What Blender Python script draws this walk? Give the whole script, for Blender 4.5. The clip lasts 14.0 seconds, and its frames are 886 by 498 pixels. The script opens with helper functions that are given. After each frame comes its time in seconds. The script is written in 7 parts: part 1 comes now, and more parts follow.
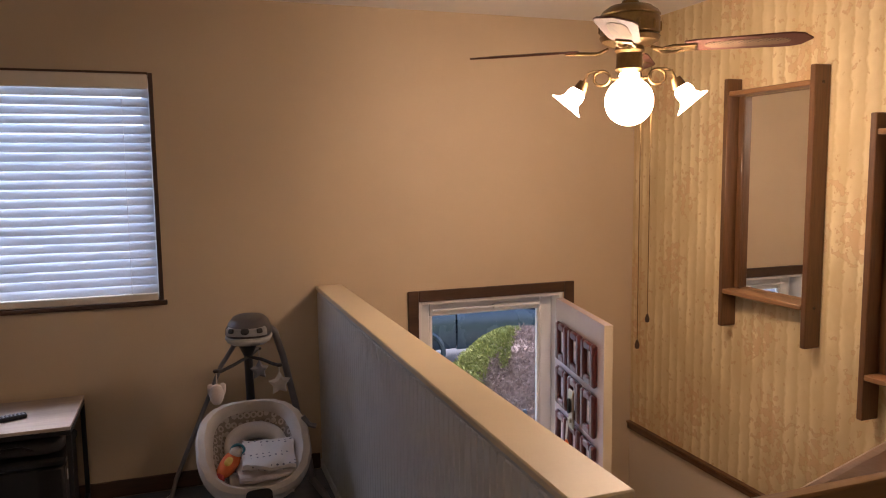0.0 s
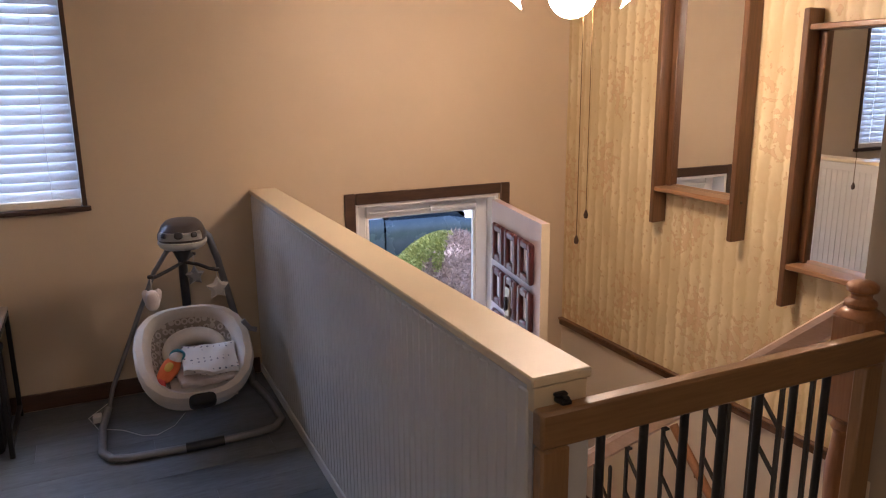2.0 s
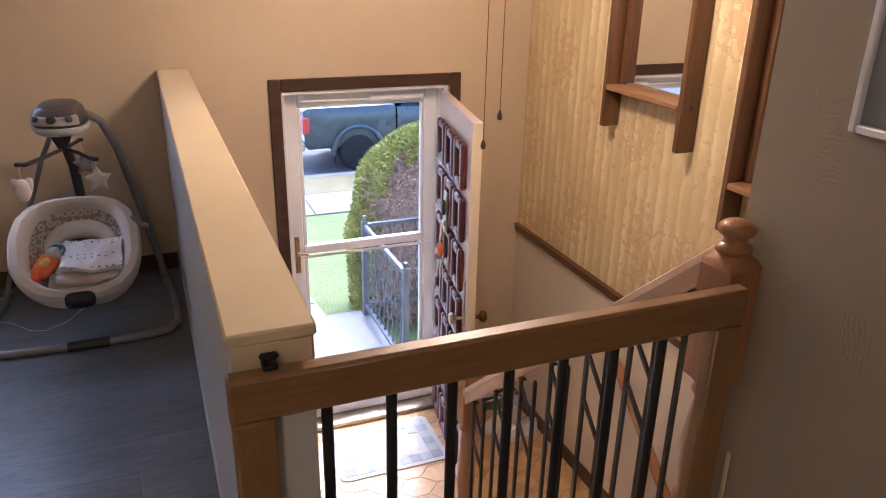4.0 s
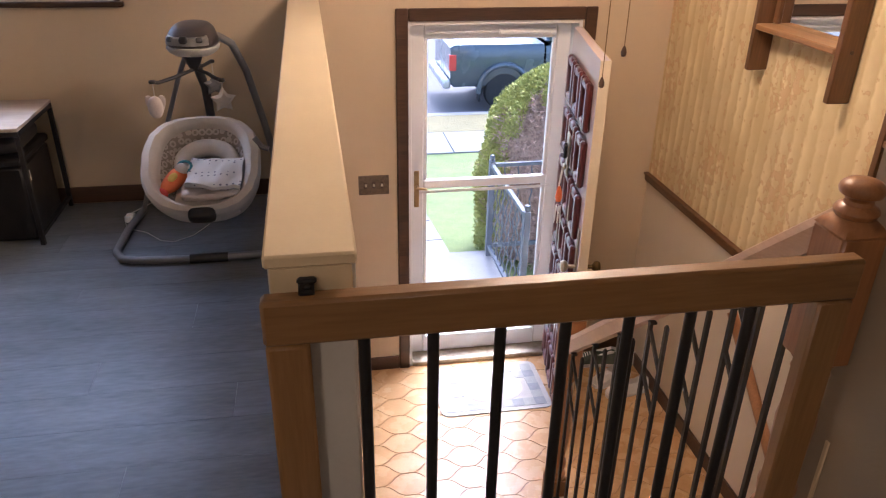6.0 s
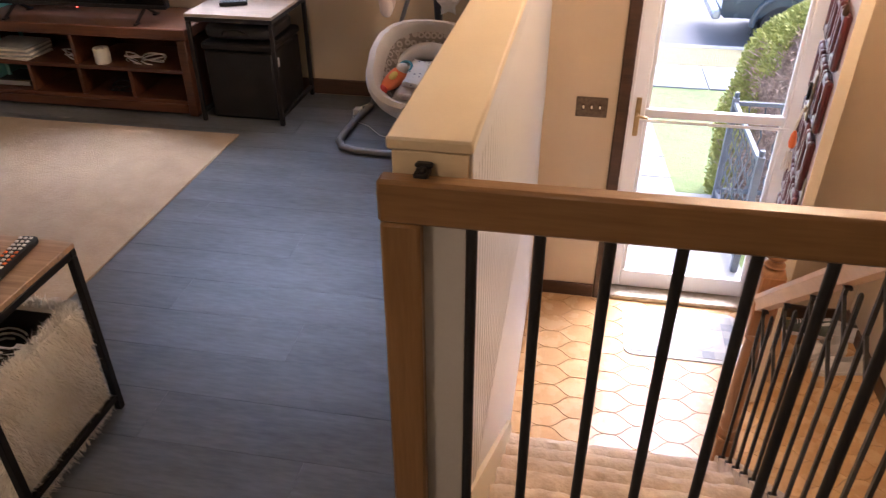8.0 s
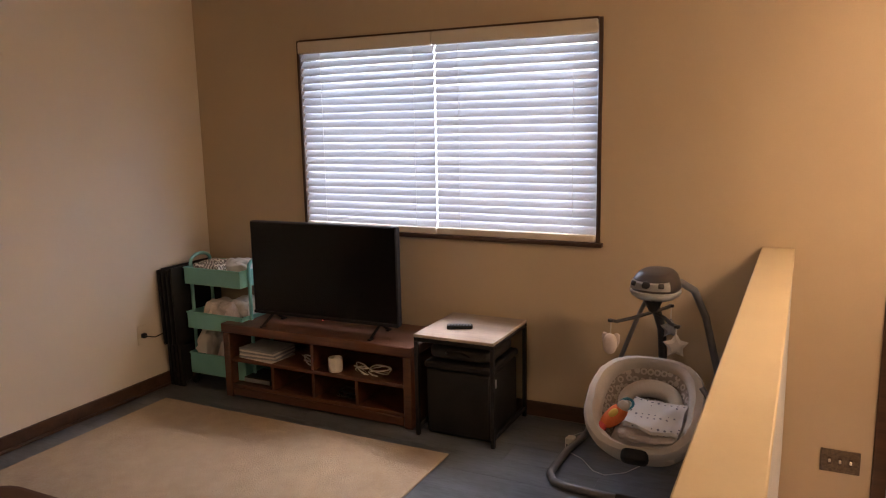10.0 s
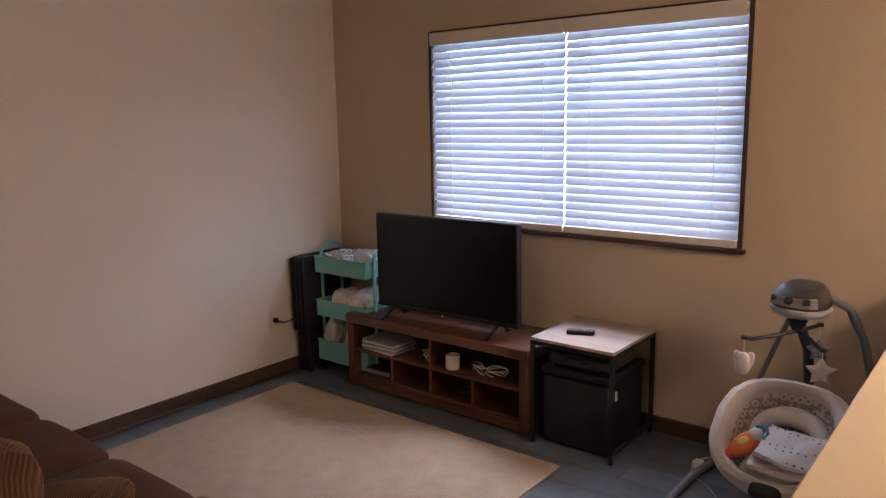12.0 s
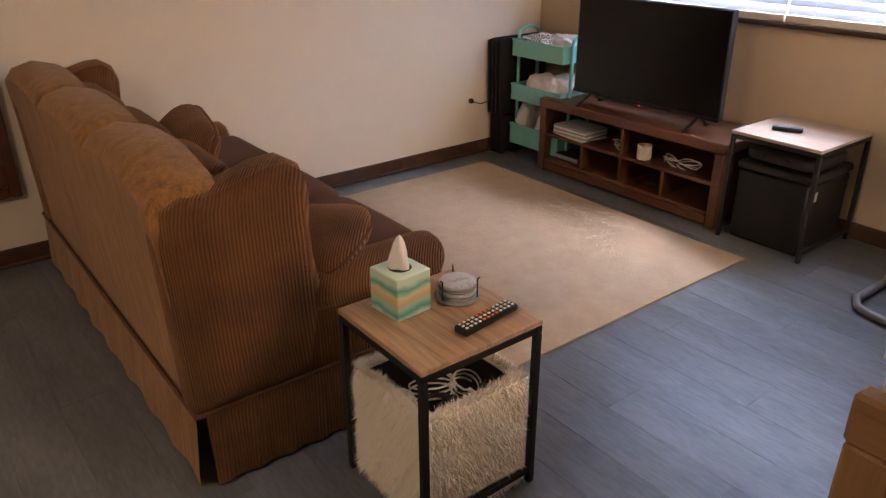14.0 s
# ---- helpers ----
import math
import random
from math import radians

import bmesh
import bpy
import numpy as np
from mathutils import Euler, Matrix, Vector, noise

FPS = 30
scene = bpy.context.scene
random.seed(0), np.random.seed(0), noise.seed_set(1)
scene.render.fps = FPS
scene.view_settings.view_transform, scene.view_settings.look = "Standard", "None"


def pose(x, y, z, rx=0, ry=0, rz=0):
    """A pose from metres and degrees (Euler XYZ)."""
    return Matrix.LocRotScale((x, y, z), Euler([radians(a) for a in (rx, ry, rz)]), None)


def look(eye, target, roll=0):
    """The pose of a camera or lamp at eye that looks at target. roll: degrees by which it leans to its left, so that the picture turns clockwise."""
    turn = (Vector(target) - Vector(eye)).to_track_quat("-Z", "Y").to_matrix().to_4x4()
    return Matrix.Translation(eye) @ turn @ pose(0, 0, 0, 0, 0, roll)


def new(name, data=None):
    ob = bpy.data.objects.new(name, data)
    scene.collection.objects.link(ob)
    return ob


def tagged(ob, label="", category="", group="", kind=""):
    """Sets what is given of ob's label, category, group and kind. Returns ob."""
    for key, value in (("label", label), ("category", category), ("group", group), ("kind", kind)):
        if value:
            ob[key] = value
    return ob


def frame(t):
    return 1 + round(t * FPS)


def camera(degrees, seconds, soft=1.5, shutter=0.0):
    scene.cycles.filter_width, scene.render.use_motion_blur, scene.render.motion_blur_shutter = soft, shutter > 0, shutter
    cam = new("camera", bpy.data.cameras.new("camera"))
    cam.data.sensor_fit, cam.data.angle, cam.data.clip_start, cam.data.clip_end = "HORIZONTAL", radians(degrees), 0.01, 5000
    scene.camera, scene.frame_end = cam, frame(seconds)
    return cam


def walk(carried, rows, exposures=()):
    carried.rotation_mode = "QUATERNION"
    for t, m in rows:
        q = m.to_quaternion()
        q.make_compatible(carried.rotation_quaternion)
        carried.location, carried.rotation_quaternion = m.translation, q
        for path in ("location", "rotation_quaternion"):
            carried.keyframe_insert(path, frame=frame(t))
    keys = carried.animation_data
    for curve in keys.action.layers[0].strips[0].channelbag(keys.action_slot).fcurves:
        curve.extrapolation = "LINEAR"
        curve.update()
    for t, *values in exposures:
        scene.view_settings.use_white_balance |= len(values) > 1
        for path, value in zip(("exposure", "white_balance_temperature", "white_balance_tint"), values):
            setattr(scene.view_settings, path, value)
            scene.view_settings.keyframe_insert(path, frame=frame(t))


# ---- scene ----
cam = camera(62.1, 14.0, soft=1.1, shutter=0.15)
PATH = [
    (0, (0.097, 0.458, 1.612), (0.756, 2.334, 1.398), -0.7),
    (0.5, (0.138, 0.448, 1.607), (0.789, 2.325, 1.38), -0.5),
    (1, (0.147, 0.45, 1.599), (0.821, 2.311, 1.312), -0.7),
    (1.5, (0.04, 0.484, 1.566), (0.799, 2.298, 1.201), -0.9),
    (2, (0.038, 0.499, 1.563), (0.867, 2.261, 1.107), -0.6),
    (2.5, (0.192, 0.491, 1.556), (1.047, 2.215, 1.012), -0.1),
    (2.7, (0.257, 0.51, 1.563), (1.114, 2.22, 0.977), -0.0),
    (4.8, (0.824, 0.591, 1.535), (1.384, 2.335, 0.73), 1.1),
    (5, (0.832, 0.586, 1.535), (1.359, 2.332, 0.716), 0.9),
    (5.5, (0.828, 0.588, 1.522), (1.265, 2.343, 0.668), 0.5),
    (6, (0.831, 0.615, 1.502), (1.151, 2.375, 0.606), 1.0),
    (6.5, (0.987, 0.606, 1.484), (1.161, 2.348, 0.516), 1.3),
    (7, (1.036, 0.606, 1.464), (1.111, 2.294, 0.395), 1.4),
    (7.5, (1.062, 0.603, 1.45), (0.97, 2.254, 0.326), 0.6),
    (8, (1.023, 0.577, 1.469), (0.713, 2.237, 0.399), -0.2),
    (8.5, (0.961, 0.559, 1.519), (0.413, 2.272, 0.646), -1.3),
    (9, (0.92, 0.561, 1.59), (0.191, 2.311, 0.953), -1.4),
    (9.2, (0.906, 0.569, 1.611), (0.136, 2.328, 1.052), -1.4),
    (11.3, (0.948, 0.905, 1.583), (-0.13, 2.574, 1.358), -0.4),
    (11.5, (0.983, 0.916, 1.587), (-0.148, 2.547, 1.337), -0.5),
    (12, (0.988, 0.904, 1.598), (-0.244, 2.44, 1.248), -1.0),
    (12.5, (0.961, 0.846, 1.571), (-0.315, 2.317, 1.115), -1.4),
    (13, (0.939, 0.758, 1.553), (-0.355, 2.171, 0.981), -1.5),
    (13.5, (0.949, 0.67, 1.535), (-0.364, 2.003, 0.831), -0.6),
    (14, (1.025, 0.684, 1.505), (-0.415, 1.789, 0.666), -0.3),
]
EXPOSURE = [(0, 2.22, 5850, 24), (2, 2.68, 5350, 22), (5, 3.0, 5250, 22), (6.5, 3.05, 5500, 22), (7.5, 3.25, 5700, 23), (8.5, 3.25, 6300, 24), (9, 2.95, 7300, 24), (11.5, 2.62, 5700, 25), (12, 2.75, 5650, 25), (12.5, 2.88, 5650, 25), (13, 3.05, 5600, 25), (13.5, 3.3, 5650, 23), (14, 3.45, 5850, 22)]
walk(cam, [(t, look(eye, target, roll)) for t, eye, target, roll in PATH], exposures=EXPOSURE)

# ---- world, sun, exposure ----
world = bpy.data.worlds.new("overcast_sky")
scene.world = world
world.use_nodes = True
wn = world.node_tree.nodes
sky = wn.new("ShaderNodeTexSky")
sky.sky_type = "NISHITA"
sky.sun_disc = False
sky.sun_elevation = radians(57)
sky.sun_rotation = radians(27)
sky.dust_density = 4.0
wn["Background"].inputs[1].default_value = 0.108
world.node_tree.links.new(sky.outputs[0], wn["Background"].inputs[0])

sun = new("sun", bpy.data.lights.new("sun", "SUN"))
sun.data.energy, sun.data.angle, sun.data.color = 0.5, radians(30), (0.95, 0.97, 1.0)
sun.matrix_world = look((8, 20, 28), (0, 4, 0))

# sky light standing in the living room window, outside the blinds
sky_lamp = new("window_daylight", bpy.data.lights.new("window_daylight", "AREA"))
sky_lamp.data.shape, sky_lamp.data.size, sky_lamp.data.size_y = "RECTANGLE", 1.80, 1.08
sky_lamp.data.energy, sky_lamp.data.color = 5.9, (0.66, 0.83, 1.0)
sky_lamp.matrix_world = pose(-0.936, 4.62, 1.53, -90, 0, 0)

# ---- materials ----
def nodes_of(name):
    m = bpy.data.materials.new(name)
    m.use_nodes = True
    n = m.node_tree.nodes
    return m, n, m.node_tree.links, n["Principled BSDF"]


def surface(name, low, high, rough=0.6, scale=6.0, fine=90.0, bump=0.15, metal=0.0, stretch=(1, 1, 1), fine_amount=0.25, vary=0.0, coat=0.0, sheen=0.0, depth=0.002, rough_vary=0.12, spec=0.5):
    """A surface whose colour wanders between low and high at two scales, with fine relief."""
    m, n, l, p = nodes_of(name)
    tc = n.new("ShaderNodeTexCoord")
    mp = n.new("ShaderNodeMapping")
    mp.inputs["Scale"].default_value = stretch
    l.new(tc.outputs["Object"], mp.inputs[0])
    info = n.new("ShaderNodeObjectInfo")
    shift = n.new("ShaderNodeVectorMath")
    shift.operation = "MULTIPLY_ADD"
    l.new(info.outputs["Random"], shift.inputs[0])
    shift.inputs[1].default_value = (7.3, 4.1, 9.7) if vary else (0, 0, 0)
    l.new(mp.outputs[0], shift.inputs[2])
    a = n.new("ShaderNodeTexNoise")
    a.inputs["Scale"].default_value, a.inputs["Detail"].default_value = scale, 5
    b = n.new("ShaderNodeTexNoise")
    b.inputs["Scale"].default_value, b.inputs["Detail"].default_value = fine, 4
    l.new(shift.outputs[0], a.inputs["Vector"])
    l.new(shift.outputs[0], b.inputs["Vector"])
    mixf = n.new("ShaderNodeMix")
    mixf.inputs[0].default_value = fine_amount
    l.new(a.outputs[0], mixf.inputs[2])
    l.new(b.outputs[0], mixf.inputs[3])
    spread = n.new("ShaderNodeMapRange")
    spread.inputs[1].default_value, spread.inputs[2].default_value = 0.3, 0.7
    l.new(mixf.outputs[0], spread.inputs[0])
    if vary:
        add = n.new("ShaderNodeMath")
        add.operation = "MULTIPLY_ADD"
        add.use_clamp = True
        sub = n.new("ShaderNodeMath")
        sub.operation = "SUBTRACT"
        sub.inputs[1].default_value = 0.5
        l.new(info.outputs["Random"], sub.inputs[0])
        l.new(sub.outputs[0], add.inputs[0])
        add.inputs[1].default_value = vary
        l.new(spread.outputs[0], add.inputs[2])
        fac = add
    else:
        fac = spread
    col = n.new("ShaderNodeMix")
    col.data_type = "RGBA"
    col.inputs[6].default_value, col.inputs[7].default_value = (*low, 1), (*high, 1)
    l.new(fac.outputs[0], col.inputs[0])
    l.new(col.outputs[2], p.inputs["Base Color"])
    rr = n.new("ShaderNodeMapRange")
    rr.inputs[3].default_value, rr.inputs[4].default_value = max(0.02, rough - rough_vary), min(1, rough + rough_vary)
    l.new(a.outputs[0], rr.inputs[0])
    l.new(rr.outputs[0], p.inputs["Roughness"])
    p.inputs["Metallic"].default_value = metal
    p.inputs["Coat Weight"].default_value = coat
    p.inputs["Coat Roughness"].default_value = 0.15
    p.inputs["Sheen Weight"].default_value = sheen
    p.inputs["Specular IOR Level"].default_value = spec
    if bump:
        bp = n.new("ShaderNodeBump")
        bp.inputs["Strength"].default_value, bp.inputs["Distance"].default_value = bump, depth
        l.new(b.outputs[0], bp.inputs["Height"])
        l.new(bp.outputs[0], p.inputs["Normal"])
    return m


def wood(name, dark, light, along="x", rough=0.45, grain=14.0, vary=0.0, coat=0.0, bump=0.12):
    """Wood with a grain that runs along one axis."""
    m, n, l, p = nodes_of(name)
    tc = n.new("ShaderNodeTexCoord")
    mp = n.new("ShaderNodeMapping")
    mp.inputs["Scale"].default_value = {"x": (0.07, 1, 1), "y": (1, 0.07, 1), "z": (1, 1, 0.07)}[along]
    info = n.new("ShaderNodeObjectInfo")
    shift = n.new("ShaderNodeVectorMath")
    shift.operation = "MULTIPLY_ADD"
    l.new(info.outputs["Random"], shift.inputs[0])
    shift.inputs[1].default_value = (5.1, 3.7, 8.3)
    l.new(tc.outputs["Object"], shift.inputs[2])
    l.new(shift.outputs[0], mp.inputs[0])
    big = n.new("ShaderNodeTexNoise")
    big.inputs["Scale"].default_value, big.inputs["Detail"].default_value, big.inputs["Distortion"].default_value = grain, 6, 0.6
    fine = n.new("ShaderNodeTexNoise")
    fine.inputs["Scale"].default_value, fine.inputs["Detail"].default_value = grain * 11, 4
    l.new(mp.outputs[0], big.inputs["Vector"])
    l.new(mp.outputs[0], fine.inputs["Vector"])
    mx = n.new("ShaderNodeMix")
    mx.inputs[0].default_value = 0.38
    l.new(big.outputs[0], mx.inputs[2])
    l.new(fine.outputs[0], mx.inputs[3])
    sp = n.new("ShaderNodeMapRange")
    sp.inputs[1].default_value, sp.inputs[2].default_value = 0.32, 0.68
    l.new(mx.outputs[0], sp.inputs[0])
    col = n.new("ShaderNodeMix")
    col.data_type = "RGBA"
    col.inputs[6].default_value, col.inputs[7].default_value = (*dark, 1), (*light, 1)
    l.new(sp.outputs[0], col.inputs[0])
    out = col.outputs[2]
    if vary:
        hv = n.new("ShaderNodeHueSaturation")
        rg = n.new("ShaderNodeMapRange")
        rg.inputs[3].default_value, rg.inputs[4].default_value = 1 - vary, 1 + vary
        l.new(info.outputs["Random"], rg.inputs[0])
        l.new(rg.outputs[0], hv.inputs["Value"])
        l.new(out, hv.inputs["Color"])
        out = hv.outputs[0]
    l.new(out, p.inputs["Base Color"])
    rr = n.new("ShaderNodeMapRange")
    rr.inputs[3].default_value, rr.inputs[4].default_value = rough - 0.1, rough + 0.12
    l.new(big.outputs[0], rr.inputs[0])
    l.new(rr.outputs[0], p.inputs["Roughness"])
    p.inputs["Coat Weight"].default_value = coat
    p.inputs["Coat Roughness"].default_value = 0.2
    bp = n.new("ShaderNodeBump")
    bp.inputs["Strength"].default_value, bp.inputs["Distance"].default_value = bump, 0.0015
    l.new(fine.outputs[0], bp.inputs["Height"])
    l.new(bp.outputs[0], p.inputs["Normal"])
    return m


def glow(name, colour, strength):
    m, n, l, p = nodes_of(name)
    p.inputs["Base Color"].default_value = (0.9, 0.85, 0.75, 1)
    p.inputs["Emission Color"].default_value = (*colour, 1)
    p.inputs["Emission Strength"].default_value = strength
    p.inputs["Roughness"].default_value = 0.3
    return m


def wallpaper_material():
    """Cream paper with soft fluted upright bands and loose pinkish flower clusters."""
    m, n, l, p = nodes_of("floral_wallpaper")
    tc = n.new("ShaderNodeTexCoord")
    sep = n.new("ShaderNodeSeparateXYZ")
    l.new(tc.outputs["Object"], sep.inputs[0])

    def math_node(op, a, b=None, c=None):
        q = n.new("ShaderNodeMath")
        q.operation = op
        for i, v in enumerate((a, b, c)):
            if v is None:
                continue
            if isinstance(v, (int, float)):
                q.inputs[i].default_value = v
            else:
                l.new(v, q.inputs[i])
        return q.outputs[0]

    def noise_node(scale, detail, stretch):
        mp = n.new("ShaderNodeMapping")
        mp.inputs["Scale"].default_value = stretch
        l.new(tc.outputs["Object"], mp.inputs[0])
        q = n.new("ShaderNodeTexNoise")
        q.inputs["Scale"].default_value, q.inputs["Detail"].default_value = scale, detail
        l.new(mp.outputs[0], q.inputs["Vector"])
        return q.outputs[0]

    def ramp(value, lo, hi, to_lo=0.0, to_hi=1.0):
        q = n.new("ShaderNodeMapRange")
        q.inputs[1].default_value, q.inputs[2].default_value = lo, hi
        q.inputs[3].default_value, q.inputs[4].default_value = to_lo, to_hi
        l.new(value, q.inputs[0])
        return q.outputs[0]

    # upright feathered bands about 7 cm wide, firmer and a little torn on one side
    torn = noise_node(24.0, 5, (1, 1, 1))
    u = math_node("ADD", math_node("MULTIPLY", sep.outputs[1], 13.8), math_node("MULTIPLY", torn, 0.50))
    band = math_node("FRACT", u)
    rise = math_node("MULTIPLY", ramp(band, 0.0, 0.80), ramp(band, 0.84, 1.0, 1.0, 0.0))
    blotch = noise_node(6.0, 3, (1, 1, 0.45))
    soft = math_node("MULTIPLY", rise, ramp(blotch, 0.34, 0.62, 0.2, 1.1))
    paper = n.new("ShaderNodeMix")
    paper.data_type = "RGBA"
    paper.inputs[6].default_value, paper.inputs[7].default_value = (0.57, 0.44, 0.225, 1), (0.78, 0.665, 0.41, 1)
    l.new(soft, paper.inputs[0])
    # loose flower clusters, pinkish tan with darker torn rims
    flat = n.new("ShaderNodeCombineXYZ")
    l.new(sep.outputs[1], flat.inputs[0])
    l.new(math_node("MULTIPLY", sep.outputs[2], 0.72), flat.inputs[1])
    vor = n.new("ShaderNodeTexVoronoi")
    vor.inputs["Scale"].default_value = 3.6
    l.new(flat.outputs[0], vor.inputs["Vector"])
    petals = math_node("ADD", noise_node(27.0, 4, (1, 1, 1)), ramp(vor.outputs["Distance"], 0.12, 0.62, 0.06, -0.16))
    inside = ramp(petals, 0.50, 0.53)
    rim = math_node("MULTIPLY", ramp(petals, 0.485, 0.505), ramp(petals, 0.52, 0.545, 1.0, 0.0))
    full = n.new("ShaderNodeMix")
    full.data_type = "RGBA"
    full.inputs[7].default_value = (0.57, 0.355, 0.185, 1)
    l.new(math_node("MULTIPLY", inside, 0.55), full.inputs[0])
    l.new(paper.outputs[2], full.inputs[6])
    pale = n.new("ShaderNodeMix")
    pale.data_type = "RGBA"
    pale.inputs[7].default_value = (0.42, 0.255, 0.11, 1)
    l.new(math_node("MULTIPLY", rim, 0.42), pale.inputs[0])
    l.new(full.outputs[2], pale.inputs[6])
    l.new(pale.outputs[2], p.inputs["Base Color"])
    p.inputs["Roughness"].default_value = 0.5
    fine = n.new("ShaderNodeTexNoise")
    fine.inputs["Scale"].default_value = 220
    l.new(tc.outputs["Object"], fine.inputs["Vector"])
    bp = n.new("ShaderNodeBump")
    bp.inputs["Strength"].default_value, bp.inputs["Distance"].default_value = 0.12, 0.001
    l.new(fine.outputs[0], bp.inputs["Height"])
    l.new(bp.outputs[0], p.inputs["Normal"])
    return m


def plaster_material():
    """Skip-trowelled plaster with curved comb marks."""
    m, n, l, p = nodes_of("trowelled_plaster")
    tc = n.new("ShaderNodeTexCoord")
    vor = n.new("ShaderNodeTexVoronoi")
    vor.inputs["Scale"].default_value = 3.2
    l.new(tc.outputs["Object"], vor.inputs["Vector"])
    wave = n.new("ShaderNodeTexWave")
    wave.wave_type, wave.rings_direction = "RINGS", "SPHERICAL"
    wave.inputs["Scale"].default_value, wave.inputs["Distortion"].default_value = 30, 9.0
    sub = n.new("ShaderNodeVectorMath")
    sub.operation = "SUBTRACT"
    l.new(tc.outputs["Object"], sub.inputs[0])
    l.new(vor.outputs["Position"], sub.inputs[1])
    l.new(sub.outputs[0], wave.inputs["Vector"])
    noi = n.new("ShaderNodeTexNoise")
    noi.inputs["Scale"].default_value, noi.inputs["Detail"].default_value = 4, 6
    l.new(tc.outputs["Object"], noi.inputs["Vector"])
    sp = n.new("ShaderNodeMapRange")
    sp.inputs[1].default_value, sp.inputs[2].default_value = 0.56, 0.70
    l.new(noi.outputs[0], sp.inputs[0])
    mul = n.new("ShaderNodeMath")
    mul.operation = "MULTIPLY"
    l.new(sp.outputs[0], mul.inputs[0])
    l.new(wave.outputs[0], mul.inputs[1])
    bp = n.new("ShaderNodeBump")
    bp.inputs["Strength"].default_value, bp.inputs["Distance"].default_value = 0.4, 0.0018
    l.new(mul.outputs[0], bp.inputs["Height"])
    l.new(bp.outputs[0], p.inputs["Normal"])
    col = n.new("ShaderNodeMix")
    col.data_type = "RGBA"
    col.inputs[6].default_value, col.inputs[7].default_value = (0.34, 0.29, 0.22, 1), (0.39, 0.335, 0.255, 1)
    l.new(noi.outputs[0], col.inputs[0])
    l.new(col.outputs[2], p.inputs["Base Color"])
    p.inputs["Roughness"].default_value = 0.7
    return m


def glass_material():
    m, n, l, p = nodes_of("window_glass")
    p.inputs["Base Color"].default_value = (0.97, 0.99, 0.98, 1)
    p.inputs["Transmission Weight"].default_value = 1.0
    p.inputs["Roughness"].default_value = 0.0
    p.inputs["IOR"].default_value = 1.05
    return m


def blind_material():
    m, n, l, p = nodes_of("white_blind_slat")
    p.inputs["Base Color"].default_value = (0.62, 0.64, 0.67, 1)
    p.inputs["Roughness"].default_value = 0.45
    tr = n.new("ShaderNodeBsdfTranslucent")
    tr.inputs[0].default_value = (0.75, 0.78, 0.82, 1)
    mix = n.new("ShaderNodeMixShader")
    mix.inputs[0].default_value = 0.22
    l.new(p.outputs[0], mix.inputs[1])
    l.new(tr.outputs[0], mix.inputs[2])
    l.new(mix.outputs[0], n["Material Output"].inputs[0])
    return m


def grid_material(name, base, line, size, rough=0.8, ring=0.38, width=0.13):
    """Cloth printed with small rings."""
    m, n, l, p = nodes_of(name)
    tc = n.new("ShaderNodeTexCoord")
    vor = n.new("ShaderNodeTexVoronoi")
    vor.inputs["Scale"].default_value, vor.inputs["Randomness"].default_value = 1 / size, 0.0
    l.new(tc.outputs["Object"], vor.inputs["Vector"])
    mr = n.new("ShaderNodeMath")
    mr.operation = "COMPARE"
    mr.inputs[1].default_value, mr.inputs[2].default_value = ring, width
    l.new(vor.outputs["Distance"], mr.inputs[0])
    col = n.new("ShaderNodeMix")
    col.data_type = "RGBA"
    col.inputs[6].default_value, col.inputs[7].default_value = (*base, 1), (*line, 1)
    l.new(mr.outputs[0], col.inputs[0])
    l.new(col.outputs[2], p.inputs["Base Color"])
    p.inputs["Roughness"].default_value = rough
    return m


def banded_material(name, colours, axis, scale, wobble, rough=0.6):
    """Printed horizontal bands of several colours with wavering edges."""
    m, n, l, p = nodes_of(name)
    tc = n.new("ShaderNodeTexCoord")
    sep = n.new("ShaderNodeSeparateXYZ")
    l.new(tc.outputs["Object"], sep.inputs[0])
    noi = n.new("ShaderNodeTexNoise")
    noi.inputs["Scale"].default_value, noi.inputs["Detail"].default_value = 14, 4
    l.new(tc.outputs["Object"], noi.inputs["Vector"])
    mad = n.new("ShaderNodeMath")
    mad.operation = "MULTIPLY_ADD"
    l.new(noi.outputs[0], mad.inputs[0])
    mad.inputs[1].default_value = wobble
    sc = n.new("ShaderNodeMath")
    sc.operation = "MULTIPLY"
    l.new(sep.outputs[axis], sc.inputs[0])
    sc.inputs[1].default_value = scale
    l.new(sc.outputs[0], mad.inputs[2])
    ramp = n.new("ShaderNodeValToRGB")
    el = ramp.color_ramp.elements
    while len(el) < len(colours):
        el.new(0.5)
    for i, c in enumerate(colours):
        el[i].position = (i + 0.5) / len(colours)
        el[i].color = (*c, 1)
    l.new(mad.outputs[0], ramp.inputs[0])
    l.new(ramp.outputs[0], p.inputs["Base Color"])
    p.inputs["Roughness"].default_value = rough
    return m


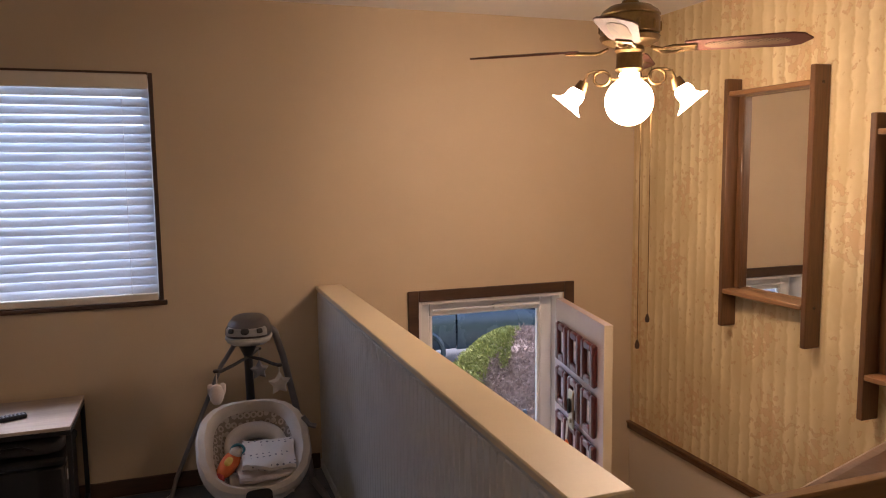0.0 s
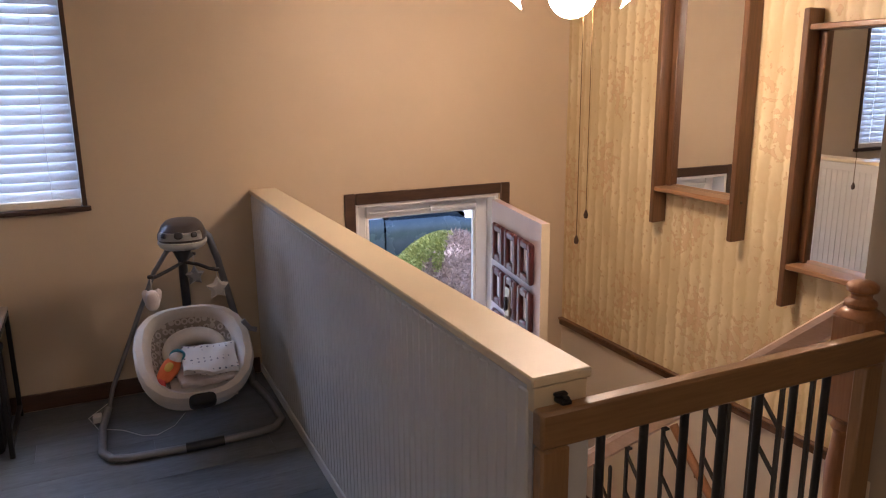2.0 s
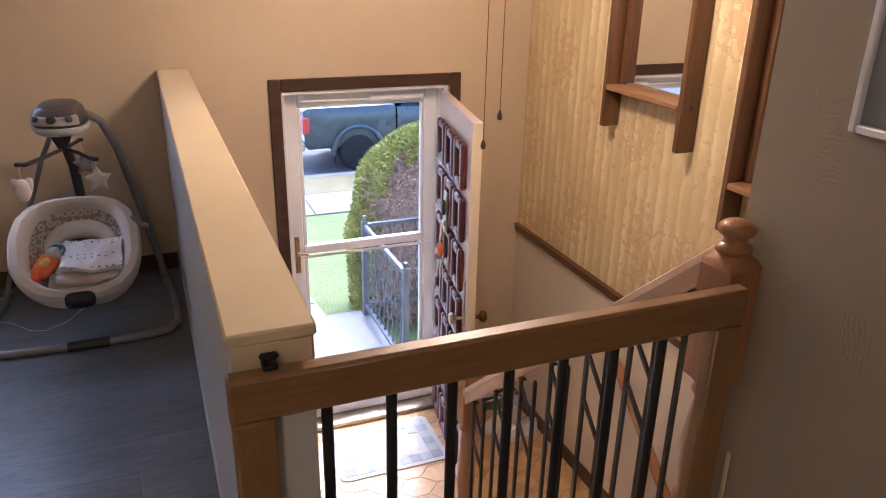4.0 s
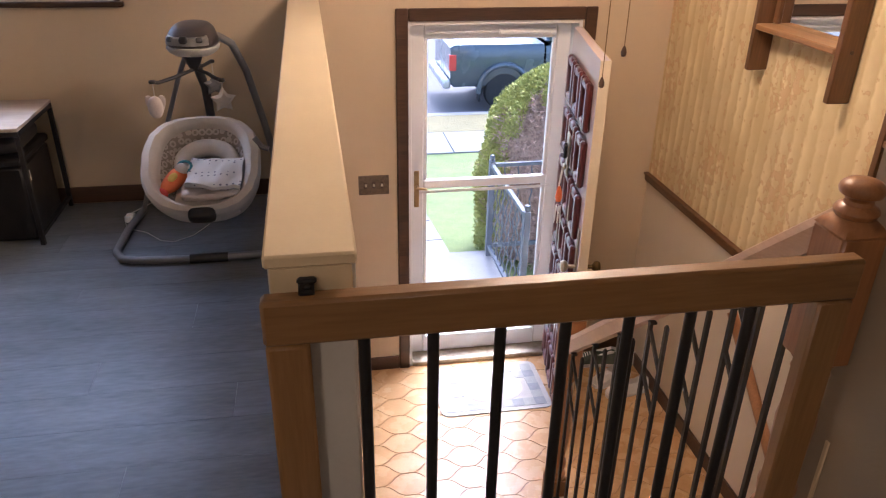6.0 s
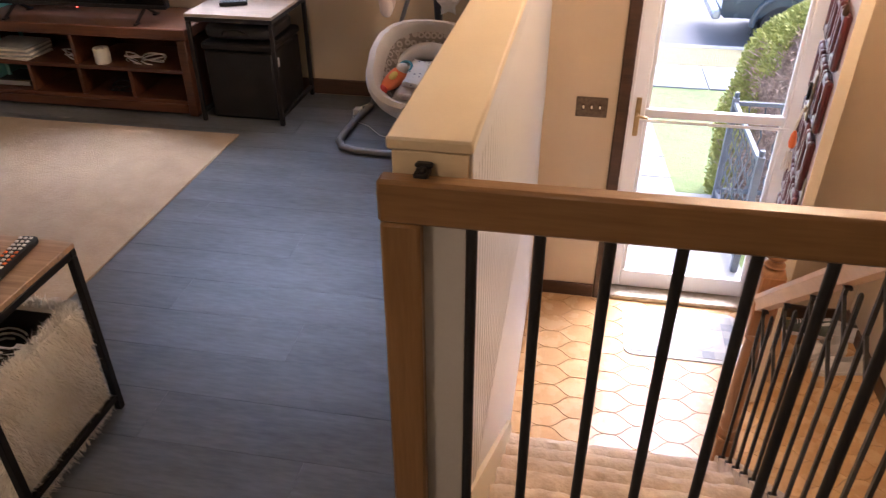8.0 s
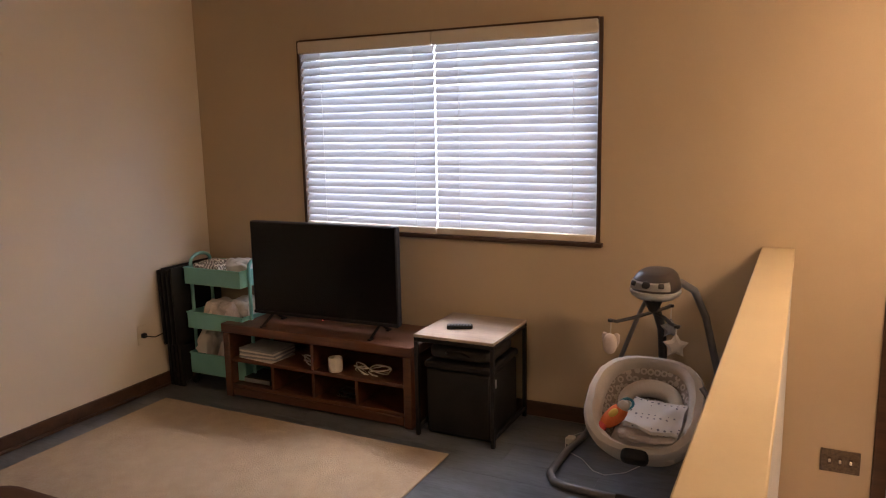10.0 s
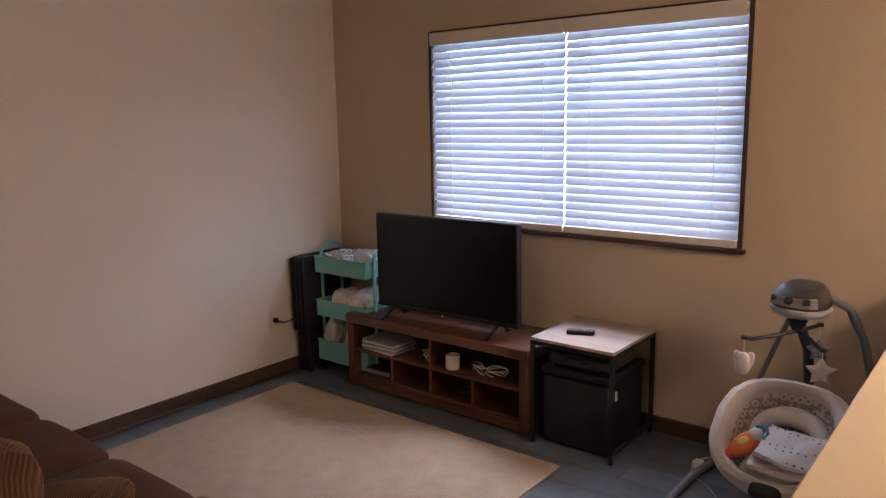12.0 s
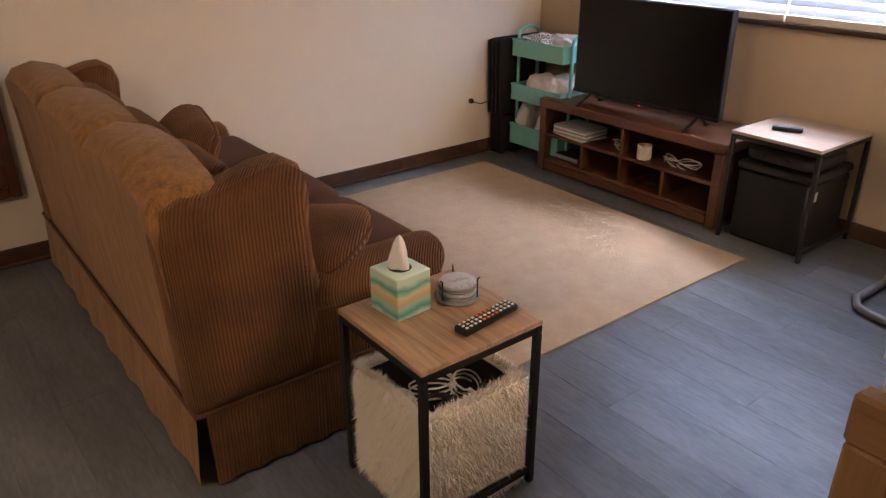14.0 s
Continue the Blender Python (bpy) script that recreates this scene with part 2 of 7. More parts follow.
def corduroy_material():
    """Brown wide-wale corduroy with worn golden nap."""
    m, n, l, p = nodes_of("brown_corduroy")
    tc = n.new("ShaderNodeTexCoord")
    wob = n.new("ShaderNodeTexNoise")
    wob.inputs["Scale"].default_value, wob.inputs["Detail"].default_value = 5, 5
    l.new(tc.outputs["Object"], wob.inputs["Vector"])
    rib = n.new("ShaderNodeTexWave")
    rib.bands_direction = "DIAGONAL"
    rib.inputs["Scale"].default_value, rib.inputs["Distortion"].default_value = 60, 0.9
    mp = n.new("ShaderNodeMapping")
    mp.inputs["Scale"].default_value = (1, 1, 0.02)
    l.new(tc.outputs["Object"], mp.inputs[0])
    l.new(mp.outputs[0], rib.inputs["Vector"])
    sp = n.new("ShaderNodeMapRange")
    sp.inputs[1].default_value, sp.inputs[2].default_value = 0.35, 0.7
    l.new(wob.outputs[0], sp.inputs[0])
    col = n.new("ShaderNodeMix")
    col.data_type = "RGBA"
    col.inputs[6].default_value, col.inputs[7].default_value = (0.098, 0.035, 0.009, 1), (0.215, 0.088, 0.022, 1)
    l.new(sp.outputs[0], col.inputs[0])
    two = n.new("ShaderNodeMix")
    two.data_type = "RGBA"
    two.blend_type = "MULTIPLY"
    two.inputs[0].default_value = 0.46
    l.new(col.outputs[2], two.inputs[6])
    l.new(rib.outputs[0], two.inputs[7])
    l.new(two.outputs[2], p.inputs["Base Color"])
    p.inputs["Roughness"].default_value = 0.9
    p.inputs["Sheen Weight"].default_value = 0.35
    p.inputs["Sheen Tint"].default_value = (0.8, 0.5, 0.25, 1)
    bp = n.new("ShaderNodeBump")
    bp.inputs["Strength"].default_value, bp.inputs["Distance"].default_value = 0.8, 0.005
    l.new(rib.outputs[0], bp.inputs["Height"])
    l.new(bp.outputs[0], p.inputs["Normal"])
    return m


M = {}
M["wall"] = surface("tan_wall_paint", (0.51, 0.405, 0.275), (0.56, 0.45, 0.31), 0.62, 2.0, 160, 0.10, depth=0.001)
# same paint as the front wall, its colour lightened for brighter light
M["west"] = surface("lit_wall_paint", (0.74, 0.665, 0.545), (0.79, 0.715, 0.59), 0.6, 1.5, 160, 0.10, depth=0.001)
M["ceiling"] = surface("white_ceiling_paint", (0.70, 0.68, 0.64), (0.78, 0.76, 0.72), 0.8, 3, 120, 0.3)
M["lower_wall"] = surface("cream_wall_paint", (0.62, 0.54, 0.42), (0.68, 0.60, 0.47), 0.55, 2.0, 150, 0.10, depth=0.001)
M["paper"] = wallpaper_material()
M["plaster"] = plaster_material()
M["bead"] = surface("grey_white_bead_board_paint", (0.53, 0.52, 0.50), (0.61, 0.60, 0.575), 0.4, 4, 120, 0.06, depth=0.001)
M["cap"] = surface("cream_cap_paint", (0.66, 0.55, 0.36), (0.73, 0.62, 0.42), 0.42, 5, 130, 0.06, depth=0.001)
M["dark_trim"] = wood("dark_brown_trim", (0.035, 0.018, 0.010), (0.085, 0.042, 0.022), "x", 0.45)
M["base_trim"] = wood("brown_baseboard", (0.045, 0.024, 0.015), (0.10, 0.052, 0.030), "x", 0.45)
M["plank"] = surface("blue_grey_vinyl_plank", (0.072, 0.083, 0.097), (0.172, 0.188, 0.211), 0.33, 7, 60, 0.10, stretch=(0.30, 1.3, 1), vary=0.16, fine_amount=0.42, rough_vary=0.09)
M["tile"] = surface("orange_tan_vinyl_tile", (0.50, 0.30, 0.13), (0.59, 0.385, 0.19), 0.27, 9, 80, 0.06, vary=0.35, fine_amount=0.4, spec=0.4)
M["grout"] = surface("dark_grout", (0.10, 0.065, 0.045), (0.17, 0.11, 0.07), 0.5, 12, 120, 0.2)
M["carpet"] = surface("beige_plush_carpet", (0.42, 0.315, 0.22), (0.66, 0.54, 0.40), 0.95, 16, 60, 0.5, depth=0.008, sheen=0.3, fine_amount=0.35)
M["rug"] = surface("tan_rug_pile", (0.33, 0.245, 0.155), (0.46, 0.355, 0.235), 0.95, 11.0, 150, 0.7, depth=0.005, sheen=0.2, fine_amount=0.5)
M["gate_wood"] = wood("honey_gate_wood", (0.185, 0.096, 0.032), (0.30, 0.168, 0.062), "x", 0.42, coat=0.15)
M["gate_wood_z"] = wood("honey_gate_wood_upright", (0.185, 0.096, 0.032), (0.30, 0.168, 0.062), "z", 0.42, coat=0.15)
M["newel"] = wood("orange_oak_newel", (0.24, 0.105, 0.038), (0.40, 0.19, 0.072), "z", 0.35, coat=0.3)
# light wood, with the glare along the rail's top put into its pale colour
M["handrail"] = wood("glare_pale_handrail", (0.50, 0.34, 0.24), (0.64, 0.46, 0.34), "y", 0.4, coat=0.2)
M["mirror_wood"] = wood("walnut_mirror_wood", (0.075, 0.033, 0.012), (0.165, 0.078, 0.029), "z", 0.42, coat=0.2)
M["shelf_wood"] = wood("golden_shelf_wood", (0.20, 0.098, 0.036), (0.32, 0.17, 0.068), "y", 0.42, coat=0.2)
M["iron"] = surface("black_iron", (0.008, 0.008, 0.009), (0.022, 0.021, 0.021), 0.45, 10, 120, 0.1)
M["black"] = surface("black_plastic", (0.007, 0.007, 0.008), (0.016, 0.016, 0.017), 0.5, 10, 150, 0.08, spec=0.3)
M["white_frame"] = surface("white_enamel", (0.76, 0.76, 0.76), (0.84, 0.84, 0.83), 0.35, 4, 100, 0.03)
M["glass"] = glass_material()
M["slat"] = blind_material()
M["valance"] = surface("cream_valance", (0.66, 0.60, 0.50), (0.74, 0.68, 0.58), 0.5, 6, 100, 0.05)
M["brass"] = surface("antique_brass", (0.10, 0.064, 0.026), (0.20, 0.135, 0.056), 0.46, 14, 120, 0.05, metal=1.0)
M["bright_brass"] = surface("bright_brass", (0.45, 0.32, 0.15), (0.62, 0.46, 0.23), 0.32, 14, 120, 0.05, metal=1.0)
M["plate_metal"] = surface("tarnished_plate", (0.07, 0.05, 0.035), (0.22, 0.17, 0.12), 0.45, 60, 180, 0.5, metal=0.5, fine_amount=0.5)
M["silver"] = surface("tarnished_silver", (0.30, 0.25, 0.18), (0.50, 0.44, 0.34), 0.4, 30, 150, 0.3, metal=0.9)
M["mirror"], _n, _l, _p = nodes_of("mirror_glass")
_p.inputs["Base Color"].default_value = (0.86, 0.87, 0.86, 1)
_p.inputs["Metallic"].default_value, _p.inputs["Roughness"].default_value = 1.0, 0.01
M["globe"] = glow("lit_globe_glass", (1.0, 0.70, 0.42), 20.0)
M["dome"] = glow("added_dome_glass", (1.0, 0.72, 0.44), 9.0)
M["bulb_shade"] = glow("lit_frosted_shade", (1.0, 0.71, 0.43), 13.0)

# ---- mesh helpers ----
ORIGIN = {}


def box(bm, a, b, bevel=0.0, segments=1, turn=None):
    """Adds a box from corner a to corner b, with bevelled edges."""
    a, b = Vector(a), Vector(b)
    res = bmesh.ops.create_cube(bm, size=1.0)
    vs = res["verts"]
    size, mid = b - a, (a + b) / 2
    for v in vs:
        v.co = Vector((v.co.x * size.x, v.co.y * size.y, v.co.z * size.z))
    if bevel:
        es = {e for v in vs for e in v.link_edges}
        out = bmesh.ops.bevel(bm, geom=list(es), offset=bevel, segments=segments, affect="EDGES", profile=0.5)
        vs = list({v for f in out["faces"] for v in f.verts} | {v for v in vs if v.is_valid})
    for v in vs:
        v.co = (turn @ v.co if turn else v.co) + mid
    return vs


def tube(bm, points, radius, seg=8, closed=False, square=False):
    """Sweeps a round or square rod along points; radius may be a list."""
    pts = [Vector(p) for p in points]
    n = len(pts)
    rad = radius if isinstance(radius, (list, tuple)) else [radius] * n
    if square:
        seg = 4
    rings, side = [], None
    for i, p in enumerate(pts):
        before = pts[i - 1] if (i or closed) else p
        after = pts[(i + 1) % n] if (i < n - 1 or closed) else p
        d = (after - before).normalized()
        if side is None:
            ref = Vector((0, 0, 1)) if abs(d.z) < 0.9 else Vector((1, 0, 0))
            side = d.cross(ref).normalized()
        side = (side - d * side.dot(d)).normalized()
        up = d.cross(side)
        ring = []
        for k in range(seg):
            ang = 2 * math.pi * (k + (0.5 if square else 0)) / seg
            r = rad[i] * (1.4142 if square else 1)
            ring.append(bm.verts.new(p + (side * math.cos(ang) + up * math.sin(ang)) * r))
        rings.append(ring)
    m = n if closed else n - 1
    for i in range(m):
        r0, r1 = rings[i], rings[(i + 1) % n]
        for k in range(seg):
            bm.faces.new((r0[k], r0[(k + 1) % seg], r1[(k + 1) % seg], r1[k]))
    if not closed:
        bm.faces.new(rings[0][::-1])
        bm.faces.new(rings[-1])


def lathe(bm, profile, centre, seg=20, wave=None):
    """Turns a profile of (radius, height) round an upright axis at centre."""
    c = Vector(centre)
    rings = []
    for r, z in profile:
        ring = []
        for k in range(seg):
            ang = 2 * math.pi * k / seg
            rr = r * (1 + (wave(ang, r, z) if wave else 0))
            ring.append(bm.verts.new(c + Vector((rr * math.cos(ang), rr * math.sin(ang), z))))
        rings.append(ring)
    for r0, r1 in zip(rings, rings[1:]):
        for k in range(seg):
            bm.faces.new((r0[k], r0[(k + 1) % seg], r1[(k + 1) % seg], r1[k]))
    if profile[0][0] > 1e-4:
        bm.faces.new(rings[0][::-1])
    if profile[-1][0] > 1e-4:
        bm.faces.new(rings[-1])


def mesh_of(bm, name, material, smooth=True):
    bmesh.ops.recalc_face_normals(bm, faces=bm.faces)
    me = bpy.data.meshes.new(name)
    bm.to_mesh(me)
    bm.free()
    if material:
        me.materials.append(material)
    if smooth:
        me.shade_smooth()
        me.set_sharp_from_angle(angle=radians(38))
    return me


def thing(name, label, category, at=(0, 0, 0), group="", kind=""):
    ob = new(name)
    ob.location = at
    ORIGIN[ob.name] = Vector(at)
    return tagged(ob, label, category, group, kind)


def part(name, bm, material, parent=None, label="", at=None):
    """One mesh object, built in world places, under a thing or a part."""
    o = ORIGIN.get(parent.name, Vector()) if parent else Vector(at or (0, 0, 0))
    bmesh.ops.translate(bm, verts=bm.verts, vec=-o)
    ob = new(name, mesh_of(bm, name, material))
    ORIGIN[ob.name] = o.copy()
    if parent:
        ob.parent = parent
    else:
        ob.location = o
    if label:
        tagged(ob, label)
    return ob


def block(name, a, b, material, parent=None, bevel=0.0, label="", at=None):
    bm = bmesh.new()
    box(bm, a, b, bevel)
    return part(name, bm, material, parent, label, at)


def structure(ob, label, category):
    return tagged(ob, label, category, kind="structure")


def piece(name, mesh, place, parent, turn=(0, 0, 0)):
    ob = new(name, mesh)
    ob.parent = parent
    ob.location = Vector(place) - ORIGIN.get(parent.name, Vector())
    ob.rotation_euler = [radians(q) for q in turn]
    return ob


# ---- the shell ----
NORTH, WEST, EAST, SOUTH = 4.35, -2.66, 2.71, -2.4
CEIL, FOYER, LOW = 2.47, -1.20, -2.6
HALL_X, HALL_Y = 1.815, 1.70
WX0, WX1, WZ0, WZ1 = -1.85, -0.022, 0.973, 2.09
DX0, DX1, DZ1 = 1.31, 2.225, 0.875


def wall(name, boxes, material, label):
    bm = bmesh.new()
    for a, b in boxes:
        box(bm, a, b)
    return structure(part(name, bm, material), label, "wall")


T = 0.20
wall("wall_north", [((WEST - T, NORTH, LOW), (WX0, NORTH + T, CEIL)), ((WX0, NORTH, LOW), (WX1, NORTH + T, WZ0)), ((WX0, NORTH, WZ1), (WX1, NORTH + T, CEIL)),
                    ((WX1, NORTH, LOW), (DX0, NORTH + T, CEIL)), ((DX0, NORTH, DZ1), (DX1, NORTH + T, CEIL)), ((DX0, NORTH, LOW), (DX1, NORTH + T, FOYER)),
                    ((DX1, NORTH, LOW), (EAST + T, NORTH + T, CEIL))], M["wall"], "tan painted front wall with a window and the entry door")
wall("wall_west", [((WEST - T, SOUTH - T, -0.3), (WEST, NORTH, CEIL))], M["west"], "living room side wall in the tan paint, lightened for its brighter light")
wall("wall_east", [((EAST, HALL_Y - 0.12, 0.0), (EAST + T, NORTH, CEIL))], M["paper"], "stairwell wall with cream floral wallpaper")
wall("wall_east_lower", [((EAST, HALL_Y - 2.5, LOW), (EAST + T, NORTH, -0.004))], M["lower_wall"], "plain cream wall below the wallpaper")
wall("wall_south", [((WEST - T, SOUTH - T, -0.3), (EAST + T, SOUTH, CEIL))], M["west"], "plain beige wall closing the living room")
wall("wall_hall", [((HALL_X, SOUTH, 0.0), (HALL_X + 0.12, HALL_Y, CEIL))], M["plaster"], "hall wall with trowelled plaster comb marks")
wall("wall_stairwell_south", [((HALL_X + 0.12, HALL_Y - 0.12, -0.10), (EAST, HALL_Y, CEIL))], M["lower_wall"], "plain wall above the lower stairs")
wall("wall_stairwell_back", [((0.60, -0.6, LOW), (EAST, -0.4, -0.22))], M["lower_wall"], "plain wall at the foot of the lower stairs")
wall("wall_under_stairs", [((0.70, -0.4, LOW), (0.84, NORTH, -0.20))], M["lower_wall"], "plain wall under the living room floor edge")
structure(block("ceiling", (WEST - T, SOUTH - T, CEIL), (EAST + T, NORTH + T, CEIL + 0.15), M["ceiling"]), "white painted flat ceiling", "ceiling")

# living room floor slab, planks come at the end of the file
bm = bmesh.new()
box(bm, (WEST, SOUTH, -0.2), (0.745, NORTH, -0.006))
box(bm, (0.745, SOUTH, -0.2), (HALL_X, 1.64, -0.006))
floor = structure(part("floor", bm, M["plank"]), "dark blue-grey vinyl plank living room floor", "floor")
bm = bmesh.new()
box(bm, (0.875, 2.80, FOYER - 0.2), (1.86, NORTH, FOYER - 0.003))
box(bm, (1.86, 2.72, FOYER - 0.2), (EAST, NORTH, FOYER - 0.003))
foyer = structure(part("floor_foyer", bm, M["grout"]), "foyer floor of orange-tan lantern-shaped vinyl tiles", "floor")
structure(block("floor_lower", (0.6, -0.6, LOW - 0.1), (EAST, NORTH, LOW), M["carpet"]), "lower landing floor under the stairs", "floor")

# half wall with bead board and cap
HX0, HX1, HY0, HZ = 0.752, 0.868, 1.615, 1.005
half = structure(block("wall_half", (HX0, HY0, -1.3), (HX1, NORTH, HZ - 0.03), M["bead"]), "half wall with grey-white bead board and cream cap", "half wall")
block("cap", (HX0 - 0.012, HY0 - 0.014, HZ - 0.022), (HX1 + 0.012, NORTH - 0.002, HZ), M["cap"], half, 0.004, "cream painted wooden cap")
block("cap_fascia", (HX0 - 0.004, HY0 - 0.008, HZ - 0.075), (HX1 + 0.004, HY0 + 0.02, HZ - 0.024), M["cap"], half, 0.002)
bm = bmesh.new()
box(bm, (0, -0.0190, 0), (0.008, 0.0190, 0.93), 0.0040)
bead_mesh = mesh_of(bm, "bead_strip", M["bead"])
k = 0
while HY0 + 0.03 + k * 0.0405 < NORTH - 0.02:
    y = HY0 + 0.03 + k * 0.0405
    piece("bead_strip", bead_mesh, (HX0 - 0.0075, y, 0.04), half)
    if k < 66:
        piece("bead_strip", bead_mesh, (HX1, y, 0.03), half)
    k += 1
block("top_strip", (HX1, HY0, HZ - 0.075), (HX1 + 0.010, NORTH - 0.002, HZ - 0.024), M["bead"], half, 0.002)
block("shoe_strip", (HX0 - 0.014, HY0 + 0.01, 0.0), (HX0 - 0.001, NORTH - 0.002, 0.05), M["bead"], half, 0.003)
# sloping skirt board beside the stairs
bm = bmesh.new()
vs = [bm.verts.new((x, y, z)) for x in (HX1 + 0.001, HX1 + 0.016) for y, z in ((1.66, 0.0), (1.66, 0.14), (2.95, -0.93), (3.05, -1.08), (3.05, -1.2), (2.95, -1.2))]
for f in ((0, 1, 2, 3, 4, 5), (11, 10, 9, 8, 7, 6)):
    bm.faces.new([vs[i] for i in f])
for i in range(6):
    j = (i + 1) % 6
    bm.faces.new((vs[i], vs[i + 6], vs[j + 6], vs[j]))
part("skirt_board", bm, M["cap"], half)

# baseboards
def baseboard(a, b, h=0.085):
    ob = structure(block("baseboard", a, (b[0], b[1], a[2] + h), M["base_trim"], None, 0.004), "dark brown wooden baseboard", "baseboard")
    return ob


baseboard((WEST, SOUTH, 0), (WEST + 0.014, NORTH, 0))
baseboard((WEST + 0.016, NORTH - 0.014, 0), (HX0 - 0.016, NORTH, 0))
baseboard((HX1 + 0.002, NORTH - 0.014, FOYER), (1.248, NORTH, FOYER), 0.09)
baseboard((2.30, NORTH - 0.014, FOYER), (EAST - 0.016, NORTH, FOYER), 0.09)
baseboard((EAST - 0.014, 2.72, FOYER), (EAST, NORTH, FOYER), 0.09)
# pale shoe moulding along the west wall
structure(block("shoe_moulding", (WEST + 0.015, SOUTH, 0), (WEST + 0.032, NORTH - 0.02, 0.018), M["base_trim"], None, 0.005), "thin shoe moulding along the baseboard", "trim")
# chair rail under the wallpaper
bm = bmesh.new()
box(bm, (EAST - 0.022, HALL_Y, -0.032), (EAST + 0.001, NORTH - 0.001, 0.006), 0.006, 2)
box(bm, (EAST - 0.032, HALL_Y, 0.006), (EAST + 0.001, NORTH - 0.001, 0.018), 0.004)
structure(part("chair_rail", bm, M["mirror_wood"]), "golden brown wooden chair rail under the wallpaper", "trim")

# ---- stairs up from the foyer ----
RISE, RUN, FIRST = 1.20 / 7, 0.217, 2.95
stair = structure(thing("stairs_up", "", "", (1.33, FIRST, FOYER)), "short flight of stairs in beige plush carpet", "stairs")
for i in range(6):
    y1 = FIRST - i * RUN
    top = FOYER + (i + 1) * RISE
    bm = bmesh.new()
    prof = [(y1 - 0.01, top - RISE), (y1 - 0.012, top - 0.085), (y1 + 0.022, top - 0.070), (y1 + 0.036, top - 0.046), (y1 + 0.034, top - 0.020), (y1 + 0.014, top - 0.001), (y1 - 0.020, top + 0.010), (y1 - 0.06, top + 0.002), (y1 - RUN + 0.07, top - 0.036), (y1 - RUN - 0.01, top - 0.052), (y1 - RUN - 0.01, top - RISE)]
    np_ = len(prof)
    nx = 60
    cols = []
    for a in range(nx + 1):
        x = 0.885 + (1.785 - 0.885) * a / nx
        cols.append([bm.verts.new((x, py + 0.008 * noise.noise((x * 26, py * 19, i)), pz + (0.007 * noise.noise((x * 24, py * 23, i + 5)) if 1 < q < 9 else 0))) for q, (py, pz) in enumerate(prof)])
    for c0, c1 in zip(cols, cols[1:]):
        for q in range(len(prof)):
            bm.faces.new((c0[q], c0[(q + 1) % np_], c1[(q + 1) % np_], c1[q]))
    bm.faces.new(cols[0][::-1])
    bm.faces.new(cols[-1])
    part("step", bm, M["carpet"], stair)
block("landing_nose", (0.885, 1.62, -0.05), (1.785, 1.67, 0.004), M["carpet"], stair, 0.015)
# outer stringer under the balusters
bm = bmesh.new()
vs = [bm.verts.new((x, y, z)) for x in (1.785, 1.855) for y, z in ((1.64, 0.0), (1.70, 0.0), (3.0, FOYER + 0.17), (3.06, FOYER), (2.75, FOYER), (1.64, -0.25))]
for f in ((0, 1, 2, 3, 4, 5), (11, 10, 9, 8, 7, 6)):
    bm.faces.new([vs[i] for i in f])
for i in range(6):
    j = (i + 1) % 6
    bm.faces.new((vs[i], vs[i + 6], vs[j + 6], vs[j]))
part("stringer", bm, M["carpet"], stair)

# stairs down to the lower floor
down = structure(thing("stairs_down", "", "", (2.28, 2.72, LOW)), "lower flight of stairs in beige plush carpet", "stairs")
for i in range(7):
    y1 = 2.72 - i * 0.23
    top = FOYER - (i + 1) * 0.175
    block("step", (1.86, y1 - 0.25, top - 0.25), (EAST, y1, top), M["carpet"], down, 0.015)

# ---- entry door casing, storm door, open leaf ----
casing = structure(thing("door_casing", "", "", (1.77, NORTH, FOYER)), "dark brown wooden casing round the entry door", "door casing")
bm = bmesh.new()
box(bm, (1.25, NORTH - 0.018, FOYER), (1.312, NORTH + 0.001, 0.938), 0.004)
part("side_casing", bm, M["dark_trim"], casing)
bm = bmesh.new()
box(bm, (2.233, NORTH - 0.018, FOYER), (2.295, NORTH + 0.001, 0.938), 0.004)
part("side_casing", bm, M["dark_trim"], casing)
block("head_casing", (1.314, NORTH - 0.018, 0.876), (2.231, NORTH + 0.001, 0.938), M["dark_trim"], casing, 0.004)
for a, b in (((DX0, NORTH, FOYER), (DX0 + 0.02, NORTH + T, DZ1)), ((DX1 - 0.02, NORTH, FOYER), (DX1, NORTH + T, DZ1)), ((DX0 + 0.021, NORTH, DZ1 - 0.02), (DX1 - 0.021, NORTH + T, DZ1))):
    block("jamb", a, b, M["white_frame"], casing, 0.002)
block("threshold", (DX0 + 0.021, NORTH - 0.01, FOYER), (DX1 - 0.021, NORTH + T, FOYER + 0.03), M["silver"], casing, 0.006, "worn metal threshold")

SY = NORTH + 0.10
storm = structure(thing("door_storm", "", "", (1.77, SY, FOYER + 0.03)), "closed white storm door with two glass panes", "storm door")
S0, S1, SB, ST = DX0 + 0.024, DX1 - 0.024, FOYER + 0.032, DZ1 - 0.024
for a, b in (((S0, SY, SB), (S0 + 0.075, SY + 0.035, ST)), ((S1 - 0.075, SY, SB), (S1, SY + 0.035, ST)), ((S0 + 0.076, SY, ST - 0.085), (S1 - 0.076, SY + 0.035, ST)),
             ((S0 + 0.076, SY, SB), (S1 - 0.076, SY + 0.035, SB + 0.115)), ((S0 + 0.076, SY - 0.004, -0.062), (S1 - 0.076, SY + 0.031, -0.012))):
    block("door_rail", a, b, M["white_frame"], storm, 0.005)
for a, b in (((S0 + 0.05, SY - 0.012, -0.085), (S1 - 0.05, SY - 0.004, -0.068)), ((1.74, SY - 0.022, -0.082), (1.80, SY - 0.013, -0.066))):
    block("push_bar", a, b, M["white_frame"], storm, 0.003)
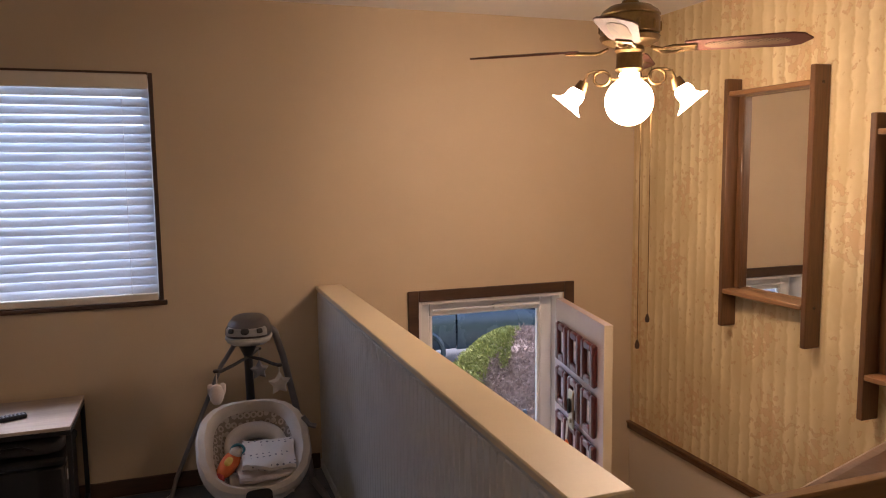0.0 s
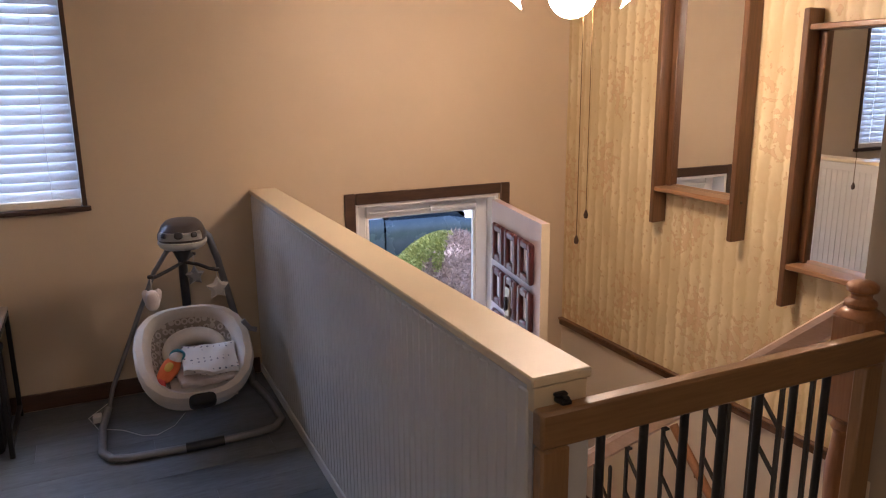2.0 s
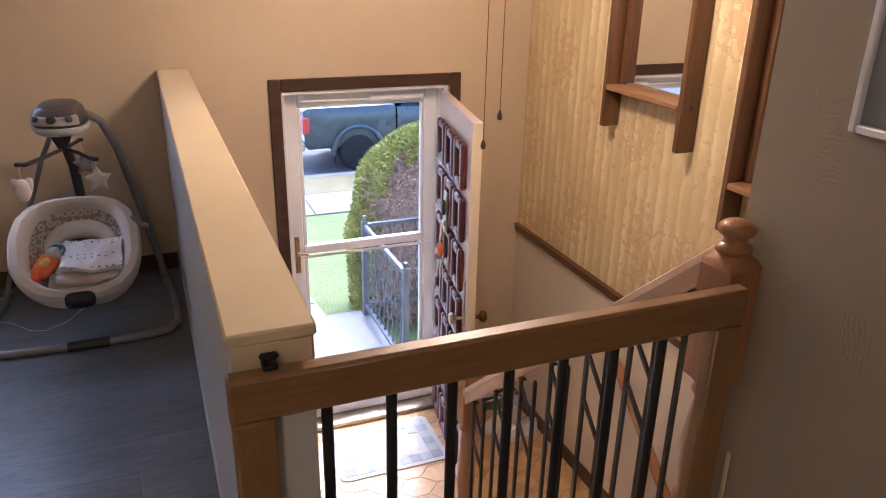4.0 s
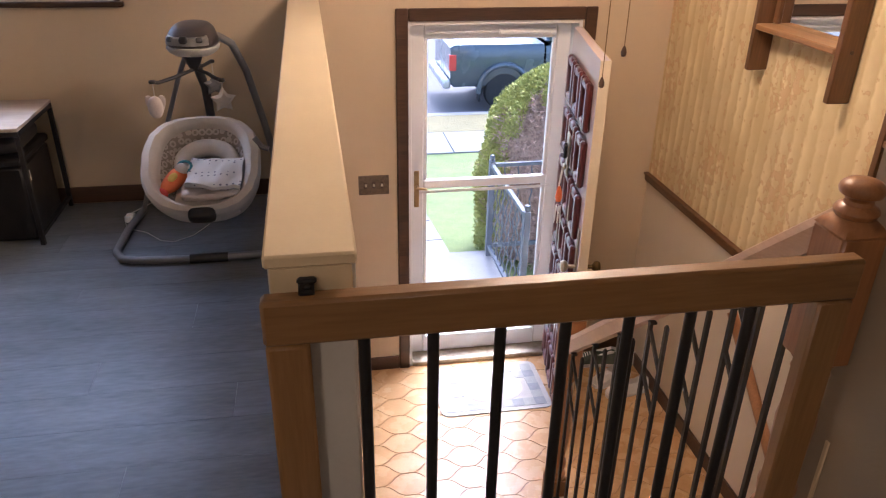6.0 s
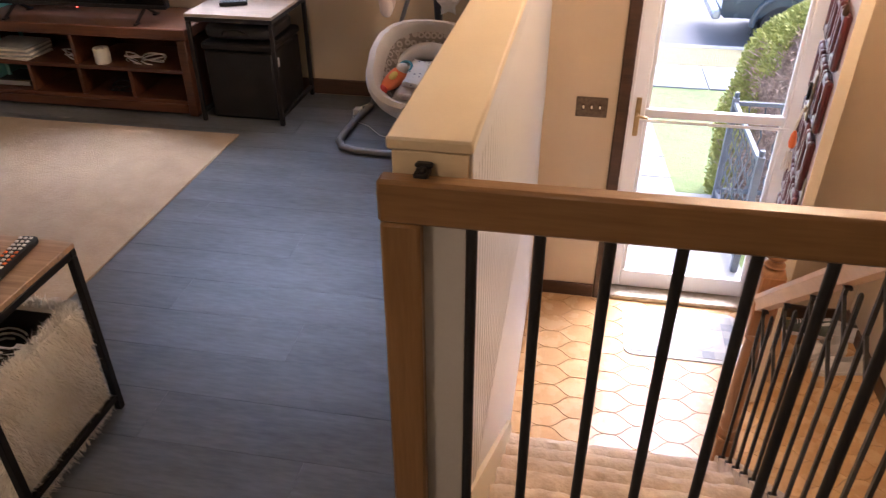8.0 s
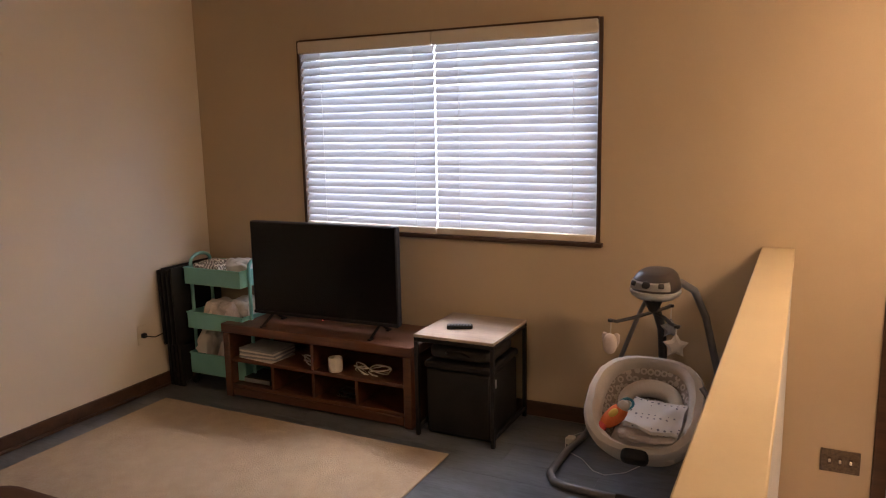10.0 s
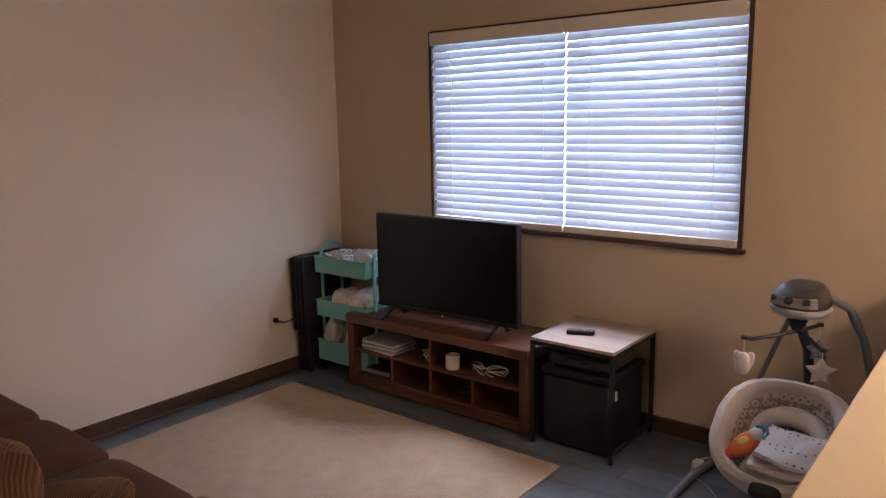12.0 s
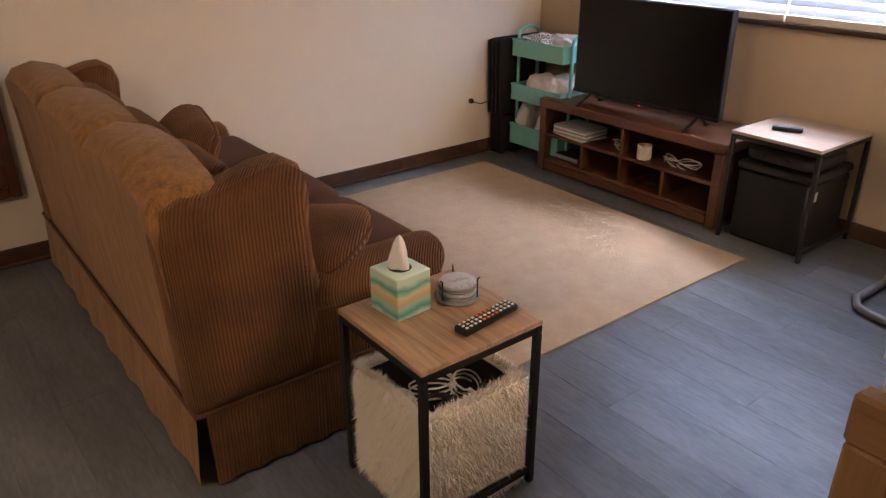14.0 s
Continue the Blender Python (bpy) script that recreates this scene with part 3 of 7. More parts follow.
for z0, z1 in ((SB + 0.116, -0.063), (-0.011, ST - 0.086)):
    g = block("pane", (S0 + 0.077, SY + 0.014, z0), (S1 - 0.077, SY + 0.018, z1), M["glass"], storm)
    g.visible_shadow = False
    for a, b in (((S0 + 0.077, SY + 0.005, z0), (S0 + 0.095, SY + 0.030, z1)), ((S1 - 0.095, SY + 0.005, z0), (S1 - 0.077, SY + 0.030, z1))):
        block("bead_strip", a, b, M["white_frame"], storm, 0.002)
bm = bmesh.new()
tube(bm, [(1.42, SY - 0.03, ST - 0.045), (1.80, SY - 0.03, ST - 0.045)], 0.006)
tube(bm, [(1.80, SY - 0.03, ST - 0.045), (2.10, SY - 0.03, ST - 0.045)], 0.016, 12)
part("door_closer", bm, M["white_frame"], storm)
bm = bmesh.new()
box(bm, (S0 + 0.022, SY - 0.008, -0.17), (S0 + 0.05, SY, 0.05), 0.003)
tube(bm, [(S0 + 0.036, SY - 0.004, -0.04), (S0 + 0.036, SY - 0.045, -0.04), (S0 + 0.09, SY - 0.05, -0.045)], 0.008)
part("handle", bm, M["bright_brass"], storm, "brass lever handle")

# leaf swung inwards, hinged at its edge
HINGE, SWING, LEAF = Vector((2.215, NORTH - 0.02, FOYER + 0.02)), 11.0, 0.80
leaf = structure(thing("door_leaf", "", "", HINGE), "open mauve-white entry door with dark red raised panels", "door")
leaf_turn = Matrix.Rotation(radians(-SWING), 4, "Z")


def leaf_part(name, boxes, material, parent=leaf, label=""):
    """Boxes in the leaf's own frame: x out of its face to the west, y from the hinge, z up."""
    bm = bmesh.new()
    for (x0, y0, z0), (x1, y1, z1), bv in boxes:
        box(bm, (-x1, -y1, z0), (-x0, -y0, z1), bv)
    bmesh.ops.transform(bm, matrix=Matrix.Translation(HINGE) @ leaf_turn, verts=bm.verts)
    return part(name, bm, material, parent, label)


M["door_face"] = surface("mauve_white_door_paint", (0.60, 0.50, 0.52), (0.68, 0.58, 0.60), 0.4, 4, 90, 0.05)
M["door_panel"] = wood("dark_red_door_panel", (0.060, 0.010, 0.012), (0.115, 0.022, 0.020), "z", 0.35, coat=0.3)
M["door_edge"] = surface("cream_door_edge", (0.66, 0.56, 0.40), (0.72, 0.62, 0.45), 0.45, 4, 90, 0.04)
leaf_part("slab", [((0.0, 0.0, 0.0), (0.042, LEAF, 2.02), 0.002)], M["door_face"])
leaf_part("edge_strip", [((-0.001, LEAF, 0.0), (0.043, LEAF + 0.003, 2.02), 0.001)], M["door_edge"])
leaf_part("inner_face", [((-0.004, 0.0, 0.0), (-0.0005, LEAF, 2.02), 0.001)], M["door_edge"])
for row in range(7):
    z0 = 0.085 + row * 0.265
    z1 = z0 + 0.225
    for c in range(3):
        y0 = 0.085 + c * 0.222
        fr = 0.046
        pn = leaf_part("panel", [((0.043, y0, z0), (0.074, y0 + fr, z1), 0.010), ((0.043, y0 + 0.19 - fr, z0), (0.074, y0 + 0.19, z1), 0.010),
                                 ((0.043, y0 + fr - 0.004, z0), (0.073, y0 + 0.194 - fr, z0 + fr), 0.010), ((0.043, y0 + fr - 0.004, z1 - fr), (0.073, y0 + 0.194 - fr, z1), 0.010)], M["door_panel"])
        leaf_part("panel_field", [((0.043, y0 + fr + 0.003, z0 + fr + 0.003), (0.052, y0 + 0.187 - fr, z1 - fr - 0.003), 0.003)], M["door_face"], pn, "mauve-white flat field")
# knocker on the middle column
knock = leaf_part("door_knocker", [((0.072, 0.365, 1.36), (0.084, 0.445, 1.58), 0.008), ((0.084, 0.385, 1.395), (0.094, 0.425, 1.42), 0.004)], M["silver"], label="silver door knocker plate")
leaf_part("knocker_ring", [((0.085, 0.388, 1.45), (0.097, 0.422, 1.53), 0.012)], M["black"], knock)
leaf_part("lock_plate", [((0.043, LEAF - 0.075, 0.98), (0.050, LEAF - 0.03, 1.22), 0.004)], M["silver"], label="silver lock plate")
bm = bmesh.new()
lathe(bm, [(0.010, 0), (0.010, 0.03), (0.026, 0.04), (0.031, 0.055), (0.024, 0.068), (0.0, 0.072)], (0, 0, 0), 14)
bmesh.ops.transform(bm, matrix=Matrix.Translation(HINGE) @ leaf_turn @ Matrix.Translation((-0.05, -(LEAF - 0.052), 1.02)) @ Matrix.Rotation(radians(-90), 4, "Y"), verts=bm.verts)
part("knob", bm, M["silver"], leaf, "silver door knob")
bm = bmesh.new()
lathe(bm, [(0.010, 0), (0.010, 0.03), (0.026, 0.04), (0.031, 0.055), (0.024, 0.068), (0.0, 0.072)], (0, 0, 0), 14)
bmesh.ops.transform(bm, matrix=Matrix.Translation(HINGE) @ leaf_turn @ Matrix.Translation((0.004, -(LEAF - 0.052), 1.02)) @ Matrix.Rotation(radians(90), 4, "Y"), verts=bm.verts)
part("knob", bm, M["brass"], leaf, "brass door knob")

# ---- living room window with two blinds ----
win = structure(thing("window_1", "", "", ((WX0 + WX1) / 2, NORTH, WZ0)), "wide window in a dark frame behind white slatted blinds", "window")
block("window_sill", (WX0 - 0.02, NORTH - 0.03, WZ0 - 0.012), (WX1 + 0.02, NORTH + 0.16, WZ0 + 0.010), M["dark_trim"], win, 0.004)
for a, b in (((WX0 - 0.004, NORTH - 0.010, WZ0 + 0.011), (WX0 + 0.016, NORTH + 0.16, WZ1 + 0.004)), ((WX1 - 0.016, NORTH - 0.010, WZ0 + 0.011), (WX1 + 0.004, NORTH + 0.16, WZ1 + 0.004)),
             ((WX0 + 0.017, NORTH - 0.010, WZ1 - 0.012), (WX1 - 0.017, NORTH + 0.16, WZ1 + 0.008))):
    block("window_frame", a, b, M["dark_trim"], win, 0.003)
for x in (WX0 + 0.017, -0.96, WX1 - 0.057):
    block("sash", (x, NORTH + 0.10, WZ0 + 0.011), (x + 0.04, NORTH + 0.14, WZ1 - 0.013), M["white_frame"], win, 0.004)
for x0, x1 in ((WX0 + 0.058, -0.961), (-0.919, WX1 - 0.058)):
    g = block("pane", (x0, NORTH + 0.118, WZ0 + 0.012), (x1, NORTH + 0.122, WZ1 - 0.014), M["glass"], win)
    g.visible_shadow = False

SLATS, S_TOP, S_BOT = 23, 2.000, 1.046
for bx0, bx1 in ((WX0 + 0.018, -0.947), (-0.945, WX1 - 0.018)):
    blind = thing("window_blind", "white slatted blind lowered and tilted nearly shut in the window", "blind", ((bx0 + bx1) / 2, NORTH, S_BOT), "window blinds")
    block("valance", (bx0, NORTH - 0.030, 2.015), (bx1, NORTH - 0.012, 2.085), M["valance"], blind, 0.005, "cream valance")
    block("head_rail", (bx0 + 0.03, NORTH - 0.010, 2.03), (bx1 - 0.01, NORTH + 0.04, 2.07), M["valance"], blind, 0.003)
    bm = bmesh.new()
    w = bx1 - bx0 - 0.006
    rows_v = []
    for a in range(7):
        x = -w / 2 + w * a / 6
        rows_v.append([bm.verts.new((x, y, z)) for y, z in ((-0.025, 0.000), (0, 0.0035), (0.025, 0.000), (0.025, -0.0028), (0, 0.0007), (-0.025, -0.0028))])
    for r0, r1 in zip(rows_v, rows_v[1:]):
        for q in range(6):
            bm.faces.new((r0[q], r0[(q + 1) % 6], r1[(q + 1) % 6], r1[q]))
    bm.faces.new(rows_v[0][::-1])
    bm.faces.new(rows_v[-1])
    slat_mesh = mesh_of(bm, "slat", M["slat"])
    for i in range(SLATS):
        z = S_TOP - (S_TOP - S_BOT) * i / (SLATS - 1)
        piece("slat", slat_mesh, ((bx0 + bx1) / 2, NORTH + 0.012, z), blind, (63 + random.uniform(-2.0, 1.5) - (5 if i < 6 else 0), random.uniform(-0.3, 0.3), 0))
    block("bottom_rail", (bx0 + 0.004, NORTH - 0.016, S_BOT - 0.061), (bx1 - 0.003, NORTH + 0.034, S_BOT - 0.024), M["valance"], blind, 0.004, "cream bottom rail")
    for x in (bx0 + 0.15, bx1 - 0.12):
        bm = bmesh.new()
        tube(bm, [(x, NORTH - 0.016, 2.02), (x, NORTH - 0.016, S_BOT - 0.03)], 0.0013, 5)
        part("ladder_cord", bm, M["white_frame"], blind)

# ---- wooden stair gate ----
GY0, GY1, GT = 1.555, 1.592, 0.952
gate = thing("stair_gate", "honey-coloured wooden gate with black metal bars at the stair head", "gate", (1.23, 1.575, 0.0))
block("top_rail", (0.734, GY0, 0.875), (1.718, GY1, GT), M["gate_wood"], gate, 0.006)
block("side_stile", (0.736, GY0 + 0.002, 0.03), (0.802, GY1 - 0.002, 0.874), M["gate_wood_z"], gate, 0.005)
block("side_stile", (1.650, GY0 + 0.002, 0.03), (1.716, GY1 - 0.002, 0.874), M["gate_wood_z"], gate, 0.005)
block("bottom_rail", (0.803, GY0 + 0.002, 0.03), (1.649, GY1 - 0.002, 0.10), M["gate_wood"], gate, 0.005)
bm = bmesh.new()
lathe(bm, [(0.0097, 0.095), (0.0097, 0.88)], (0, 0, 0), 12)
bar_mesh = mesh_of(bm, "bar", M["iron"])
for i in range(7):
    piece("bar", bar_mesh, (0.884 + i * 0.1085, (GY0 + GY1) / 2, 0), gate)
bm = bmesh.new()
box(bm, (0.790, GY1 - 0.020, GT - 0.004), (0.814, GY1 + 0.012, GT + 0.008), 0.003)
box(bm, (0.788, GY1 - 0.002, GT + 0.007), (0.818, GY1 + 0.014, GT + 0.016), 0.004)
box(bm, (0.797, GY1 - 0.018, GT + 0.006), (0.810, GY1 - 0.004, GT + 0.015), 0.003)
part("latch", bm, M["black"], gate, "black plastic latch")

# pale block and post that the gate is hung from, at the half wall's end
# grey bead paint instead of cream puts the jamb's shade into its colour
structure(block("gate_jamb", (0.775, 1.594, 0.0), (0.872, 1.612, 0.93), M["bead"], None, 0.003), "cream jamb board on the half wall's end, coloured grey for shade", "trim")

# ---- stairwell: newels, rail, balusters ----
def newel(name, x, y, z0, z_block, turned, label):
    """Oak newel post with a mushroom finial; turned ones have a lathed shaft above a square foot."""
    t = thing(name, label, "newel post", (x, y, z0))
    h = 0.045
    if turned:
        block("foot", (x - h, y - h, z0), (x + h, y + h, z0 + 0.26), M["newel"], t, 0.006)
        bm = bmesh.new()
        zs, ze = z0 + 0.26, z_block - 0.28
        prof = [(0.043, zs), (0.043, zs + 0.02), (0.030, zs + 0.035), (0.040, zs + 0.06), (0.041, zs + 0.09), (0.031, zs + 0.11), (0.036, zs + 0.16), (0.040, zs + 0.26), (0.034, ze - 0.10), (0.028, ze - 0.05), (0.038, ze - 0.03), (0.030, ze - 0.012), (0.043, ze)]
        lathe(bm, prof, (x, y, 0), 20)
        part("shaft", bm, M["newel"], t)
        block("post", (x - h, y - h, ze), (x + h, y + h, z_block), M["newel"], t, 0.006)
    else:
        block("post", (x - h, y - h, z0), (x + h, y + h, z_block), M["newel"], t, 0.007)
    bm = bmesh.new()
    z = z_block
    # square block drawn in to a small octagon under the finial
    c, k, top_r = h - 0.001, 0.014, 0.030
    low_ring = [(-c, -c), (0, -c), (c, -c), (c, 0), (c, c), (0, c), (-c, c), (-c, 0)]
    ring_a = [bm.verts.new((x + px, y + py, z - 0.002)) for px, py in low_ring]
    ring_b = [bm.verts.new((x + px * (0.78 if px and py else 0.98), y + py * (0.78 if px and py else 0.98), z + k)) for px, py in low_ring]
    ring_c = [bm.verts.new((x + top_r * math.cos(a), y + top_r * math.sin(a), z + k + 0.012)) for a in [radians(225 + 45 * q) for q in range(8)]]
    for r0, r1 in ((ring_a, ring_b), (ring_b, ring_c)):
        for q in range(8):
            bm.faces.new((r0[q], r0[(q + 1) % 8], r1[(q + 1) % 8], r1[q]))
    part("shoulder", bm, M["newel"], t)
    bm = bmesh.new()
    z += 0.024
    lathe(bm, [(0.028, z - 0.004), (0.036, z + 0.002), (0.039, z + 0.010), (0.036, z + 0.017), (0.026, z + 0.023), (0.024, z + 0.031), (0.027, z + 0.037), (0.036, z + 0.042), (0.039, z + 0.050), (0.037, z + 0.058), (0.028, z + 0.066), (0.013, z + 0.071), (0.0, z + 0.072)], (x, y, 0), 24)
    part("finial", bm, M["newel"], t, "turned mushroom finial")
    return t


newel("newel_post", 1.770, 1.672, 0.0, 0.955, True, "orange oak newel post with a turned finial by the hall wall")
newel("newel_post", 1.820, 3.050, FOYER, -0.085, True, "orange oak turned newel post at the stair foot")


def rail_z(y):
    return 0.95 - 0.888 * (y - 1.75)


def nose_z(y):
    return -0.004 - 0.792 * (y - 1.70)


bal = thing("stair_balustrade", "pale wooden handrail on thin black iron balusters beside the stairs", "balustrade", (1.80, 2.4, FOYER))
bm = bmesh.new()
A, B = Vector((1.80, 1.718, rail_z(1.718))), Vector((1.80, 3.003, rail_z(3.003)))
sect = [(-0.032, 0.0), (-0.034, -0.022), (-0.024, -0.040), (-0.020, -0.075), (0.020, -0.075), (0.024, -0.040), (0.034, -0.022), (0.032, 0.0), (0.018, 0.008), (-0.018, 0.008)]
ends = [[bm.verts.new(P + Vector((dx, 0, dz))) for dx, dz in sect] for P in (A, B)]
for q in range(len(sect)):
    bm.faces.new((ends[0][q], ends[0][(q + 1) % len(sect)], ends[1][(q + 1) % len(sect)], ends[1][q]))
bm.faces.new(ends[0])
bm.faces.new(ends[1][::-1])
part("handrail", bm, M["handrail"], bal)
for i in range(13):
    y = 2.955 - i * 0.096
    low_z, top_z = nose_z(y) - 0.01, rail_z(y) - 0.074
    full = i % 2 == 0
    bm = bmesh.new()
    if full:
        tube(bm, [(1.80, y, low_z), (1.80, y, top_z)], 0.0058, square=True)
        box(bm, (1.79, y - 0.02, top_z - 0.006), (1.81, y + 0.02, top_z + 0.001))
        if i + 1 < 13:
            for drop in (0.03, 0.19):
                tube(bm, [(1.80, y, top_z - drop), (1.80, y - 0.096, top_z - drop - 0.10)], 0.005, square=True)
    else:
        tube(bm, [(1.80, y, low_z), (1.80, y, top_z - 0.055), (1.80, y, top_z - 0.045)], [0.0058, 0.0058, 0.003], square=True)
    box(bm, (1.785, y - 0.014, low_z), (1.815, y + 0.014, low_z + 0.018), 0.004)
    part("baluster", bm, M["iron"], bal)

# handrail of the lower flight, on the east wall
low_rail = thing("wall_handrail", "orange wooden handrail on brackets along the lower stairs", "handrail", (2.66, 2.9, -0.8))
bm = bmesh.new()
tube(bm, [(2.655, 3.22, -0.245), (2.655, 2.0, -1.36)], 0.024, 10)
part("rail", bm, M["newel"], low_rail)
for y in (3.05, 2.45):
    z = -0.245 - (3.22 - y) * 0.914
    bm = bmesh.new()
    tube(bm, [(2.655, y, z - 0.02), (2.66, y, z - 0.06), (EAST + 0.002, y, z - 0.075)], 0.006)
    part("bracket", bm, M["brass"], low_rail)
structure(block("corner_trim", (HALL_X - 0.006, 1.612, 0.0), (HALL_X - 0.0005, 1.624, 0.50), M["cap"], None, 0.002), "thin pale upright trim strip by the newel", "trim")


# ---- shelf mirrors on the wallpaper ----
def shelf_mirror(far, near, z0, z1):
    t = thing("wall_mirror", "tall mirror in a brown wooden frame with a small shelf", "mirror", (EAST, (far + near) / 2, z0), "stairwell mirrors")
    x0 = EAST - 0.088
    for y0 in (far - 0.030, near):
        block("side_board", (x0, y0, z0), (EAST, y0 + 0.030, z1), M["mirror_wood"], t, 0.004)
    ya, yb = near + 0.031, far - 0.031
    block("shelf", (x0 - 0.004, ya, z0 + 0.168), (EAST, yb, z0 + 0.192), M["shelf_wood"], t, 0.004)
    block("top_rail", (x0 + 0.004, ya, z1 - 0.085), (EAST, yb, z1 - 0.062), M["shelf_wood"], t, 0.004)
    for y0 in (ya, yb - 0.036):
        block("inner_strip", (EAST - 0.022, y0, z0 + 0.193), (EAST - 0.001, y0 + 0.036, z1 - 0.086), M["mirror_wood"], t, 0.004)
    block("mirror_glass", (EAST - 0.012, ya + 0.037, z0 + 0.194), (EAST - 0.004, yb - 0.037, z1 - 0.087), M["mirror"], t)
    for y0 in (near - 0.003,):
        for z in (z0 + 0.18, z1 - 0.073):
            bm = bmesh.new()
            tube(bm, [(x0 + 0.045, y0, z), (x0 + 0.045, y0 + 0.004, z)], 0.007, 10)
            part("plug", bm, M["dark_trim"], t)
    return t


shelf_mirror(3.462, 2.905, 0.812, 2.036)
shelf_mirror(2.632, 2.075, 0.588, 1.812)

# ---- ceiling fan with lamps ----
FX, FY = 1.73, 2.93
fan = thing("ceiling_fan", "antique brass ceiling fan with cane-inset blades and lit glass shades", "ceiling fan", (FX, FY, 2.1))
bm = bmesh.new()
lathe(bm, [(0.0, CEIL - 0.001), (0.065, CEIL - 0.001), (0.068, CEIL - 0.02), (0.05, CEIL - 0.055), (0.018, CEIL - 0.07)], (FX, FY, 0), 24)
part("canopy", bm, M["brass"], fan)
bm = bmesh.new()
lathe(bm, [(0.014, 2.215), (0.014, CEIL - 0.06)], (FX, FY, 0), 12)
part("down_rod", bm, M["brass"], fan)
bm = bmesh.new()
lathe(bm, [(0.0, 2.240), (0.03, 2.240), (0.034, 2.228), (0.08, 2.218), (0.104, 2.200), (0.114, 2.186), (0.108, 2.180), (0.112, 2.173), (0.112, 2.118), (0.107, 2.112), (0.114, 2.105), (0.106, 2.088), (0.072, 2.072), (0.0, 2.070)], (FX, FY, 0), 40)
part("motor", bm, M["brass"], fan)
for q in range(10):
    a = q * 2 * math.pi / 10
    bm = bmesh.new()
    box(bm, (FX + 0.111 * math.cos(a) - 0.006, FY + 0.111 * math.sin(a) - 0.006, 2.122), (FX + 0.111 * math.cos(a) + 0.006, FY + 0.111 * math.sin(a) + 0.006, 2.158), 0.003)
    part("louvre", bm, M["brass"], fan)
bm = bmesh.new()
lathe(bm, [(0.0, 2.07), (0.052, 2.07), (0.056, 2.055), (0.048, 2.045), (0.050, 1.995), (0.056, 1.985), (0.044, 1.972), (0.046, 1.955), (0.058, 1.948), (0.050, 1.935), (0.0, 1.93)], (FX, FY, 0), 24)
part("light_fitter", bm, M["brass"], fan)
M["blade"] = wood("mahogany_fan_blade", (0.055, 0.016, 0.007), (0.11, 0.036, 0.016), "x", 0.75)
M["cane"] = grid_material("woven_cane", (0.15, 0.10, 0.055), (0.035, 0.022, 0.012), 0.013, rough=0.9, ring=0.0, width=0.30)
for k in range(4):
    turn = Matrix.Translation((FX, FY, 2.062)) @ Matrix.Rotation(radians(-38 + 90 * k), 4, "Z") @ Matrix.Rotation(radians(-10), 4, "X")
    bm = bmesh.new()
    outline = [(0.20, -0.045), (0.24, -0.056), (0.56, -0.070), (0.60, -0.056), (0.635, 0.0), (0.60, 0.056), (0.56, 0.070), (0.24, 0.056), (0.20, 0.045)]
    lo = [bm.verts.new((x, y, -0.003)) for x, y in outline]
    hi = [bm.verts.new((x, y, 0.003)) for x, y in outline]
    bm.faces.new(lo[::-1])
    bm.faces.new(hi)
    for i in range(len(outline)):
        j = (i + 1) % len(outline)
        bm.faces.new((lo[i], lo[j], hi[j], hi[i]))
    bmesh.ops.transform(bm, matrix=turn, verts=bm.verts)
    blade = part("blade", bm, M["blade"], fan)
    bm = bmesh.new()
    ins = []
    for q in range(24):
        a = 2 * math.pi * q / 24
        cx, sy = math.cos(a), math.sin(a)
        ins.append((0.415 + 0.145 * math.copysign(abs(cx) ** 0.6, cx), 0.036 * math.copysign(abs(sy) ** 0.7, sy)))
    lo = [bm.verts.new((x, y, -0.0048)) for x, y in ins]
    hi = [bm.verts.new((x, y, 0.0048)) for x, y in ins]
    bm.faces.new(lo[::-1])
    bm.faces.new(hi)
    for i in range(24):
        j = (i + 1) % 24
        bm.faces.new((lo[i], lo[j], hi[j], hi[i]))
    bmesh.ops.transform(bm, matrix=turn, verts=bm.verts)
    part("cane_inset", bm, M["cane"], blade, "woven cane inset")
    bm = bmesh.new()
    for s in (-1, 1):
        tube(bm, [(0.08, 0.0, 0.004), (0.12, 0.018 * s, -0.012), (0.16, 0.035 * s, -0.010), (0.20, 0.026 * s, -0.007), (0.235, 0.008 * s, -0.007)], 0.006, 7)
    box(bm, (0.195, -0.03, -0.011), (0.245, 0.03, -0.004), 0.002)
    bmesh.ops.transform(bm, matrix=turn, verts=bm.verts)
    part("blade_arm", bm, M["brass"], blade)
bm = bmesh.new()
prof = [(0.035, 1.968), (0.038, 1.955)] + [(0.091 * math.sin(a), 1.862 + 0.091 * math.cos(a)) for a in [radians(22 + 158 * q / 14) for q in range(15)]]
lathe(bm, [(max(r, 0.0), z) for r, z in prof], (FX - 0.012, FY - 0.02, 0), 28)
part("glass_globe", bm, M["globe"], fan, "large lit white glass globe")
perp = Vector((0.834, -0.551, 0))
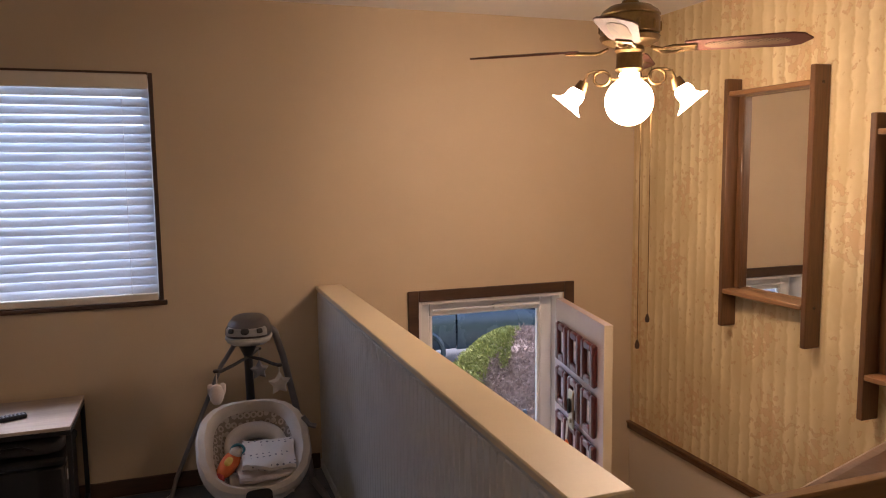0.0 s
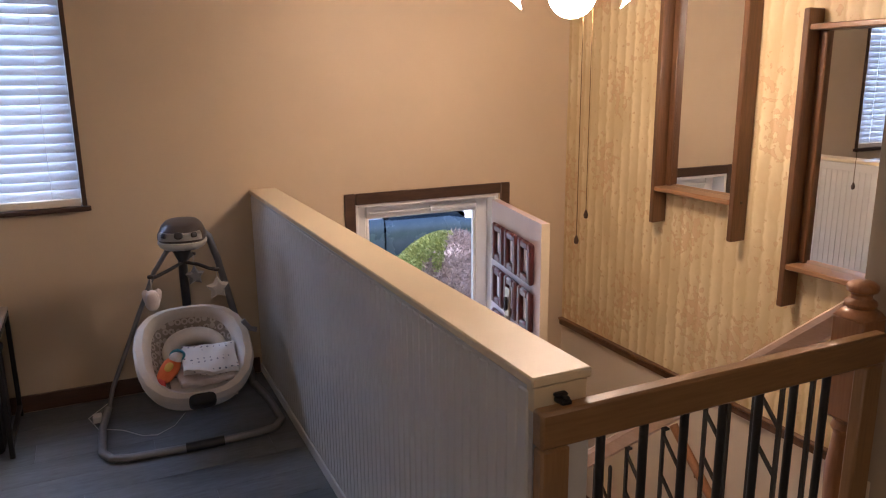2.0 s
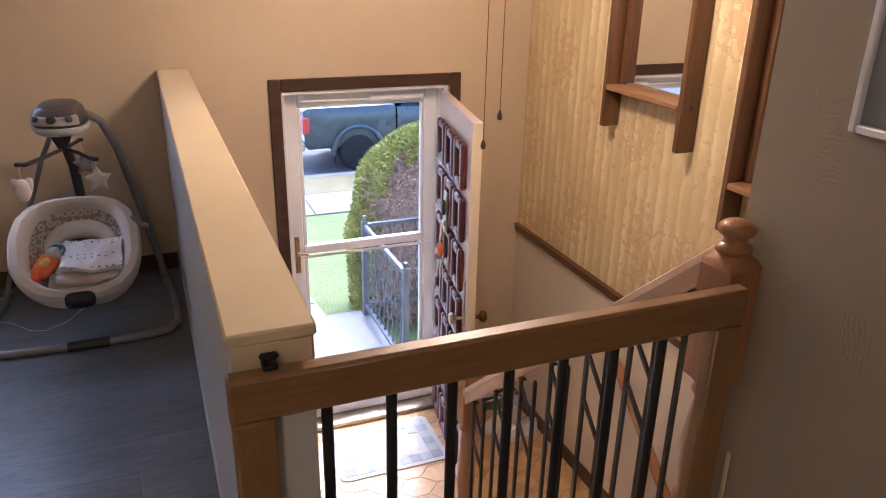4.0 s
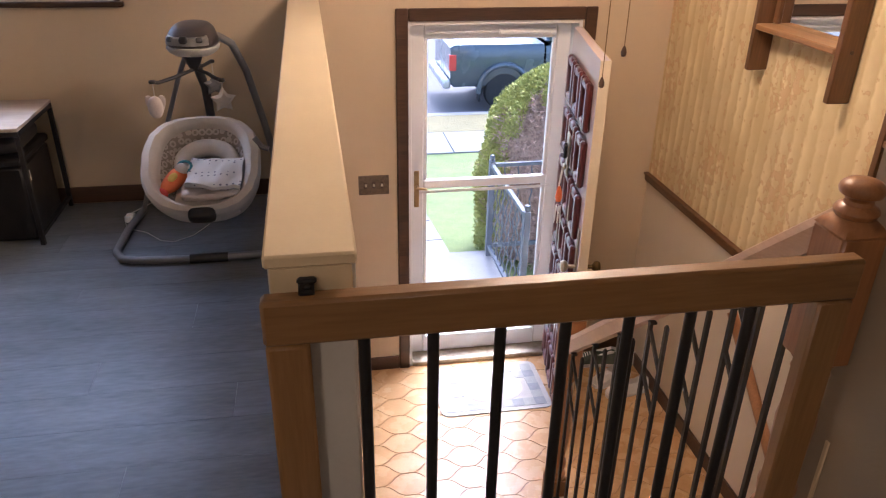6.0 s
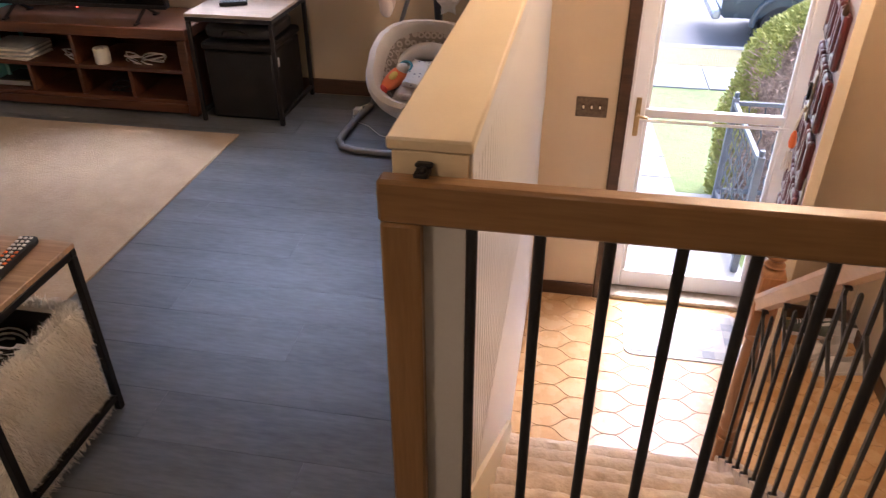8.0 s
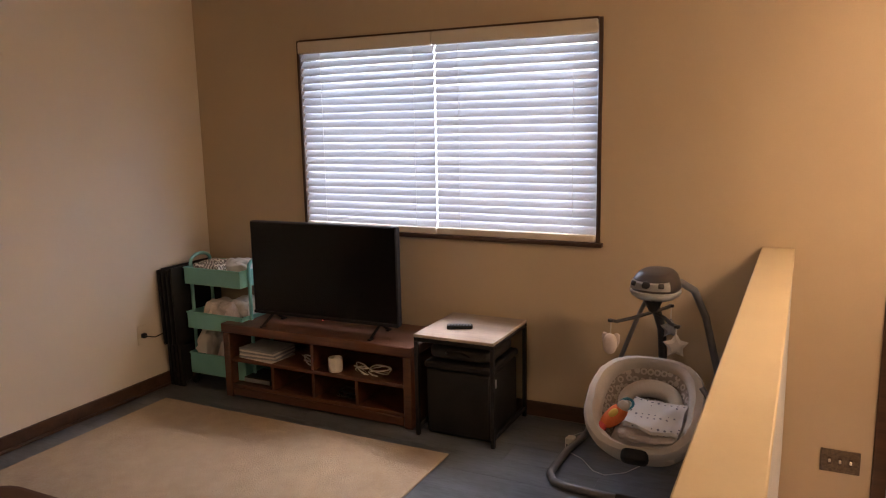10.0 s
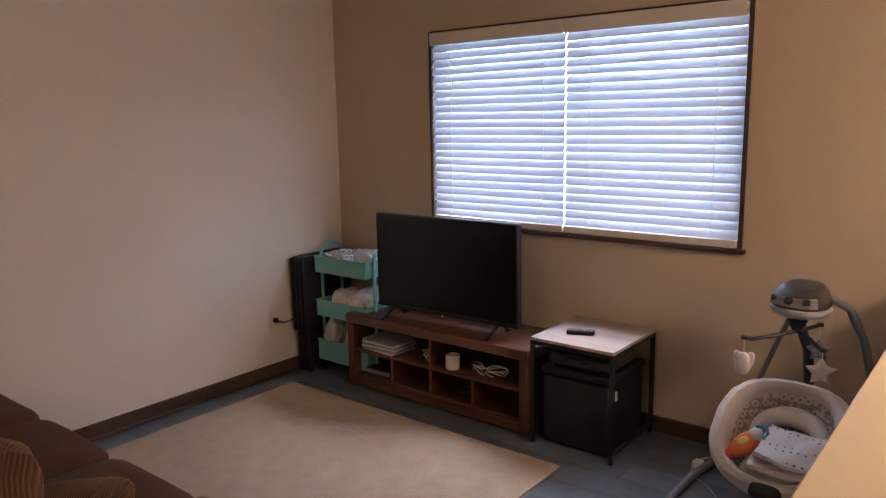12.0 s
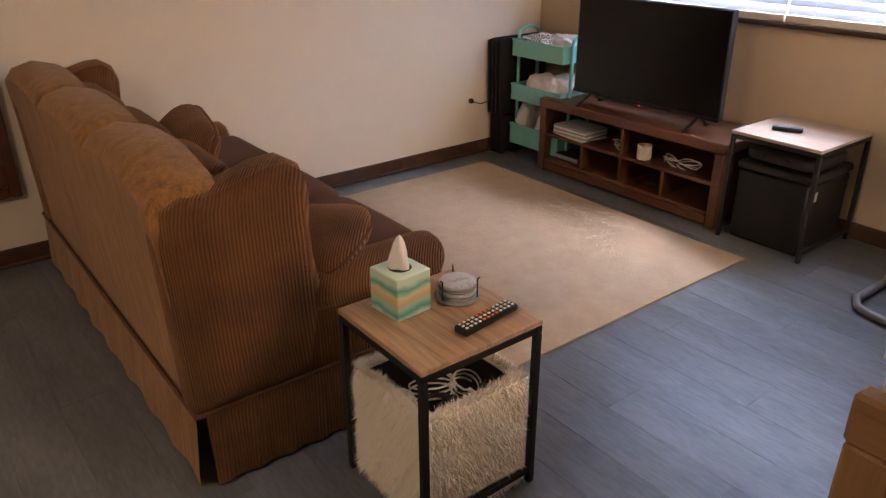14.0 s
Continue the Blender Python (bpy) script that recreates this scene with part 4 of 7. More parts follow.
for s in (-1, 1):
    d = perp * s
    base = Vector((FX, FY, 0))
    bm = bmesh.new()
    loop = [base + d * r + Vector((0, 0, z)) for r, z in [(0.045, 1.950), (0.062, 1.952)] + [(0.103 - 0.030 * math.cos(w), 1.955 + 0.028 * math.sin(w)) for w in [2 * math.pi * q / 16 for q in range(21)]] + [(0.135, 1.982), (0.155, 1.975), (0.172, 1.942)]]
    tube(bm, loop, 0.0055, 8)
    tube(bm, [base + d * 0.170 + Vector((0, 0, 1.946)), base + d * 0.186 + Vector((0, 0, 1.912))], [0.018, 0.028], 14)
    arm = part("lamp_arm", bm, M["brass"], fan)
    bm = bmesh.new()
    lathe(bm, [(0.020, 0.0), (0.031, -0.010), (0.036, -0.028), (0.034, -0.048), (0.040, -0.064), (0.056, -0.080), (0.052, -0.080), (0.033, -0.060), (0.028, -0.032), (0.014, -0.004)], (0, 0, 0), 36,
          wave=lambda a, r, z: 0.34 * math.cos(5 * a) * max(0, -z - 0.045) / 0.035)
    axis = Matrix.Rotation(radians(40), 4, Vector((-d.y, d.x, 0)) * -1)
    bmesh.ops.transform(bm, matrix=Matrix.Translation(base + d * 0.186 + Vector((0, 0, 1.914))) @ axis, verts=bm.verts)
    part("glass_shade", bm, M["bulb_shade"], arm, "lit frosted tulip shade with ruffled rim")
for cx, cy, ztop, zend in ((1.772, 2.911, 1.97, 0.905), (1.868, 2.983, 2.02, 0.99)):
    bm = bmesh.new()
    tube(bm, [(cx, cy, ztop), (cx, cy, zend + 0.02)], 0.0016, 5)
    tube(bm, [(cx + (FX - cx) * 0.6, cy + (FY - cy) * 0.6, ztop), (cx, cy, ztop), ], 0.0016, 5)
    chain = part("pull_chain", bm, M["brass"], fan)
    bm = bmesh.new()
    lathe(bm, [(0.0, zend - 0.012), (0.008, zend - 0.008), (0.010, zend + 0.004), (0.006, zend + 0.018), (0.002, zend + 0.026)], (cx, cy, 0), 12)
    part("pull_knob", bm, M["dark_trim"], chain)

# ---- switch plate by the door ----
sw = thing("light_switch", "ornate tarnished metal plate with three toggle switches", "light switch", (1.1215, NORTH, 0.018))
bm = bmesh.new()
box(bm, (1.039, NORTH - 0.006, -0.038), (1.204, NORTH + 0.001, 0.073), 0.003)
part("plate", bm, M["plate_metal"], sw)
for x in (1.078, 1.1215, 1.165):
    block("toggle_slot", (x - 0.008, NORTH - 0.0075, 0.000), (x + 0.008, NORTH - 0.0055, 0.036), M["dark_trim"], sw, 0.001)
    block("toggle", (x - 0.005, NORTH - 0.018, 0.012), (x + 0.005, NORTH - 0.007, 0.027), M["valance"], sw, 0.002, "cream toggle")

# ---- things in the foyer ----
mat = thing("door_mat", "grey and white checked door mat with a pale oval", "door mat", (1.77, 4.02, FOYER))
M["mat_white"] = surface("pale_mat_pile", (0.44, 0.42, 0.39), (0.53, 0.51, 0.47), 0.95, 20, 240, 0.6, depth=0.004)
M["mat_grey"] = surface("grey_mat_pile", (0.24, 0.26, 0.28), (0.34, 0.36, 0.38), 0.95, 20, 240, 0.6, depth=0.004)
M["mat_half"] = surface("soft_grey_mat_half_tone", (0.34, 0.34, 0.33), (0.42, 0.42, 0.40), 0.95, 20, 240, 0.6, depth=0.004)
M["mat_check"] = surface("pale_grey_mat_check", (0.23, 0.25, 0.26), (0.31, 0.33, 0.34), 0.95, 20, 240, 0.6, depth=0.004)
MX0, MX1, MY0, MY1 = 1.43, 2.08, 3.83, 4.285
bm = bmesh.new()
corner = 0.05
rim_pts = [(MX1 - corner + corner * math.cos(radians(w)), MY1 - corner + corner * math.sin(radians(w))) for w in range(0, 91, 15)] + [(MX0 + corner + corner * math.cos(radians(w)), MY1 - corner + corner * math.sin(radians(w))) for w in range(90, 181, 15)]
rim_pts += [(MX0 + corner + corner * math.cos(radians(w)), MY0 + corner + corner * math.sin(radians(w))) for w in range(180, 271, 15)] + [(MX1 - corner + corner * math.cos(radians(w)), MY0 + corner + corner * math.sin(radians(w))) for w in range(270, 361, 15)]
low_r = [bm.verts.new((x, y, FOYER + 0.001)) for x, y in rim_pts]
high_r = [bm.verts.new((x, y, FOYER + 0.008)) for x, y in rim_pts]
bm.faces.new(high_r)
for q in range(len(rim_pts)):
    j = (q + 1) % len(rim_pts)
    bm.faces.new((low_r[q], low_r[j], high_r[j], high_r[q]))
part("mat_base", bm, M["mat_white"], mat)
GX, GY = (MX1 - MX0 - 0.06) / 9, (MY1 - MY0 - 0.06) / 6
for ix in range(9):
    for iy in range(6):
        cx, cy = MX0 + 0.03 + (ix + 0.5) * GX, MY0 + 0.03 + (iy + 0.5) * GY
        inside = ((cx - 1.765) / 0.20) ** 2 + ((cy - 4.05) / 0.16) ** 2 < 1
        if (ix % 2 == 0 or iy % 2 == 0) and not inside:
            bm = bmesh.new()
            box(bm, (cx - GX / 2, cy - GY / 2, FOYER + 0.008), (cx + GX / 2, cy + GY / 2, FOYER + 0.0095))
            part("check", bm, M["mat_check"] if ix % 2 == 0 and iy % 2 == 0 else M["mat_half"], mat)
bm = bmesh.new()
lathe(bm, [(0.0, 0.0105), (0.178, 0.0105), (0.185, 0.008)], (0, 0, 0), 40)
bmesh.ops.transform(bm, matrix=Matrix.Translation((1.765, 4.05, FOYER)) @ Matrix.Diagonal((1.0, 0.78, 1, 1)), verts=bm.verts)
part("oval", bm, M["mat_white"], mat, "pale oval field")

M["shoe_white"] = surface("white_canvas", (0.62, 0.60, 0.56), (0.74, 0.72, 0.68), 0.7, 20, 200, 0.3)
M["shoe_dark"] = surface("dark_green_grey_canvas", (0.06, 0.08, 0.06), (0.13, 0.15, 0.12), 0.8, 20, 200, 0.3)


def shoe(x, y, z, turn, material, label):
    t = thing("shoe", label, "shoe", (x, y, z), "shoes by the wall")
    def placed(bm):
        bmesh.ops.transform(bm, matrix=Matrix.Translation((x, y, z)) @ Matrix.Rotation(radians(turn), 4, "Z"), verts=bm.verts)
        return bm
    bm = bmesh.new()
    outline = [(-0.13, 0.030), (-0.115, 0.038), (-0.05, 0.036), (0.03, 0.040), (0.09, 0.048), (0.125, 0.040), (0.14, 0.018)]
    path = [(px, w) for px, w in outline] + [(px, -w) for px, w in outline[::-1]]
    lo = [bm.verts.new((px, w, 0.0)) for px, w in path]
    hi = [bm.verts.new((px, w, 0.022)) for px, w in path]
    bm.faces.new(lo[::-1])
    bm.faces.new(hi)
    for i in range(len(path)):
        j = (i + 1) % len(path)
        bm.faces.new((lo[i], lo[j], hi[j], hi[i]))
    part("sole", placed(bm), M["shoe_white"], t, "white rubber sole")
    bm = bmesh.new()
    levels = [[(px * 0.97, w * 0.94, 0.022) for px, w in path]]
    tops = {-0.13: 0.095, -0.115: 0.095, -0.05: 0.078, 0.03: 0.082, 0.09: 0.062, 0.125: 0.046, 0.14: 0.034}
    levels.append([(px * 0.95, w * 0.90, 0.022 + (tops[px] - 0.022) * 0.55) for px, w in path])
    levels.append([(px * 0.92, w * (0.62 if px < 0.05 else 0.30), tops[px]) for px, w in path])
    rows_v = [[bm.verts.new(v) for v in lv] for lv in levels]
    for r0, r1 in zip(rows_v, rows_v[1:]):
        for i in range(len(path)):
            j = (i + 1) % len(path)
            bm.faces.new((r0[i], r0[j], r1[j], r1[i]))
    front = [i for i in range(len(path)) if path[i][0] >= 0.03]
    bm.faces.new([rows_v[2][i] for i in front])
    part("upper", placed(bm), material, t)
    for s in range(4):
        bm = bmesh.new()
        px = 0.035 + s * 0.014
        tube(bm, [(px, -0.020, 0.075 - s * 0.004), (px, 0.0, 0.084 - s * 0.005), (px, 0.020, 0.075 - s * 0.004)], 0.003, 6)
        part("lace", placed(bm), M["shoe_white"], t)
    return t


shoe(2.50, 4.02, FOYER + 0.003, 200, M["shoe_white"], "white canvas shoe with laces on the foyer floor")
shoe(2.55, 3.89, FOYER + 0.003, 190, M["shoe_white"], "white canvas shoe with laces on the foyer floor")
shoe(2.46, 4.20, FOYER + 0.003, 170, M["shoe_dark"], "dark green shoe by the foyer wall")
shoe(2.60, 4.22, FOYER + 0.003, 160, M["shoe_white"], "white shoe beside the foyer baseboard")

# small framed picture on the hall wall
pic = thing("picture_frame", "small picture in a thin pale grey frame", "picture", (HALL_X, 1.39, 1.38))
for a, b in (((HALL_X - 0.018, 1.480, 1.27), (HALL_X - 0.0005, 1.495, 1.51)), ((HALL_X - 0.018, 1.285, 1.27), (HALL_X - 0.0005, 1.300, 1.51)),
             ((HALL_X - 0.018, 1.3005, 1.27), (HALL_X - 0.0005, 1.4795, 1.285)), ((HALL_X - 0.018, 1.3005, 1.495), (HALL_X - 0.0005, 1.4795, 1.51))):
    block("frame", a, b, M["white_frame"], pic, 0.003)
block("print", (HALL_X - 0.008, 1.3005, 1.2855), (HALL_X - 0.002, 1.4795, 1.4945), M["mat_grey"], pic, 0, "grey print")

# ornament hung on the open door's knob
HANG = Matrix.Translation(HINGE) @ leaf_turn @ Vector((-0.104, -0.405, 1.40))
M["orange"] = surface("bright_orange_cloth", (0.70, 0.14, 0.035), (0.85, 0.22, 0.06), 0.8, 18, 200, 0.3)
orn = thing("door_hanger", "small orange and white fabric ornament hanging on the door knocker", "door hanger", HANG)
bm = bmesh.new()
tube(bm, [HANG + Vector((0.012, 0, 0.0)), HANG + Vector((-0.004, 0, -0.10))], 0.004, 5)
tube(bm, [HANG + Vector((0.010, 0.012, 0.0)), HANG + Vector((-0.002, 0.004, -0.09))], 0.004, 5)
part("string", bm, M["shoe_white"], orn)
bm = bmesh.new()
lathe(bm, [(0.0, -0.19), (0.013, -0.182), (0.018, -0.160), (0.014, -0.125), (0.006, -0.102), (0.0, -0.10)], HANG, 14)
part("body", bm, M["orange"], orn)
bm = bmesh.new()
for q in range(7):
    a = 2 * math.pi * q / 7
    tube(bm, [HANG + Vector((0.012 * math.cos(a), 0.012 * math.sin(a), -0.207)), HANG + Vector((0.02 * math.cos(a), 0.02 * math.sin(a), -0.30))], 0.003, 5)
part("tassel", bm, M["shoe_white"], orn)

# ---- living room ----
def puff(bm, centre, size, e1=0.4, e2=0.4, turn=None, nu=28, nv=14, wobble=0.0, seed=0):
    """A cushion: a super-ellipsoid of that full size."""
    c, h = Vector(centre), Vector(size) / 2
    pw = lambda v, e: math.copysign(abs(v) ** e, v)
    rings = []
    for j in range(nv + 1):
        b = -math.pi / 2 + math.pi * j / nv
        ring = []
        for i in range(nu):
            a = 2 * math.pi * i / nu
            p = Vector((pw(math.cos(b), e1) * pw(math.cos(a), e2) * h.x, pw(math.cos(b), e1) * pw(math.sin(a), e2) * h.y, pw(math.sin(b), e1) * h.z))
            if wobble:
                p *= 1 + wobble * noise.noise(p * 9 + Vector((seed, seed, 0)))
            ring.append(bm.verts.new(c + (turn @ p if turn else p)))
        rings.append(ring)
    for r0, r1 in zip(rings, rings[1:]):
        for i in range(nu):
            bm.faces.new((r0[i], r0[(i + 1) % nu], r1[(i + 1) % nu], r1[i]))
    bmesh.ops.remove_doubles(bm, verts=bm.verts, dist=1e-5)


def cushion(name, centre, size, material, parent, e1=0.4, e2=0.4, turn=None, wobble=0.0, label="", seed=0):
    bm = bmesh.new()
    puff(bm, centre, size, e1, e2, turn, wobble=wobble, seed=seed)
    return part(name, bm, material, parent, label)


rug = thing("area_rug", "tan low-pile area rug lying on the plank floor", "rug", (-1.53, 2.7, 0.0))
bm = bmesh.new()
RX0, RX1, RY0, RY1 = -2.46, -0.585, 1.62, 3.70
nxr, nyr = 40, 44
top = [[bm.verts.new((RX0 + (RX1 - RX0) * i / nxr + (0.004 * noise.noise((j * 0.7, 1, i)) if i in (0, nxr) else 0), RY0 + (RY1 - RY0) * j / nyr + (0.004 * noise.noise((i * 0.7, 2, j)) if j in (0, nyr) else 0), 0.010 + 0.0015 * noise.noise((i * 0.4, j * 0.4, 3)))) for i in range(nxr + 1)] for j in range(nyr + 1)]
for j in range(nyr):
    for i in range(nxr):
        bm.faces.new((top[j][i], top[j][i + 1], top[j + 1][i + 1], top[j + 1][i]))
edge = top[0] + [r[-1] for r in top[1:]] + top[-1][-2::-1] + [r[0] for r in top[-2:0:-1]]
lowv = [bm.verts.new((v.co.x, v.co.y, 0.001)) for v in edge]
for i in range(len(edge)):
    j = (i + 1) % len(edge)
    bm.faces.new((edge[i], lowv[i], lowv[j], edge[j]))
part("rug_surface", bm, M["rug"], rug)
bm = bmesh.new()
tube(bm, [(RX0, RY0, 0.006), (RX1, RY0, 0.006), (RX1, RY1, 0.006), (RX0, RY1, 0.006)], 0.005, 6, closed=True)
part("binding", bm, M["rug"], rug)

# ---- sofa, seen from behind ----
M["cord"] = corduroy_material()
M["cord_dark"] = surface("dark_brown_velour", (0.070, 0.029, 0.014), (0.125, 0.056, 0.028), 0.95, 5, 180, 0.5, sheen=0.0, depth=0.003)
# streaky golden-brown cloth, only for the back and the rear skirt
M["cord_golden"] = surface("golden_brown_velour", (0.095, 0.038, 0.009), (0.37, 0.185, 0.048), 0.95, 9, 60, 0.9, sheen=0.2, depth=0.004, stretch=(4, 4, 0.5), fine_amount=0.5)
sofa = thing("sofa", "brown corduroy three-seat wing sofa with a pleated skirt", "sofa", (-1.63, 1.6, 0.0))
SX0, SX1, SY0, SY1 = -2.58, -0.68, 1.152, 2.00
block("base", (SX0 + 0.03, SY0 + 0.03, 0.06), (SX1 - 0.03, SY1 - 0.04, 0.34), M["cord_dark"], sofa, 0.02)
# back shell: bottom edge, waist and rolled top, dipping at both ends
bm = bmesh.new()
nb = 96
prof_rows = []
for i in range(nb + 1):
    u = i / nb
    x = SX0 + 0.02 + (SX1 - SX0 - 0.04) * u
    hump = abs(math.sin(math.pi * 3 * u)) ** 0.30
    endd = min(1.0, (1 - u) / 0.12) ** 0.6
    zt = 0.825 + 0.055 * endd + 0.052 * hump
    rows_p = [(SY0 + 0.000, 0.22), (SY0 - 0.008, 0.45), (SY0 - 0.03, zt - 0.10), (SY0 - 0.035, zt - 0.04), (SY0 - 0.005, zt), (SY0 + 0.07, zt + 0.022), (SY0 + 0.15, zt), (SY0 + 0.20, zt - 0.08), (SY0 + 0.25, 0.42), (SY0 + 0.22, 0.22)]
    prof_rows.append([bm.verts.new((x, y, z)) for y, z in rows_p])
for r0, r1 in zip(prof_rows, prof_rows[1:]):
    for q in range(10):
        bm.faces.new((r0[q], r0[(q + 1) % 10], r1[(q + 1) % 10], r1[q]))
bm.faces.new(prof_rows[0])
bm.faces.new(prof_rows[-1][::-1])
part("back", bm, M["cord_golden"], sofa, "golden-brown back")
for k in range(3):
    cx = SX0 + 0.14 + (k + 0.5) * (SX1 - SX0 - 0.28) / 3
    w = (SX1 - SX0 - 0.28) / 3
    cushion("back_cushion", (cx, SY0 + 0.20, 0.64), (w - 0.01, 0.26, 0.44), M["cord"], sofa, 0.5, 0.45, Matrix.Rotation(radians(10), 3, "X"), 0.03, seed=k)
    cushion("seat_cushion", (cx, SY0 + 0.55, 0.418), (w - 0.004, 0.68, 0.20), M["cord_dark"], sofa, 0.35, 0.25, None, 0.015, seed=k + 4)
for s, xo in ((1, SX1), (-1, SX0)):
    # wing: a padded side panel rising from the arm
    bm = bmesh.new()
    shape = [(SY0 - 0.012, 0.23), (SY0 - 0.022, 0.55), (SY0 - 0.03, 0.76), (SY0 - 0.012, 0.845), (SY0 + 0.04, 0.868), (SY0 + 0.12, 0.866), (SY0 + 0.20, 0.885), (SY0 + 0.28, 0.908), (SY0 + 0.335, 0.910), (SY0 + 0.38, 0.882), (SY0 + 0.40, 0.82), (SY0 + 0.39, 0.72), (SY0 + 0.395, 0.62), (SY0 + 0.41, 0.52), (SY0 + 0.40, 0.40), (SY0 + 0.36, 0.23)]
    cy, cz = SY0 + 0.18, 0.56
    layers = []
    for dx, k in ((0.018, 0.30), (0.016, 0.62), (0.006, 0.84), (-0.018, 0.97), (-0.045, 1.0), (-0.095, 1.0), (-0.130, 0.96), (-0.145, 0.86)):
        layers.append([bm.verts.new((xo + s * dx, cy + (y - cy) * k, cz + (z - cz) * k)) for y, z in shape])
    for r0, r1 in zip(layers, layers[1:]):
        for q in range(len(shape)):
            j = (q + 1) % len(shape)
            bm.faces.new((r0[q], r0[j], r1[j], r1[q]))
    bm.faces.new(layers[0][::-1])
    bm.faces.new(layers[-1])
    part("wing", bm, M["cord"], sofa)
    # rolled arm
    bm = bmesh.new()
    xm = xo - s * 0.075
    ring_pts = []
    for y, r in ((SY0 + 0.36, 0.072), (SY0 + 0.50, 0.078), (SY1 - 0.06, 0.080), (SY1 - 0.01, 0.074), (SY1 + 0.012, 0.055), (SY1 + 0.02, 0.02)):
        ring_pts.append([bm.verts.new((xm + r * 1.1 * math.cos(q * math.pi / 8), y, 0.475 + r * math.sin(q * math.pi / 8))) for q in range(16)])
    for r0, r1 in zip(ring_pts, ring_pts[1:]):
        for q in range(16):
            bm.faces.new((r0[q], r0[(q + 1) % 16], r1[(q + 1) % 16], r1[q]))
    bm.faces.new(ring_pts[-1])
    bm.faces.new(ring_pts[0][::-1])
    box(bm, (min(xo - s * 0.005, xo - s * 0.14), SY0 + 0.34, 0.20), (max(xo - s * 0.005, xo - s * 0.14), SY1, 0.46), 0.02, 2)
    part("arm", bm, M["cord"], sofa)


def skirt(name, a, b, out):
    """Hanging cloth from a to b at z 0.24, flaring outwards, gathered in soft folds."""
    bm = bmesh.new()
    a, b, out = Vector(a), Vector(b), Vector(out)
    n = 40
    upper, lower, inner = [], [], []
    for i in range(n + 1):
        p = a.lerp(b, i / n)
        f = 0.006 * math.sin(i * 1.3) + 0.004 * noise.noise((i * 0.5, 0, 1))
        upper.append(bm.verts.new((p.x + out.x * 0.006, p.y + out.y * 0.006, 0.245)))
        q = p + out * (0.022 + f)
        lower.append(bm.verts.new((q.x, q.y, 0.012)))
        inner.append(bm.verts.new((q.x - out.x * 0.012, q.y - out.y * 0.012, 0.012)))
    for i in range(n):
        bm.faces.new((upper[i], upper[i + 1], lower[i + 1], lower[i]))
        bm.faces.new((lower[i], lower[i + 1], inner[i + 1], inner[i]))
    part(name, bm, M["cord_golden"] if out.y < 0 else M["cord"], sofa)


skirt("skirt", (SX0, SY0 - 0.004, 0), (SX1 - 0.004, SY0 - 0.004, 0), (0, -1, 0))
skirt("skirt", (SX1 - 0.002, SY0 + 0.014, 0), (SX1 - 0.002, SY1, 0), (1, 0, 0))
skirt("skirt", (SX1, SY1 - 0.01, 0), (SX0, SY1 - 0.01, 0), (0, 1, 0))
bm = bmesh.new()
tube(bm, [(SX0, SY0 - 0.012, 0.247), (SX1 + 0.004, SY0 - 0.012, 0.247), (SX1 + 0.004, SY1, 0.247)], 0.007, 6)
part("piping", bm, M["cord_dark"], sofa)


def throw_pillow(centre, size, rx, ry, rz, label):
    t = thing("throw_pillow", label, "pillow", centre, "sofa pillows")
    turn = Euler((radians(rx), radians(ry), radians(rz))).to_matrix()
    bm = bmesh.new()
    puff(bm, centre, size, 0.9, 0.55, turn, 48, 16, 0.05, size[0] * 7)
    part("cover", bm, M["cord"], t)
    bm = bmesh.new()
    pts = []
    pw = lambda v, e: math.copysign(abs(v) ** e, v)
    for q in range(48):
        a = 2 * math.pi * q / 48
        p = Vector((pw(math.cos(a), 0.55) * size[0] / 2, pw(math.sin(a), 0.55) * size[1] / 2, 0))
        p *= 1 + 0.05 * noise.noise(p * 9 + Vector((size[0] * 7, size[0] * 7, 0)))
        pts.append(Vector(centre) + turn @ p)
    tube(bm, pts, 0.005, 6, closed=True)
    part("piping", bm, M["cord_dark"], t)


throw_pillow((-0.93, 1.64, 0.545), (0.40, 0.36, 0.15), 16, -10, 25, "brown corduroy throw pillow leaning in the sofa corner")
throw_pillow((-1.60, 1.46, 0.68), (0.52, 0.42, 0.17), 46, 2, -8, "brown corduroy throw pillow against the far sofa arm")


# ---- small black-framed tables ----
M["greige"] = wood("grey_brown_tabletop", (0.15, 0.080, 0.040), (0.56, 0.38, 0.235), "x", 0.36, 9, coat=0.25)
M["pale_top"] = wood("pale_grey_oak_tabletop", (0.30, 0.240, 0.190), (0.52, 0.435, 0.360), "x", 0.36, 9, coat=0.2)


def end_table(x0, y0, x1, y1, h, top_mat, label):
    t = thing("side_table", label, "table", ((x0 + x1) / 2, (y0 + y1) / 2, 0.0))
    block("tabletop", (x0, y0, h - 0.016), (x1, y1, h), top_mat, t, 0.002)
    w = 0.020
    for x in (x0, x1 - w):
        for y in (y0, y1 - w):
            block("leg", (x, y, 0.002), (x + w, y + w, h - 0.038), M["black"], t, 0.002)
    for y in (y0, y1 - w):
        block("top_bar", (x0, y, h - 0.037), (x1, y + w, h - 0.0165), M["black"], t, 0.002)
    for x in (x0, x1 - w):
        block("top_bar", (x, y0 + w + 0.001, h - 0.037), (x + w, y1 - w - 0.001, h - 0.0165), M["black"], t, 0.002)
        block("floor_bar", (x, y0 + w + 0.001, 0.04), (x + w, y1 - w - 0.001, 0.06), M["black"], t, 0.002)
    return t


